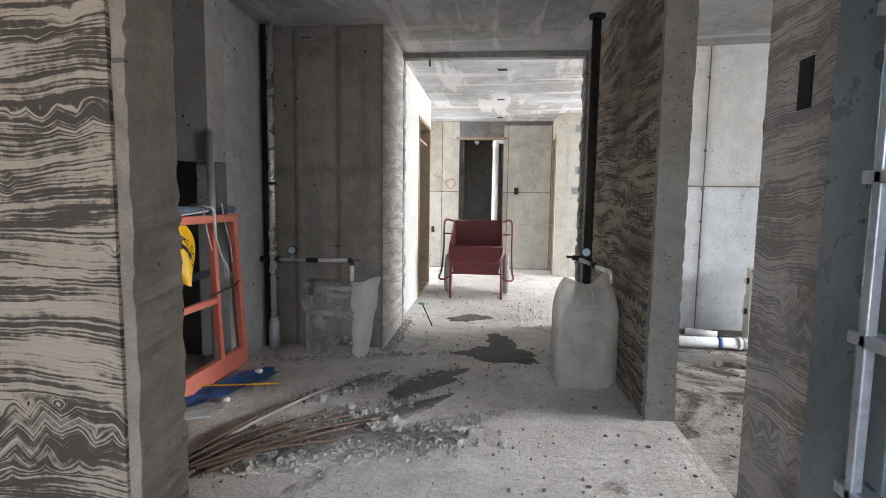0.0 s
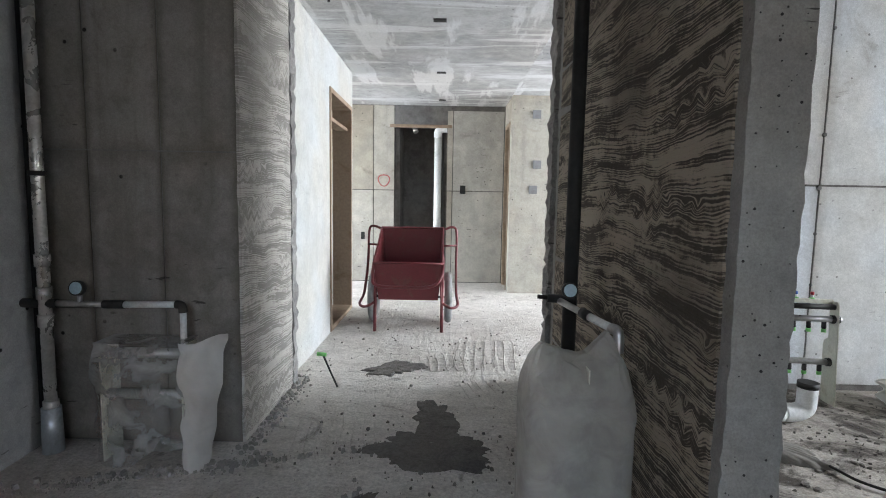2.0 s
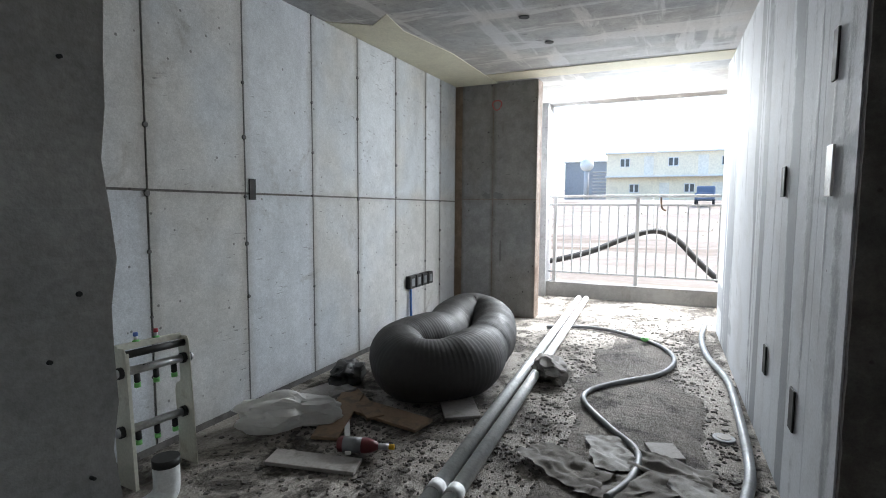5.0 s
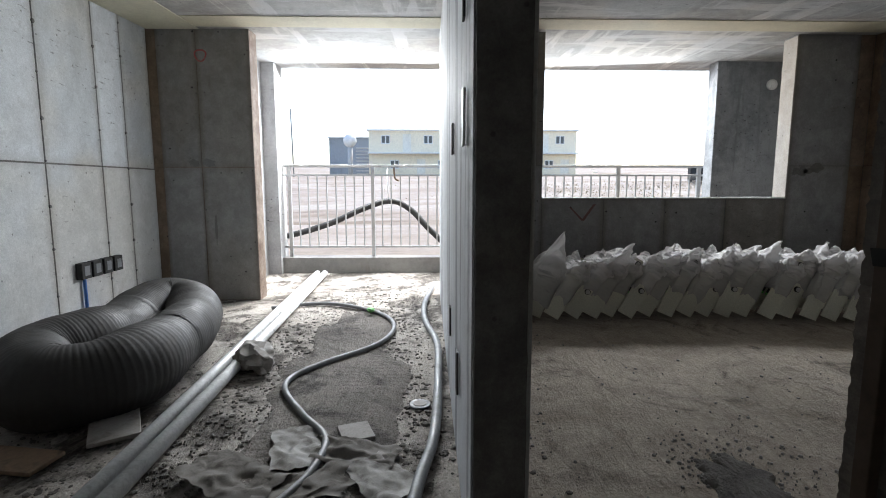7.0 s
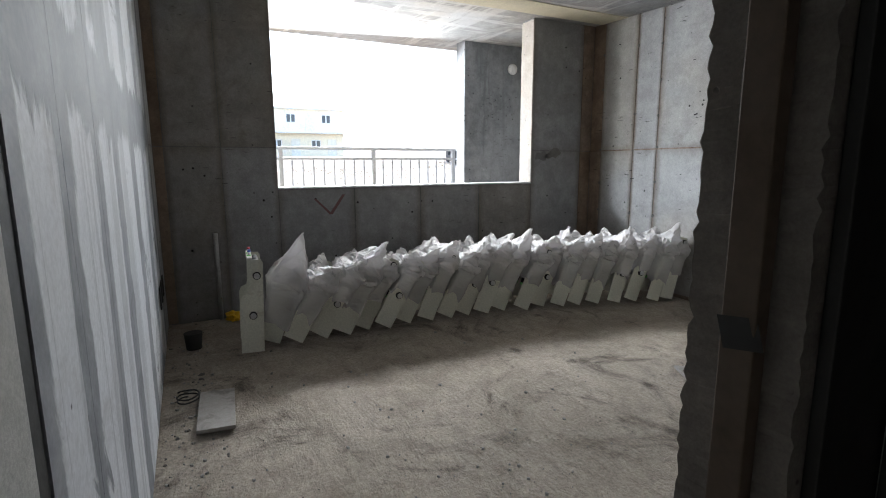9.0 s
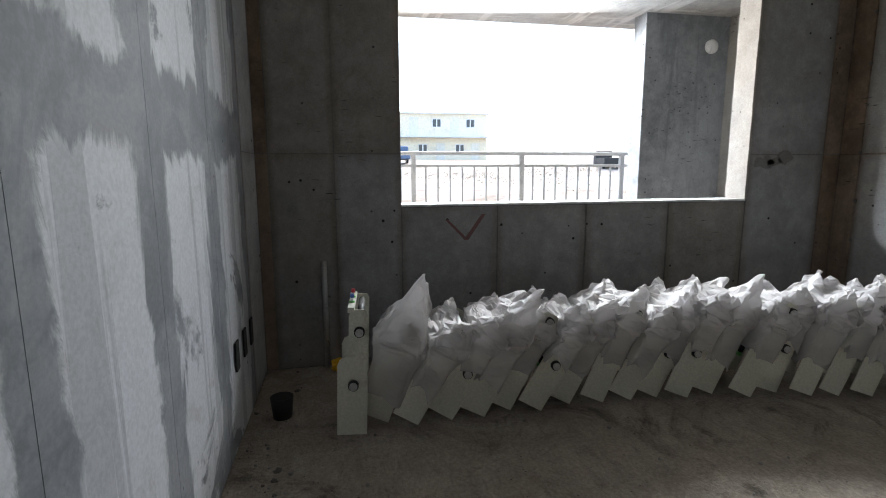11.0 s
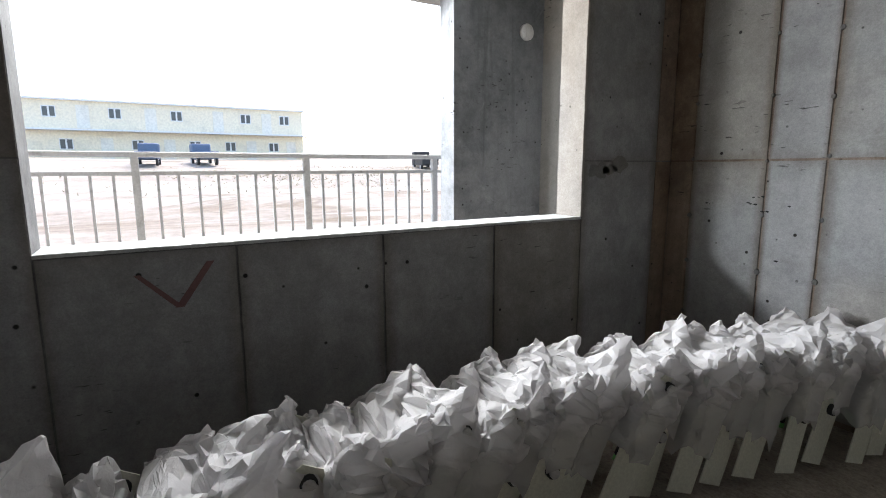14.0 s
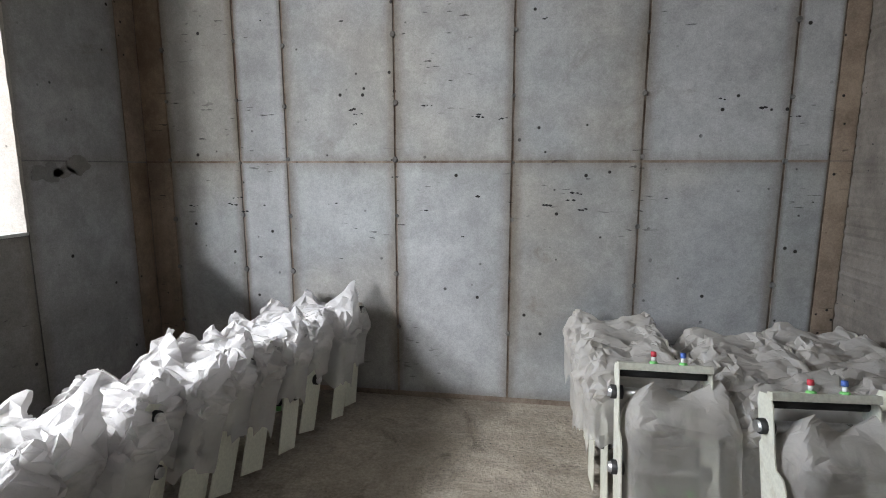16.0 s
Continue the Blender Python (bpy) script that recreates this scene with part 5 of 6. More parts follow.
ob = tagged(mesh_object("tile_piece", box(bmesh.new(), -0.08, 0.08, -0.045, 0.045, 0, 0.012, 0.002), M_CORR), "pale broken tile piece on the hall floor", "tile")
ob.matrix_basis = pose(-1.26, 2.63, 0.004, 0, 3, 30)
for k, (x, y) in enumerate(((-1.19, 3.2), (-1.2, 2.83), (-1.33, 2.56))):
    bm = bmesh.new()
    bmesh.ops.create_icosphere(bm, subdivisions=2, radius=0.022)
    for v in bm.verts:
        v.co += v.co * 0.7 * noise.noise(v.co * 60 + Vector((k * 3.0, 0, 0)))
        v.co.z = max(-0.008, v.co.z * 0.6)
    ob = tagged(mesh_object("white_crumb", bm, M_WHITEPLATE), "small white plastic crumb on the blue tarp", "crumb", "white crumbs")
    ob.matrix_basis = pose(x, y, 0.045 if k < 1 else 0.012)

# ---- reinforcing bars and rubble beside the barrier ----
for k in range(12):
    a = radians(71 - 3.2 * k + 5 * math.sin(k * 2.3))
    L = 0.62 + 0.22 * math.sin(k * 1.7) if k else 0.98
    c = Vector((-1.03 + 0.035 * math.sin(k * 5) + 0.012 * k, 2.14 + 0.03 * math.sin(k * 3.3), 0))
    ends = [(0, 0, 0.014 + 0.006 * (k % 4)), (L * 0.5 * math.cos(a) - 0.02, L * 0.5 * math.sin(a), 0.026 + 0.006 * (k % 3)), (L * math.cos(a), L * math.sin(a), 0.013)]
    bar = thing("steel_bar", tuple(c), "rusty brown steel bar lying on the rubble", "steel bar", "rusty bars on the floor")
    path = smooth_path(ends, 26)
    ribbed = [0.0075 + (0.0016 if n % 2 else 0.0) for n in range(len(path))] if k == 0 else 0.006 + 0.002 * (k % 2)
    part("bar_body", tube(bmesh.new(), path, ribbed, 7), M_OLDBAR if k == 0 else M_RUSTBAR, bar)


def scatter(name, spots, count, size, mat, label, seed, flat=1.0):
    """Loose crumbs and flakes strewn round given spots."""
    rnd = random.Random(seed)
    verts, faces = [], []
    for n in range(count):
        cx, cy, sx, sy, rot = spots[rnd.randrange(len(spots))]
        g1, g2 = rnd.gauss(0, 0.5) * sx, rnd.gauss(0, 0.5) * sy
        x, y = cx + g1 * math.cos(rot) - g2 * math.sin(rot), cy + g1 * math.sin(rot) + g2 * math.cos(rot)
        s = size * (0.35 + rnd.random() ** 3 * 1.9)
        b = len(verts)
        ang = rnd.uniform(0, 6.28)
        for k in range(5):
            a = ang + 6.28 * k / 5
            r = s * rnd.uniform(0.6, 1.1)
            verts.append((x + r * math.cos(a), y + r * math.sin(a), -0.006))
        for k in range(5):
            a = ang + 6.28 * k / 5
            r = s * rnd.uniform(0.35, 0.8)
            verts.append((x + r * math.cos(a), y + r * math.sin(a), s * flat * rnd.uniform(0.5, 1.0)))
        faces.append([b + 5 + k for k in range(5)])
        faces += [[b + k, b + (k + 1) % 5, b + 5 + (k + 1) % 5, b + 5 + k] for k in range(5)]
    me = bpy.data.meshes.new(name)
    me.from_pydata(verts, [], faces)
    me.materials.append(mat)
    return tagged(new(name, me), label, name.split("_")[-1], kind="stuff")


scatter("floor_rubble", [(-0.45, 2.65, 0.5, 0.18, 0.9), (-0.2, 2.45, 0.5, 0.12, 0.2), (-0.75, 2.4, 0.3, 0.25, 0), (-0.45, 3.2, 0.5, 0.1, 0.6), (-0.75, 3.7, 0.6, 0.05, 0.3), (-0.55, 4.3, 0.08, 0.7, 0), (0.05, 2.75, 0.3, 0.06, 0.5)], 2600, 0.009, M_RUBBLE, "grey mortar rubble along the broken floor edge", 3, 0.8)
scatter("broken_chunks", [(-0.55, 2.72, 0.26, 0.1, 0.9), (-0.42, 2.66, 0.2, 0.09, 0.6), (-0.25, 2.84, 0.3, 0.06, 0.85), (-0.2, 2.56, 0.4, 0.08, 0.1), (-0.58, 3.22, 0.25, 0.07, 1.0), (-0.9, 2.2, 0.2, 0.2, 0)], 150, 0.018, M_RUBBLE, "broken mortar chunks along the floor edge", 21, 0.9)
scatter("dark_grit", [(-0.5, 2.66, 0.35, 0.12, 0.8), (-0.2, 3.1, 0.4, 0.1, 0.9), (-0.2, 2.54, 0.4, 0.08, 0.1), (-0.56, 3.2, 0.3, 0.08, 1.0), (0.3, 3.9, 0.5, 0.3, 0.0)], 1000, 0.006, M_WET, "dark damp grit on the hall floor", 22, 0.6)
scatter("floor_crumbs", [(0.2, 4.2, 1.2, 2.4, 0), (0.3, 6.5, 1.4, 2.2, 0), (1.7, 4.0, 0.8, 1.2, 0), (0.2, 2.2, 1.5, 0.9, 0)], 900, 0.006, M_RUBBLE, "small mortar crumbs on the floor", 5, 0.7)
scatter("litter_flakes", [(4.0, 3.0, 2.6, 1.1, 0), (5.0, 2.7, 2.0, 0.8, 0), (3.4, 2.7, 0.9, 0.7, 0), (3.0, 3.9, 0.8, 0.8, 0)], 5200, 0.011, M_WET, "dark dirt flakes over the living room floor", 7, 0.12)
scatter("pale_flakes", [(3.8, 2.8, 2.2, 1.0, 0), (5.4, 3.0, 1.5, 0.9, 0)], 600, 0.008, M_BOARD, "pale paper and plaster flakes on the floor", 8, 0.3)
scatter("bedroom_crumbs", [(3.14, 1.05, 0.3, 0.15, 0.4), (4.2, 0.9, 1.8, 1.6, 0), (4.3, 1.8, 1.8, 0.12, 0), (3.2, 0.9, 0.5, 0.4, 0)], 900, 0.006, M_RUBBLE, "dark crumbs on the bedroom floor", 9, 0.5)


def blob(name, at, rx, ry, seed, mat, label, category, h=0.006, rz=0):
    """A thin spread of mortar with an uneven outline."""
    bm = bmesh.new()
    n, rings = 150, 8
    prev = None
    centre = bm.verts.new((0, 0, h))
    for j in range(1, rings + 1):
        ring = []
        for k in range(n):
            a = 2 * math.pi * k / n
            v = Vector((math.cos(a), math.sin(a), seed))
            edge = 1 + 0.55 * noise.noise(v * 1.3) + 0.32 * noise.noise(v * 3.1) + 0.12 * noise.noise(v * 8) + 0.04 * noise.noise(v * 21)
            s = j / rings * edge
            ring.append(bm.verts.new((rx * s * math.cos(a), ry * s * math.sin(a), h * (1 - (j / rings) ** 4) + 0.0035 * noise.noise(Vector((s * math.cos(a) * 9, s * math.sin(a) * 9, seed))) - (0.012 if j == rings else 0))))
        for k in range(n):
            if prev is None:
                bm.faces.new((centre, ring[k], ring[(k + 1) % n])).smooth = True
            else:
                bm.faces.new((prev[k], ring[k], ring[(k + 1) % n], prev[(k + 1) % n])).smooth = True
        prev = ring
    ob = tagged(mesh_object(name, bm, mat), label, category)
    ob.matrix_basis = pose(*at, 0, 0, rz)
    return ob


blob("rubble_trench", (-0.4, 2.62, 0.0), 0.5, 0.08, 7.0, M_WET, "dark mortar crust along the broken floor edge", "mortar crust", 0.012, rz=50)
blob("mortar_spill", (0.25, 3.93, 0.0), 0.3, 0.19, 1.0, M_WET, "dark dried mortar spill on the hall floor", "mortar spill")
blob("mortar_spill", (-0.13, 3.3, 0.0), 0.11, 0.3, 2.0, M_WET, "dark narrow mortar spill on the hall floor", "mortar spill", rz=-36)
blob("mortar_spill", (0.29, 4.25, 0.0), 0.12, 0.24, 6.3, M_WET, "dark tail of the dried mortar spill", "mortar spill", rz=6)
blob("rubble_trench", (-0.29, 2.81, 0.0), 0.22, 0.02, 8.0, M_WET, "dark crack along the broken floor edge", "floor crack", 0.008, rz=49)
blob("rubble_trench", (-0.22, 2.56, 0.0), 0.32, 0.05, 5.5, M_WET, "dark mortar crust along the broken floor edge", "mortar crust", 0.012, rz=8)
blob("rubble_trench", (-0.56, 3.2, 0.0), 0.2, 0.06, 3.3, M_WET, "dark mortar crust along the broken floor edge", "mortar crust", 0.012, rz=58)
blob("mortar_spill", (0.0, 5.0, 0.0), 0.2, 0.14, 3.2, M_WET, "thin dark mortar spill before the cart", "mortar spill", rz=30)
blob("broken_crust", (3.12, 1.03, 0.0), 0.26, 0.13, 4.0, M_WET, "dark broken mortar crust at the bedroom doorway", "mortar crust", 0.02)
M_MUD = dusty_floor("damp_mortar", (0.26, 0.235, 0.21), (0.14, 0.125, 0.11), (0.055, 0.048, 0.042), 0.46, 0.58, comb=0.1)
blob("mortar_spread", (4.2, 2.72, 0.0), 1.5, 0.42, 9.4, M_MUD, "dark damp trowelled mortar spread on the living room floor", "mortar spread", 0.006)
blob("dust_mound", (1.75, 4.02, 0.0), 0.4, 0.12, 5.0, M_RUBBLE, "low mound of dust and mortar scraps", "dust mound", 0.035, rz=-28)

def trowel_ridges(spots):
    """Thin ridges of mortar left by a toothed trowel, in short parallel runs."""
    bm = bmesh.new()
    rnd = random.Random(12)
    for x, y, count, gap, length, rot in spots:
        for k in range(count):
            u = (k - count / 2) * gap + rnd.uniform(-0.006, 0.006)
            pts = []
            for j in range(9):
                s = (j / 8 - 0.5) * length * rnd.uniform(0.92, 1.0)
                wob = 0.012 * noise.noise(Vector((s * 6, k * 0.3, x * 9)))
                c, n = math.cos(rot), math.sin(rot)
                pts.append((x + (u + wob) * c - s * n, y + (u + wob) * n + s * c, -0.003 + 0.004 * noise.noise(Vector((s * 14, k * 3.1, y)))))
            tube(bm, pts, [0.004] * len(pts), 6)
    ob = tagged(mesh_object("mortar_ridges", bm, M_FLOOR), "thin pale ridges of trowelled mortar on the floor", "mortar", kind="stuff")
    return ob


trowel_ridges([(-0.15, 4.05, 8, 0.055, 0.45, 0.12), (0.68, 5.4, 7, 0.07, 0.7, -0.1), (0.62, 4.6, 5, 0.06, 0.4, 0.2), (-0.95, 3.25, 9, 0.06, 0.5, 0.5), (0.35, 5.15, 6, 0.06, 0.35, 0.1)])

t = thing("upright_spike", (-0.3, 4.66, 0), "thin steel rod with a green cap standing in the floor", "rod")
tubes(t, "rod", [(0, 0, 0), (-0.09, 0.02, 0.19)], 0.006, M_BLACK, "", 8)
tubes(t, "cap", [(-0.125, 0.02, 0.195), (-0.07, 0.02, 0.19)], 0.012, M_GREENCAP, "green cap", 8)

# ---- waste pipe and bits by the white wall ----
t = thing("waste_pipe", (2.24, 4.29, 0), "white plastic waste pipe with an upturned elbow", "pipe")
tubes(t, "run", [(-1.0, 0.0, 0.05), (-0.1, 0, 0.05)], 0.042, M_PVC, "", 16)
tubes(t, "elbow", smooth_path([(-0.12, 0, 0.05), (-0.05, 0, 0.052), (-0.008, 0, 0.075), (0, 0, 0.12), (0, 0, 0.2)], 6), 0.048, M_PVC, "", 16)
tubes(t, "rubber_seal", [(0, 0, 0.185), (0, 0, 0.215)], 0.05, M_BLACK, "black rubber seal", 16)
tubes(t, "collar", [(-0.16, 0, 0.05), (-0.13, 0, 0.05)], 0.05, M_PVC, "", 16)
tubes(t, "tape", [(-0.3, 0, 0.05), (-0.27, 0, 0.05)], 0.0445, M_BLUECABLE, "blue tape", 16)
for k, (x, y, a) in enumerate(((1.98, 3.36, 5), (2.02, 3.5, -12))):
    t = thing("pipe_offcut", (x, y, 0), "short dark grey plastic pipe offcut", "pipe offcut", "pipe offcuts", rz=a)
    tubes(t, "offcut", [(0, 0, 0.04), (0.5, 0, 0.04)], 0.036, M_HOSE, "", 16)
t = thing("plastic_tube", (1.95, 4.62, 0), "short translucent plastic tube by the wall", "tube", rz=-20)
tubes(t, "tube_body", [(-0.12, 0, 0.035), (0.12, 0, 0.035)], 0.034, M_PVC, "", 14)
lying_hose([(1.7, 4.1), (1.85, 3.95), (2.0, 3.85), (2.05, 3.7), (2.15, 3.6), (2.3, 3.5)], 0.006, M_BLACK, "thin black cable on the floor", "cable")
t = thing("hanging_cable", (1.3, 4.75, 0.83), "short cable with a black plug hanging from the wall", "cable")
tubes(t, "wire", smooth_path([(0.0, 0.0, 0.16), (0.03, -0.03, 0.1), (0.05, -0.03, 0.0)], 5), 0.008, M_PVC)
tubes(t, "plug", [(0.05, -0.03, 0.0), (0.055, -0.03, -0.07)], 0.016, M_BLACK)

# ---- sockets ----
def wall_box(at, size, axis, out, label, mat=None, group=""):
    x, y, z = at
    w, h = size
    d = 0.008
    t = thing("socket_box", at, label, "socket box", group)
    b = (-w / 2, w / 2, -d if out < 0 else 0, 0 if out < 0 else d, -h / 2, h / 2) if axis == 'y' else (-d if out < 0 else 0, 0 if out < 0 else d, -w / 2, w / 2, -h / 2, h / 2)
    part("recess", box(bmesh.new(), *b, 0.002), mat or M_DARK, t)
    return t


wall_box((3.2, 4.762, 1.275), (0.05, 0.12), 'y', -1, "empty black switch box in the white wall")
t = thing("socket_bank", (5.35, 4.76, 0.48), "row of four black socket boxes with a blue conduit", "socket box")
for k in range(4):
    bx = part("socket", box(bmesh.new(), -0.26 + 0.13 * k, -0.155 + 0.13 * k, -0.05, 0, -0.06, 0.06, 0.006), M_BLACK, t)
    part("socket_hole", box(bmesh.new(), -0.235 + 0.13 * k, -0.18 + 0.13 * k, -0.053, -0.05, -0.035, 0.035), M_HOSE, bx)
tubes(t, "conduit", smooth_path([(-0.2, -0.02, -0.06), (-0.2, -0.025, -0.3), (-0.18, -0.04, -0.42), (0.0, -0.08, -0.455), (0.3, -0.1, -0.46)], 6), 0.012, M_BLUECABLE, "blue conduit")
wall_box((2.9, 2.097, 1.3), (0.07, 0.16), 'y', 1, "white switch box in the partition", M_WHITEPLATE)
wall_box((2.92, 2.096, 1.66), (0.05, 0.16), 'y', 1, "empty slot in the partition")
wall_box((3.2, 2.096, 0.42), (0.07, 0.16), 'y', 1, "empty dark box low in the partition")
wall_box((3.8, 2.096, 0.45), (0.07, 0.14), 'y', 1, "empty dark box low in the partition")
wall_box((3.6, 2.096, 1.3), (0.07, 0.13), 'y', 1, "empty dark switch box in the partition")
for x in (5.46, 5.64, 5.81):
    wall_box((x, 1.934, 0.4), (0.06, 0.13), 'y', -1, "empty black socket slot in the bedroom partition", group="socket slots")
wall_box((0.56, 8.59, 1.26), (0.07, 0.11), 'y', -1, "empty black switch box in the end wall")
for x, z in ((1.4, 2.15), (1.42, 1.56), (1.38, 1.26)):
    wall_box((x, 7.876, z), (0.1, 0.1), 'y', -1, "grey socket box in the pale wall stub", M_HOSE, "boxes on the wall stub")
wall_box((-0.78, 8.59, 0.62), (0.05, 0.1), 'y', -1, "small black socket box in the end wall")


def paint_ring(at, r, axis, label):
    ring = []
    for k in range(24):
        a = 2 * math.pi * k / 24
        rr = r * (1 + 0.08 * math.sin(3 * a))
        ring.append((rr * math.cos(a), 0, rr * math.sin(a)) if axis == 'y' else (0, rr * math.cos(a), rr * math.sin(a)))
    ob = tagged(mesh_object("paint_mark", tube(bmesh.new(), ring, 0.007, 6, closed=True), M_REDPAINT), label, "paint mark")
    ob.scale = (1, 0.3, 1) if axis == 'y' else (0.3, 1, 1)
    ob.location = at
    return ob


M_REDPAINT = plain("red_spray", (0.42, 0.1, 0.1), 0.8, wear_amount=0.5, wear=(0.4, 0.35, 0.33))
M_FADED = plain("faded_red_spray", (0.19, 0.1, 0.097), 0.8, wear_amount=0.5, wear=(0.25, 0.23, 0.22))
paint_ring((-0.5, 8.593, 1.37), 0.075, 'y', "red sprayed ring on the end wall")
paint_ring((6.268, 4.28, 2.28), 0.05, 'x', "red sprayed ring on the concrete pier")
bm = bmesh.new()
prism(bm, [(0.0, 0.0), (0.03, 0.0), (0.14, 0.16), (0.115, 0.16)], 0, 0.003)
prism(bm, [(0.005, 0.0), (0.03, 0.0), (-0.1, 0.13), (-0.12, 0.13)], 0.0005, 0.0025)
ob = tagged(mesh_object("paint_mark", bm, M_FADED), "faded red tick sprayed on the dark wall", "paint mark")
ob.matrix_basis = Matrix.Translation((6.289, 0.72, 0.76)) @ Matrix(((0, 0, -1, 0), (-1, 0, 0, 0), (0, 1, 0, 0), (0, 0, 0, 1)))

def smear(parent, x, y, z, w, h, seed):
    """A thin dark smear of slurry with an uneven outline on a wall that faces the rooms."""
    bm = bmesh.new()
    ring = []
    for k in range(40):
        a = 2 * math.pi * k / 40
        v = Vector((math.cos(a), math.sin(a), seed))
        r = 1 + 0.5 * noise.noise(v * 1.6) + 0.25 * noise.noise(v * 5)
        ring.append((y + w * r * math.cos(a), z + h * r * math.sin(a)))
    lo, hi = [bm.verts.new((x, a, b)) for a, b in ring], [bm.verts.new((x - 0.0015, a, b)) for a, b in ring]
    bm.faces.new(hi)
    for k in range(40):
        bm.faces.new((lo[k], lo[(k + 1) % 40], hi[(k + 1) % 40], hi[k]))
    return part("slurry_smear", bm, M_SMEAR, parent, "thin dark grey slurry smear")


M_SMEAR = concrete("dark_slurry", (0.25, 0.243, 0.236), (0.18, 0.175, 0.17), holes=0.1, vary=0.0)
for y, z, w, h in ((-1.42, 1.24, 0.07, 0.045), (-1.58, 1.27, 0.06, 0.04), (-1.5, 1.24, 0.05, 0.03)):
    smear(bpy.data.objects["wall_bedroom_window"], 6.2895, y, z, w, h, y * 3)
for y, z, w, h in ((4.39, 1.31, 0.045, 0.03), (4.25, 1.31, 0.06, 0.032), (4.3, 1.05, 0.02, 0.015), (4.22, 0.7, 0.012, 0.12)):
    smear(bpy.data.objects["wall_pier"], 6.2695, y, z, w, h, y * 3 + z)

# ---- door frames and recess ----
t = thing("timber_door_frame", (-0.71, 6.38, 0), "raw brown timber door frame in the corridor wall", "door frame")
part("jamb", box(bmesh.new(), -0.09, 0.1, -0.48, -0.44, 0, 2.02, 0.003), M_WOOD, t)
part("jamb", box(bmesh.new(), -0.09, 0.1, 0.44, 0.48, 0, 2.02, 0.003), M_WOOD, t)
part("head", box(bmesh.new(), -0.09, 0.1, -0.44, 0.44, 1.98, 2.02, 0.003), M_WOOD, t)
part("transom", box(bmesh.new(), -0.05, 0.06, -0.44, 0.44, 1.78, 1.81, 0.003), M_WOOD, t)
part("threshold", box(bmesh.new(), -0.09, 0.1, -0.44, 0.44, 0.0, 0.04, 0.003), M_WOOD, t)
t = thing("timber_door_frame", (1.15, 8.28, 0), "pale timber door frame beside the wall stub", "door frame")
for y in (-0.22, 0.19):
    part("jamb", box(bmesh.new(), -0.05, 0.1, y, y + 0.035, 0, 2.08, 0.003), M_WOOD, t)
part("head", box(bmesh.new(), -0.05, 0.1, -0.19, 0.19, 2.04, 2.08, 0.003), M_WOOD, t)
t = thing("soil_pipe", (0.22, 8.68, 0), "white plastic soil pipe in the wall recess", "pipe")
tubes(t, "pipe_length", [(0, 0, 0), (0, 0, 1.95)], 0.05, M_PVC, "", 16)
tubes(t, "bend", smooth_path([(0, 0, 1.95), (0.0, 0, 2.03), (0.05, 0, 2.07), (0.15, 0, 2.07)], 5), 0.054, M_PVC, "", 16)
tubes(t, "pipe_length", [(0.09, 0.1, 0), (0.09, 0.1, 2.05)], 0.022, M_BLACK, "", 10)
t = thing("ceiling_pipe", (-0.1, 8.7, 2.02), "short white pipe stub at the recess head", "pipe")
tubes(t, "stub", [(0, 0, 0.06), (0.02, -0.03, 0.0)], 0.035, M_STEEL)
part("lintel_board", box(bmesh.new(), -0.32, 0.5, -0.115, -0.09, 0.05, 0.09, 0.003), M_WOOD, t)
t = thing("steel_door_frame", (0.98, 1.42, 0), "grey steel entrance door frame", "door frame")
part("post", box(bmesh.new(), -0.05, 0.045, -0.09, 0.05, 0, 2.25, 0.006), M_GREY_STEEL, t)
part("stop", box(bmesh.new(), -0.03, 0.045, -0.16, -0.09, 0, 2.25, 0.004), M_GREY_STEEL, t)
for z in (0.55, 0.85, 1.15, 1.45):
    part("hinge_bar", box(bmesh.new(), -0.075, -0.03, -0.2, -0.1, z, z + 0.025, 0.003), M_GALV, t)
part("hinge_rail", box(bmesh.new(), -0.075, -0.055, -0.15, -0.13, 0.3, 1.6, 0.003), M_GALV, t)
# near-black colour that stands for the darkness of two unlit walls
M_SHADE_SHEET = plain("black_formply", (0.009, 0.0085, 0.008), 0.7, wear=(0.018, 0.017, 0.016), wear_amount=0.4, scale=3)
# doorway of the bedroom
# two sheets added over unlit walls, their black in place of shade
t = thing("black_formply", (2.5, 0.1, 0), "near-black sheet added over the rough wall for its shade", "plywood")
part("sheet", box(bmesh.new(), -0.002, 0.018, -0.75, 0.92, 0, 2.34, 0.003), M_SHADE_SHEET, t)
t = thing("black_formply", (1.88, 0.85, 0), "near-black sheet added over the store wall for its shade", "plywood")
part("sheet", box(bmesh.new(), -0.63, 0.61, 0.002, 0.02, 0, 2.34, 0.003), M_SHADE_SHEET, t)
t = thing("timber_strip", (2.585, 1.06, 0), "dark brown timber strip nailed to the rough wall end", "timber strip")
part("strip", box(bmesh.new(), -0.025, 0.025, 0, 0.03, 0, 2.36, 0.003), M_OLDWOOD, t)
t = thing("tape_flap", (2.575, 1.068, 0.93), "torn flap of black tape on the wall end", "tape")
bm = sheet(-0.02, 0.02, -0.022, 0.022, 0.008, lambda p: 0.01 * math.sin(p.x * 40) + 0.3 * p.x)
for v in bm.verts:
    v.co = Vector((v.co.x + 0.3 * v.co.y, v.co.z + 0.03, v.co.y))
part("flap", bm, M_BLACK, t)

# ---- ceiling details ----
def under_ceiling(name, outline, mat, label, category, thick=0.006):
    bm = prism(bmesh.new(), outline, -thick, 0.004)
    for v in bm.verts:
        v.co.z += ceil_at(v.co.x)
    return structure(name, bm, mat, label, category)


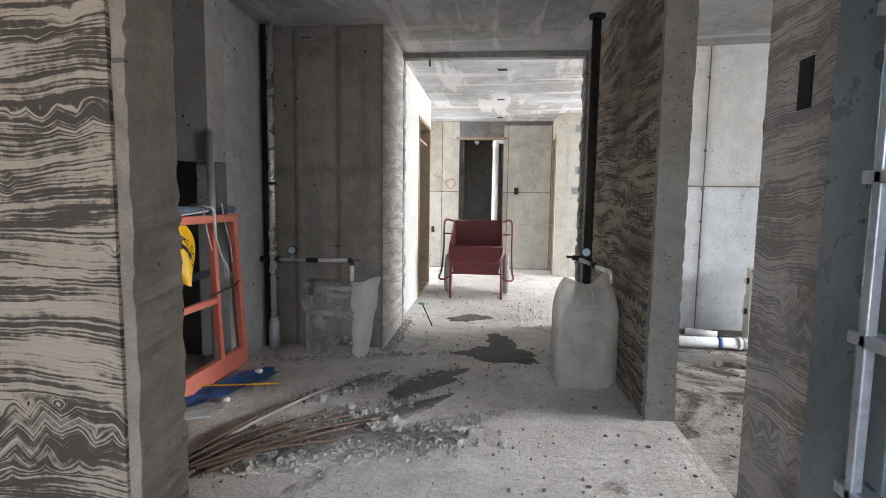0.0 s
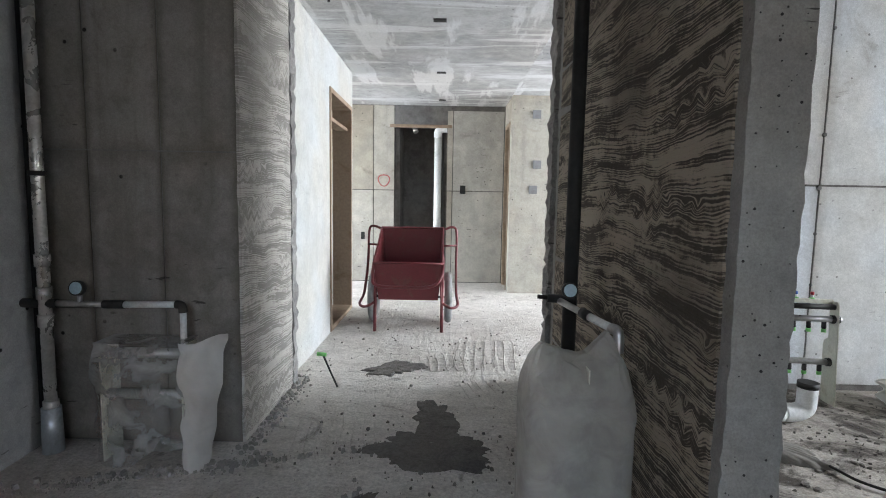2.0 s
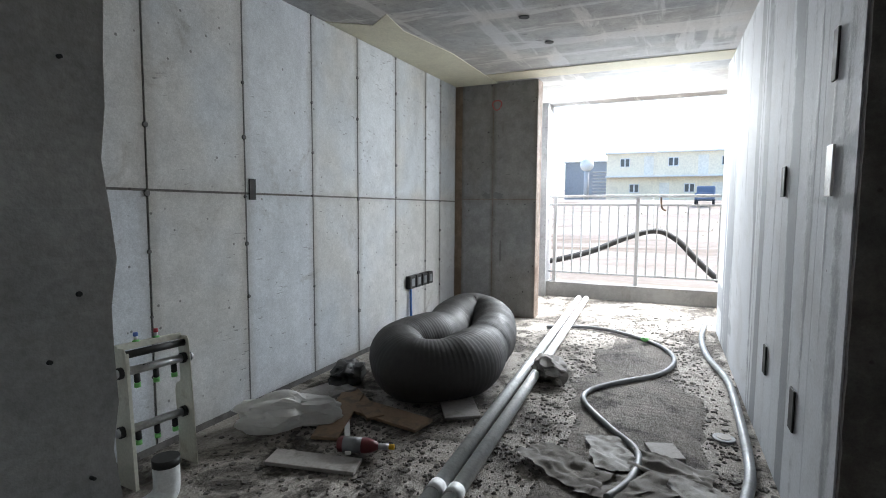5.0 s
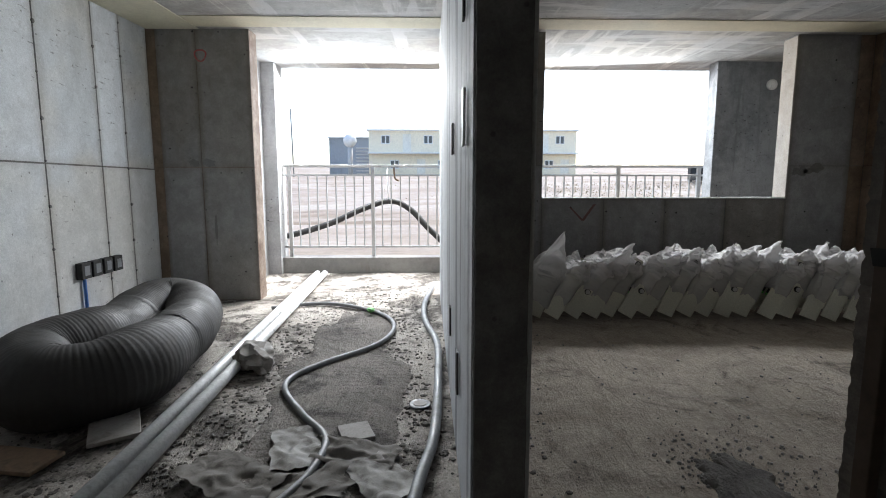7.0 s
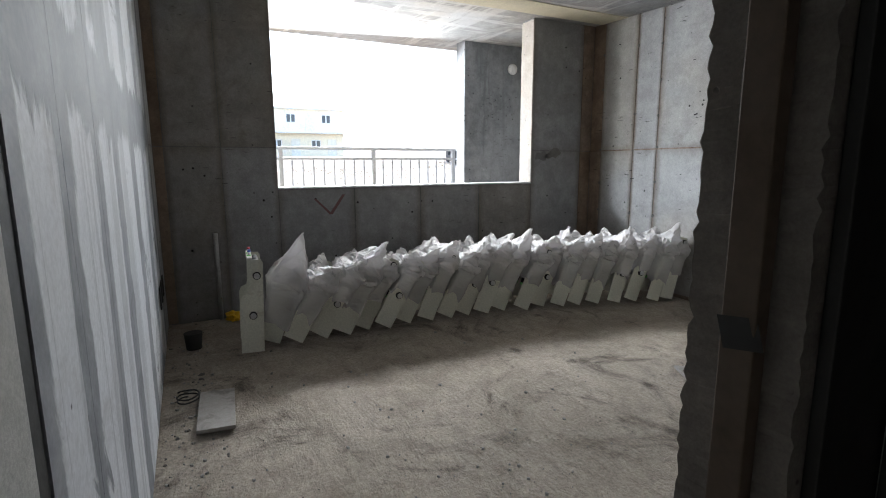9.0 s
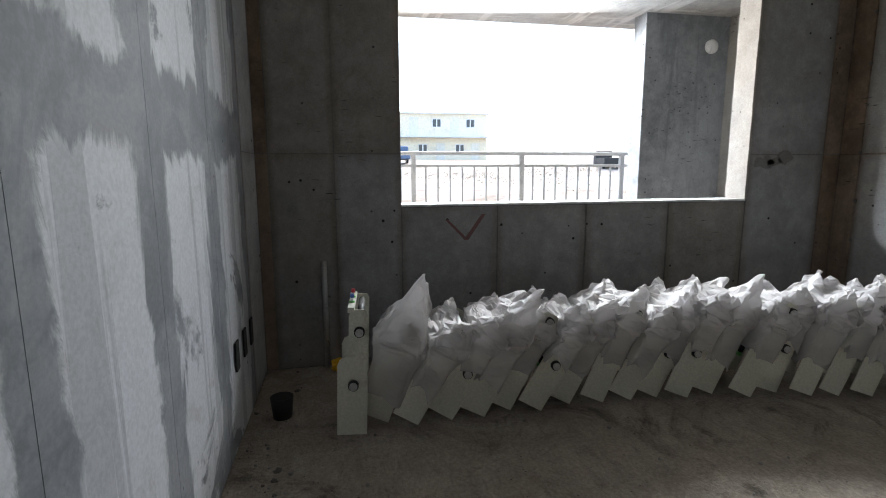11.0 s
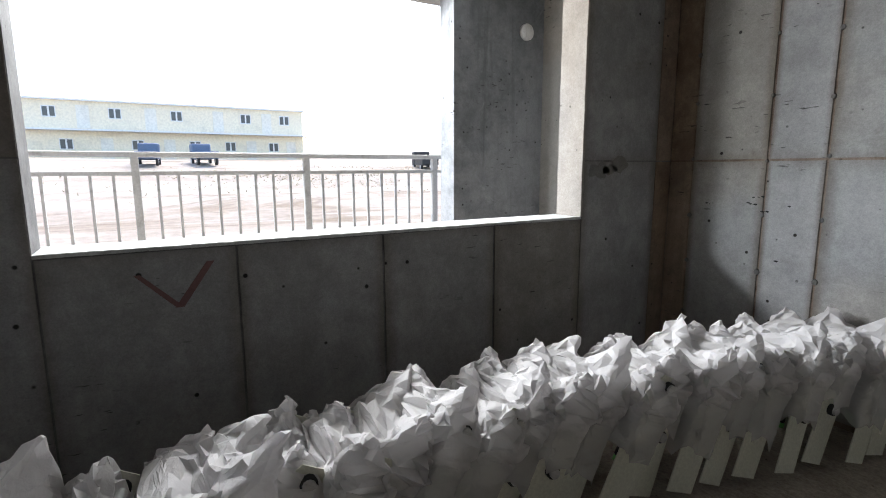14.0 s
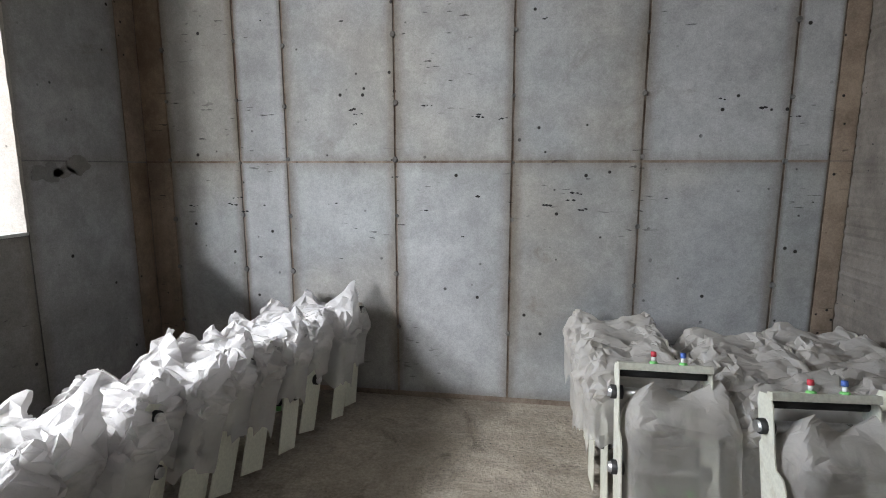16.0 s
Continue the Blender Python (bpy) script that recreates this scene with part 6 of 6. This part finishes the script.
under_ceiling("trim_insulation_1", [(5.86, 2.09), (6.18, 2.09), (6.18, 4.27), (5.86, 4.27)], M_XPS, "cream insulation board strip let into the ceiling", "insulation")
under_ceiling("trim_insulation_2", [(3.95, 4.3), (4.3, 4.36), (5.0, 4.27), (6.27, 4.28), (6.27, 4.755), (3.9, 4.755), (4.1, 4.5)], M_XPS, "cream insulation board along the white wall", "insulation")
under_ceiling("trim_insulation_3", [(5.86, -2.03), (6.18, -2.03), (6.18, 1.94), (5.86, 1.94)], M_XPS, "cream insulation board strip over the bedroom window", "insulation")
for x, y in ((5.02, 3.46), (4.38, 3.49), (4.7, 1.0)):
    ob = tagged(mesh_object("ceiling_hole", tube(bmesh.new(), [(0, 0, -0.006), (0, 0, 0.01)], 0.035, 16), M_DARK), "dark round lamp hole in the ceiling", "ceiling hole")
    ob.location = (x, y, ceil_at(x))
for y in (5.35, 6.81, 8.2):
    ob = tagged(mesh_object("ceiling_hole", B((-0.045, 0.045, -0.03, 0.03, -0.006, 0.01)), M_DARK), "dark lamp hole in the corridor ceiling", "ceiling hole")
    ob.location = (0.27, y, 2.36)
ob = tagged(mesh_object("ceiling_bolt", tube(bmesh.new(), [(0, 0, -0.08), (0, 0, 0.02)], 0.008, 8), M_BLACK), "short black bolt hanging from the broken edge", "bolt")
ob.location = (-0.35, 4.7, 2.31)

# ---- litter in the living room ----
def crumpled(name, at, rx, ry, h, seed, mat, label, category, rz=0):
    bm = bmesh.new()
    bmesh.ops.create_icosphere(bm, subdivisions=4, radius=1)
    for v in bm.verts:
        q = v.co * 1.6 + Vector((seed, 0, 0))
        n = noise.noise(q) * 0.4 + 0.5 * (noise.voronoi(q * 1.1)[0][0] - 0.4) + 0.16 * (noise.voronoi(q * 3)[0][0] - 0.4)
        p = v.co * (1 + n)
        v.co = Vector((p.x * rx, p.y * ry, max(0.0, (p.z * 0.6 + 0.5)) * h))
    for f in bm.faces:
        f.smooth = True
    bm.normal_update()
    for e in bm.edges:
        if e.calc_face_angle(0) > radians(26):
            e.smooth = False
    ob = tagged(mesh_object(name, bm, mat), label, category)
    ob.matrix_basis = pose(*at, 0, 0, rz)
    return ob


crumpled("plastic_sack", (3.02, 4.4, 0), 0.25, 0.1, 0.15, 1.0, M_SACKFILM, "crumpled white plastic sack on the dusty floor", "sack", -55)
crumpled("paper_scrap", (4.42, 3.27, 0), 0.16, 0.1, 0.12, 4.0, M_BOARD, "crumpled greyish paper scrap beside the pipes", "scrap", 30)
crumpled("black_scrap", (3.75, 4.5, 0), 0.16, 0.1, 0.12, 6.0, M_BLACK, "tangled black plastic scrap by the wall", "scrap", 10)
for k, (x, y, L, w, a, mat, lab) in enumerate(((2.76, 4.0, 0.42, 0.13, -75, M_BOARD, "grey offcut board on the floor"), (3.25, 4.2, 0.6, 0.14, 20, M_BROWNBOARD, "brown plywood offcut on the floor"),
                                               (3.4, 4.5, 0.5, 0.2, -20, M_BOARD, "grey offcut board on the floor"), (3.5, 4.25, 0.7, 0.1, 50, M_BROWNBOARD, "brown plywood offcut on the floor"),
                                               (3.35, 3.95, 0.5, 0.16, 80, M_BROWNBOARD, "brown plywood offcut on the floor"), (3.6, 3.62, 0.28, 0.2, 30, M_BOARD, "grey offcut board on the floor"),
                                               (3.1, 4.05, 0.55, 0.03, 35, M_WHITEPLATE, "thin white batten on the litter"), (4.66, 1.7, 0.42, 0.16, -4, M_BOARD, "grey board on the bedroom floor"),
                                               (3.86, -0.66, 0.19, 0.26, 60, M_BOARD, "grey board on the bedroom floor"))):
    ob = tagged(mesh_object("offcut_board", box(bmesh.new(), -L / 2, L / 2, -w / 2, w / 2, 0, 0.018, 0.003), mat), lab, "board", "offcut boards")
    ob.matrix_basis = pose(x, y, 0.004 + 0.006 * (k % 3), 2 * math.sin(k), 2 * math.cos(k * 2), a)
ob = tagged(mesh_object("floor_tile", box(bmesh.new(), -0.08, 0.08, -0.07, 0.07, 0, 0.02, 0.003), M_BOARD), "loose grey tile piece on the dirty floor", "tile")
ob.matrix_basis = pose(3.54, 2.53, 0, 0, 0, 20)
def torn_sack(x, y, L, w, rz, k, mat):
    """A flattened cement sack: ragged edge, long creases and a few lifted corners."""
    bm = sheet(-L / 2, L / 2, -w / 2, w / 2, 0.012, lambda p: 0.0)
    for v in bm.verts:
        q = Vector((v.co.x, v.co.y, k * 3.0))
        ridge = 1 - 2 * abs(noise.noise(Vector((q.x * 5, q.y * 13, q.z))))
        v.co.z = 0.012 + 0.014 * ridge + 0.012 * noise.noise(q * 9) + 0.006 * noise.noise(q * 31) + 0.03 * max(0.0, noise.noise(q * 4 + Vector((5, 0, 0))))
        v.co.x += 0.05 * noise.noise(Vector((q.y * 16, k, 1.0)))
        v.co.y += 0.04 * noise.noise(Vector((q.x * 14, k, 2.0)))
        v.co.z = max(0.003, v.co.z)
    ob = tagged(mesh_object("torn_sack", bm, mat), "torn flattened cement sack on the dirty floor", "sack", "torn sacks")
    ob.matrix_basis = pose(x, y, 0.0, 0, 0, rz)
    return ob


for k, (x, y, L, w, rz, mat) in enumerate(((3.2, 2.95, 0.42, 0.24, 60, M_SACK), (3.41, 2.76, 0.36, 0.2, 15, M_SACKGREY), (3.36, 2.5, 0.34, 0.2, 80, M_SACK), (3.17, 2.38, 0.3, 0.2, 35, M_SACKGREY), (3.12, 2.68, 0.36, 0.22, 100, M_SACK))):
    torn_sack(x, y, L, w, rz, k, mat)
t = thing("floor_drain", (3.84, 2.25, 0), "round grey plastic floor drain with a dusty lid", "drain")
part("rim", tube(bmesh.new(), [(0, 0, 0), (0, 0, 0.008), (0, 0, 0.01)], [0.055, 0.055, 0.05], 24), M_HOSE, t)
part("lid", tube(bmesh.new(), [(0, 0, 0.009), (0, 0, 0.013)], 0.034, 20), M_BOARD, t)
t = thing("spray_bottle", (2.93, 3.86, 0), "small red-brown plastic bottle with a yellow cap lying on the floor", "bottle", rz=-72)
tubes(t, "body", [(-0.11, 0, 0.045), (-0.1, 0, 0.045), (0.03, 0, 0.045), (0.06, 0, 0.045), (0.09, 0, 0.045)], [0.025, 0.036, 0.036, 0.03, 0.014], M_RED, "", 16)
tubes(t, "label", [(-0.08, 0, 0.045), (0.01, 0, 0.045)], 0.0366, M_HOSE, "dull printed label", 16)
tubes(t, "neck", [(0.085, 0, 0.045), (0.14, 0, 0.045)], 0.014, M_STEEL, "", 12)
tubes(t, "cap", [(0.14, 0, 0.045), (0.165, 0, 0.045)], 0.013, M_YELLOW, "yellow cap", 12)
ob = crumpled("green_cap", (5.65, 2.7, 0.03), 0.035, 0.03, 0.03, 9.0, M_GREENCAP, "bright green plastic cap on the hose", "cap")

# ---- bedroom corner bits ----
t = thing("conduit_stub", (6.27, 1.58, 0), "thin grey conduit pipe standing at the dark wall", "pipe")
tubes(t, "conduit", [(0, 0, 0), (0, 0, 0.66)], 0.016, M_STEEL, "", 10)
crumpled("yellow_scrap", (6.2, 1.5, 0), 0.05, 0.05, 0.06, 3.0, M_YELLOW, "small yellow plastic scrap in the dark corner", "scrap")
t = thing("black_pot", (5.65, 1.78, 0), "small black plastic pot on the floor", "pot", rz=30)
tubes(t, "pot_body", [(0, 0, 0), (0, 0, 0.005), (0, 0, 0.11)], [0.03, 0.045, 0.055], M_BLACK, "", 16)
t = thing("wire_coil", (4.85, 1.82, 0), "small coil of black wire on the floor", "wire")
part("coil", tube(bmesh.new(), [(0.05 * math.cos(k * 0.35) * (1 + 0.1 * math.sin(k)), 0.05 * math.sin(k * 0.35), 0.006 + 0.001 * k) for k in range(40)], 0.004, 6), M_BLACK, t)

# ---- corrugated hose over the balcony railing ----
t = thing("corrugated_hose", (8.02, 2.7, 0.9), "black corrugated hose slung up against the balcony railing", "hose")
path = smooth_path([(0.03, 1.6, -0.5), (0.02, 1.2, -0.42), (0.0, 0.75, -0.28), (0, 0.35, -0.1), (0, 0.0, 0.0), (0, -0.25, -0.1), (0, -0.5, -0.36), (0.02, -0.75, -0.6)], 24)
part("hose_body", tube(bmesh.new(), path, [0.036 + 0.005 * (k % 2) for k in range(len(path))], 12), M_BLACK, t)
tubes(t, "rope", [(-0.03, 0.02, 0.03), (-0.06, 0.03, 0.45)], 0.006, M_WHITEPLATE, "white rope", 6)
tubes(t, "hook", smooth_path([(-0.1, -0.06, 0.46), (-0.1, -0.07, 0.3), (-0.1, -0.12, 0.26)], 4), 0.012, M_BROWNBOARD, "", 6)

# ---- outdoors ----
def earth(name, light, dark, dirt):
    m, nt, bsdf = material(name)
    p = place_of(nt, scale=(0.35, 0.1, 1))
    c = blend(nt, span(nt, noise_of(nt, p, 1.0, 7, 0.62, 0.6), 0.38, 0.6), light, dark)
    c = blend(nt, span(nt, noise_of(nt, place_of(nt, scale=(0.16, 0.05, 1)), 1.0, 8, 0.68, 0.8), 0.5, 0.62), c, dirt)
    c = blend(nt, 1.0, c, grey(nt, span(nt, noise_of(nt, place_of(nt), 3.0, 6, 0.7), 0.3, 0.7, 0.85, 1.1)), 'MULTIPLY')
    feed(nt, bsdf.inputs["Base Color"], c)
    bsdf.inputs["Roughness"].default_value = 0.95
    relief(nt, bsdf, noise_of(nt, place_of(nt), 2.0, 6, 0.7), 0.5, 0.05)
    return m


M_GROUND = earth("bare_earth", (0.42, 0.375, 0.33), (0.32, 0.27, 0.22), (0.19, 0.145, 0.1))
M_FACADE = plain("cream_cladding", (0.88, 0.79, 0.61), 0.6, wear_amount=0.1, scale=0.6)
M_DOOR = plain("cream_door", (0.82, 0.78, 0.68), 0.5, wear_amount=0.1, scale=0.6)
M_NAVY = plain("slate_blue_cladding", (0.27, 0.3, 0.33), 0.6, wear_amount=0.2, scale=0.6)
M_GLASS = plain("dark_window", (0.08, 0.085, 0.09), 0.15, wear_amount=0.05)
M_GREENNET = plain("green_net", (0.05, 0.35, 0.2), 0.7, wear_amount=0.2)


def ground_height(p):
    up = min(1.0, max(0.0, (p.x - 12) / 40))
    return -0.75 + 2.75 * up * up * (3 - 2 * up) + 0.045 * max(0.0, p.x - 90) + (0.12 * noise.noise(Vector((p.x * 0.25, p.y * 0.25, 0))) if 9 < p.x < 60 else 0)


bm = bmesh.new()
xs = [-400, -60, -10, 8.2, 9, 10, 12, 14, 16, 18, 20, 23, 26, 30, 34, 38, 42, 46, 50, 55, 60, 70, 90, 140, 400]
ys = [-400, -150, -80, -50, -40, -32, -26, -20, -16, -12, -8, -4, 0, 4, 8, 12, 16, 20, 26, 34, 50, 100, 400]
g = [[bm.verts.new((x, y, ground_height(Vector((x, y, 0))))) for y in ys] for x in xs]
for i in range(len(xs) - 1):
    for j in range(len(ys) - 1):
        bm.faces.new((g[i][j], g[i + 1][j], g[i + 1][j + 1], g[i][j + 1])).smooth = True
structure("ground", bm, M_GROUND, "bare sandy building ground with patches of dry grass", "ground")


def block(name, at, size, mat, label, windows, doors, rz=0):
    t = thing(name, at, label, "building")
    L, D, Ht = size
    part("wall", box(bmesh.new(), 0, D, -L / 2, L / 2, 0, Ht), mat, t)
    part("roof", box(bmesh.new(), -0.3, D + 0.3, -L / 2 - 0.2, L / 2 + 0.2, Ht, Ht + 0.15), M_WHITEPLATE, t)
    for y, z, w, h in windows:
        f = part("window", box(bmesh.new(), -0.05, 0.02, y - w / 2, y + w / 2, z, z + h), M_WHITEPLATE, t)
        for s in (-1, 1):
            part("pane", box(bmesh.new(), -0.07, -0.04, y + s * w / 4 - w / 4 + 0.07, y + s * w / 4 + w / 4 - 0.07, z + 0.08, z + h - 0.08), M_GLASS, f)
    for y, z, w, h in doors:
        part("door", box(bmesh.new(), -0.06, 0.02, y - w / 2, y + w / 2, z, z + h), M_DOOR, t)
    return t


c = -2.9
wins = [(y - c, 3.75, 1.0, 0.95) for y in (7.0, 2.2, -2.75, -8.97, -12.8)] + [(y - c, 1.0, 1.0, 0.95) for y in (6.0, 0.6, -4.2, -7.4, -11.6)]
drs = [(y - c, 2.85, 0.95, 2.0) for y in (4.6, -0.6, -6.4, -11.0)] + [(y - c, 0.05, 0.95, 2.0) for y in (3.0, -2.0, -9.4, -13.4)]
t = block("site_office", (60, c, 1.95), (23.6, 6, 5.2), M_FACADE, "long cream two-storey prefabricated site office", wins, drs)
part("walkway", box(bmesh.new(), -1.1, 0, -11.8, 11.8, 2.62, 2.75), M_WHITEPLATE, t)
for k in range(9):
    part("stair_step", box(bmesh.new(), -1.0, 0, -12.1 - 0.28 * k, -11.85 - 0.28 * k, 2.5 - 0.28 * k, 2.56 - 0.28 * k), M_STEEL, t)
t = block("blue_store", (74, 13.0, 2.0), (6, 6, 5.6), M_NAVY, "dark blue clad site store", [], [])
t = thing("steel_stair", (66, 10.2, 2.0), "outdoor steel stair before the blue store", "stair")
for k in range(10):
    part("step", box(bmesh.new(), -0.5, 0.5, -0.9, 0.9, 0.4 * k, 0.4 * k + 0.12), M_RAIL, t)
t = thing("lamp_mast", (45, 13.5, 1.4), "thin grey lamp mast", "mast")
tubes(t, "mast", [(0, 0, 0), (0.2, 0.15, 6.0)], 0.06, M_HOSE, "", 8)
t = thing("water_tank", (64, 11.6, 6.4), "round white tank ball on a frame", "tank")
bm = bmesh.new()
bmesh.ops.create_uvsphere(bm, u_segments=20, v_segments=12, radius=0.8)
part("ball", bm, M_WHITEPLATE, t)
tubes(t, "frame", [(0, 0, -4.5), (0, 0, -0.6)], 0.3, M_RAIL, "", 8)


def parked_truck(at, mat, label, rz):
    t = thing("parked_truck", at, label, "truck", rz=rz)
    part("cab", box(bmesh.new(), 1.0, 2.3, -0.8, 0.8, 0.5, 1.9, 0.15), mat, t)
    part("windscreen", box(bmesh.new(), 1.25, 2.32, -0.7, 0.7, 1.2, 1.7, 0.05), M_GLASS, t)
    part("bed", box(bmesh.new(), -2.2, 0.95, -0.8, 0.8, 0.55, 1.15, 0.04), mat, t)
    for x in (-1.4, 1.5):
        for y in (-0.72, 0.72):
            wh = part("wheel", tube(bmesh.new(), [(x, y - 0.1, 0.36), (x, y + 0.1, 0.36)], 0.36, 16), M_BLACK, t)
            part("rim", tube(bmesh.new(), [(x, y - 0.11, 0.36), (x, y + 0.11, 0.36)], 0.2, 12), M_STEEL, wh)
    t.scale = (0.75, 0.75, 0.75)
    return t


M_TRUCK = plain("dull_blue_paint", (0.1, 0.15, 0.24), 0.5)
parked_truck((41.5, -3.0, 1.48), M_TRUCK, "small blue flatbed truck parked by the office", 4)
parked_truck((41, 0.2, 1.44), M_TRUCK, "small blue flatbed truck parked by the office", -5)
parked_truck((38, -17.6, 1.05), M_BLACK, "dark loaded truck on the yard", -14)
t = thing("safety_fence", (13.5, 5.9, -0.7), "green plastic safety fence on thin posts", "fence")
for k in range(4):
    tubes(t, "post", [(0.3 * k, 0.1 + 0.9 * k, 0), (0.3 * k, 0.1 + 0.9 * k, 1.9)], 0.03, M_GREENNET, "", 8)
for z in (0.3, 0.8, 1.3, 1.8):
    tubes(t, "rail", [(0, 0.1, z), (0.9, 2.8, z)], 0.02, M_GREENNET, "", 6)
rnd = random.Random(12)
bm = bmesh.new()
for n in range(2600):
    x, y = rnd.gauss(34, 3), rnd.gauss(-12, 7)
    z = ground_height(Vector((x, y, 0))) - 0.02
    for k in range(2):
        a, h = rnd.uniform(0, 6.28), rnd.uniform(0.04, 0.12)
        v = [bm.verts.new((x + 0.03 * math.cos(a), y + 0.03 * math.sin(a), z)), bm.verts.new((x - 0.03 * math.cos(a), y - 0.03 * math.sin(a), z)), bm.verts.new((x + rnd.uniform(-0.15, 0.15), y + rnd.uniform(-0.15, 0.15), z + h))]
        bm.faces.new(v)
M_GRASS = plain("dry_grass", (0.44, 0.37, 0.26), 0.9, wear=(0.34, 0.34, 0.2), wear_amount=0.7, scale=0.3)
ob = mesh_object("grass", bm, M_GRASS)
tagged(ob, "dry grass on the building ground", "grass", kind="stuff")
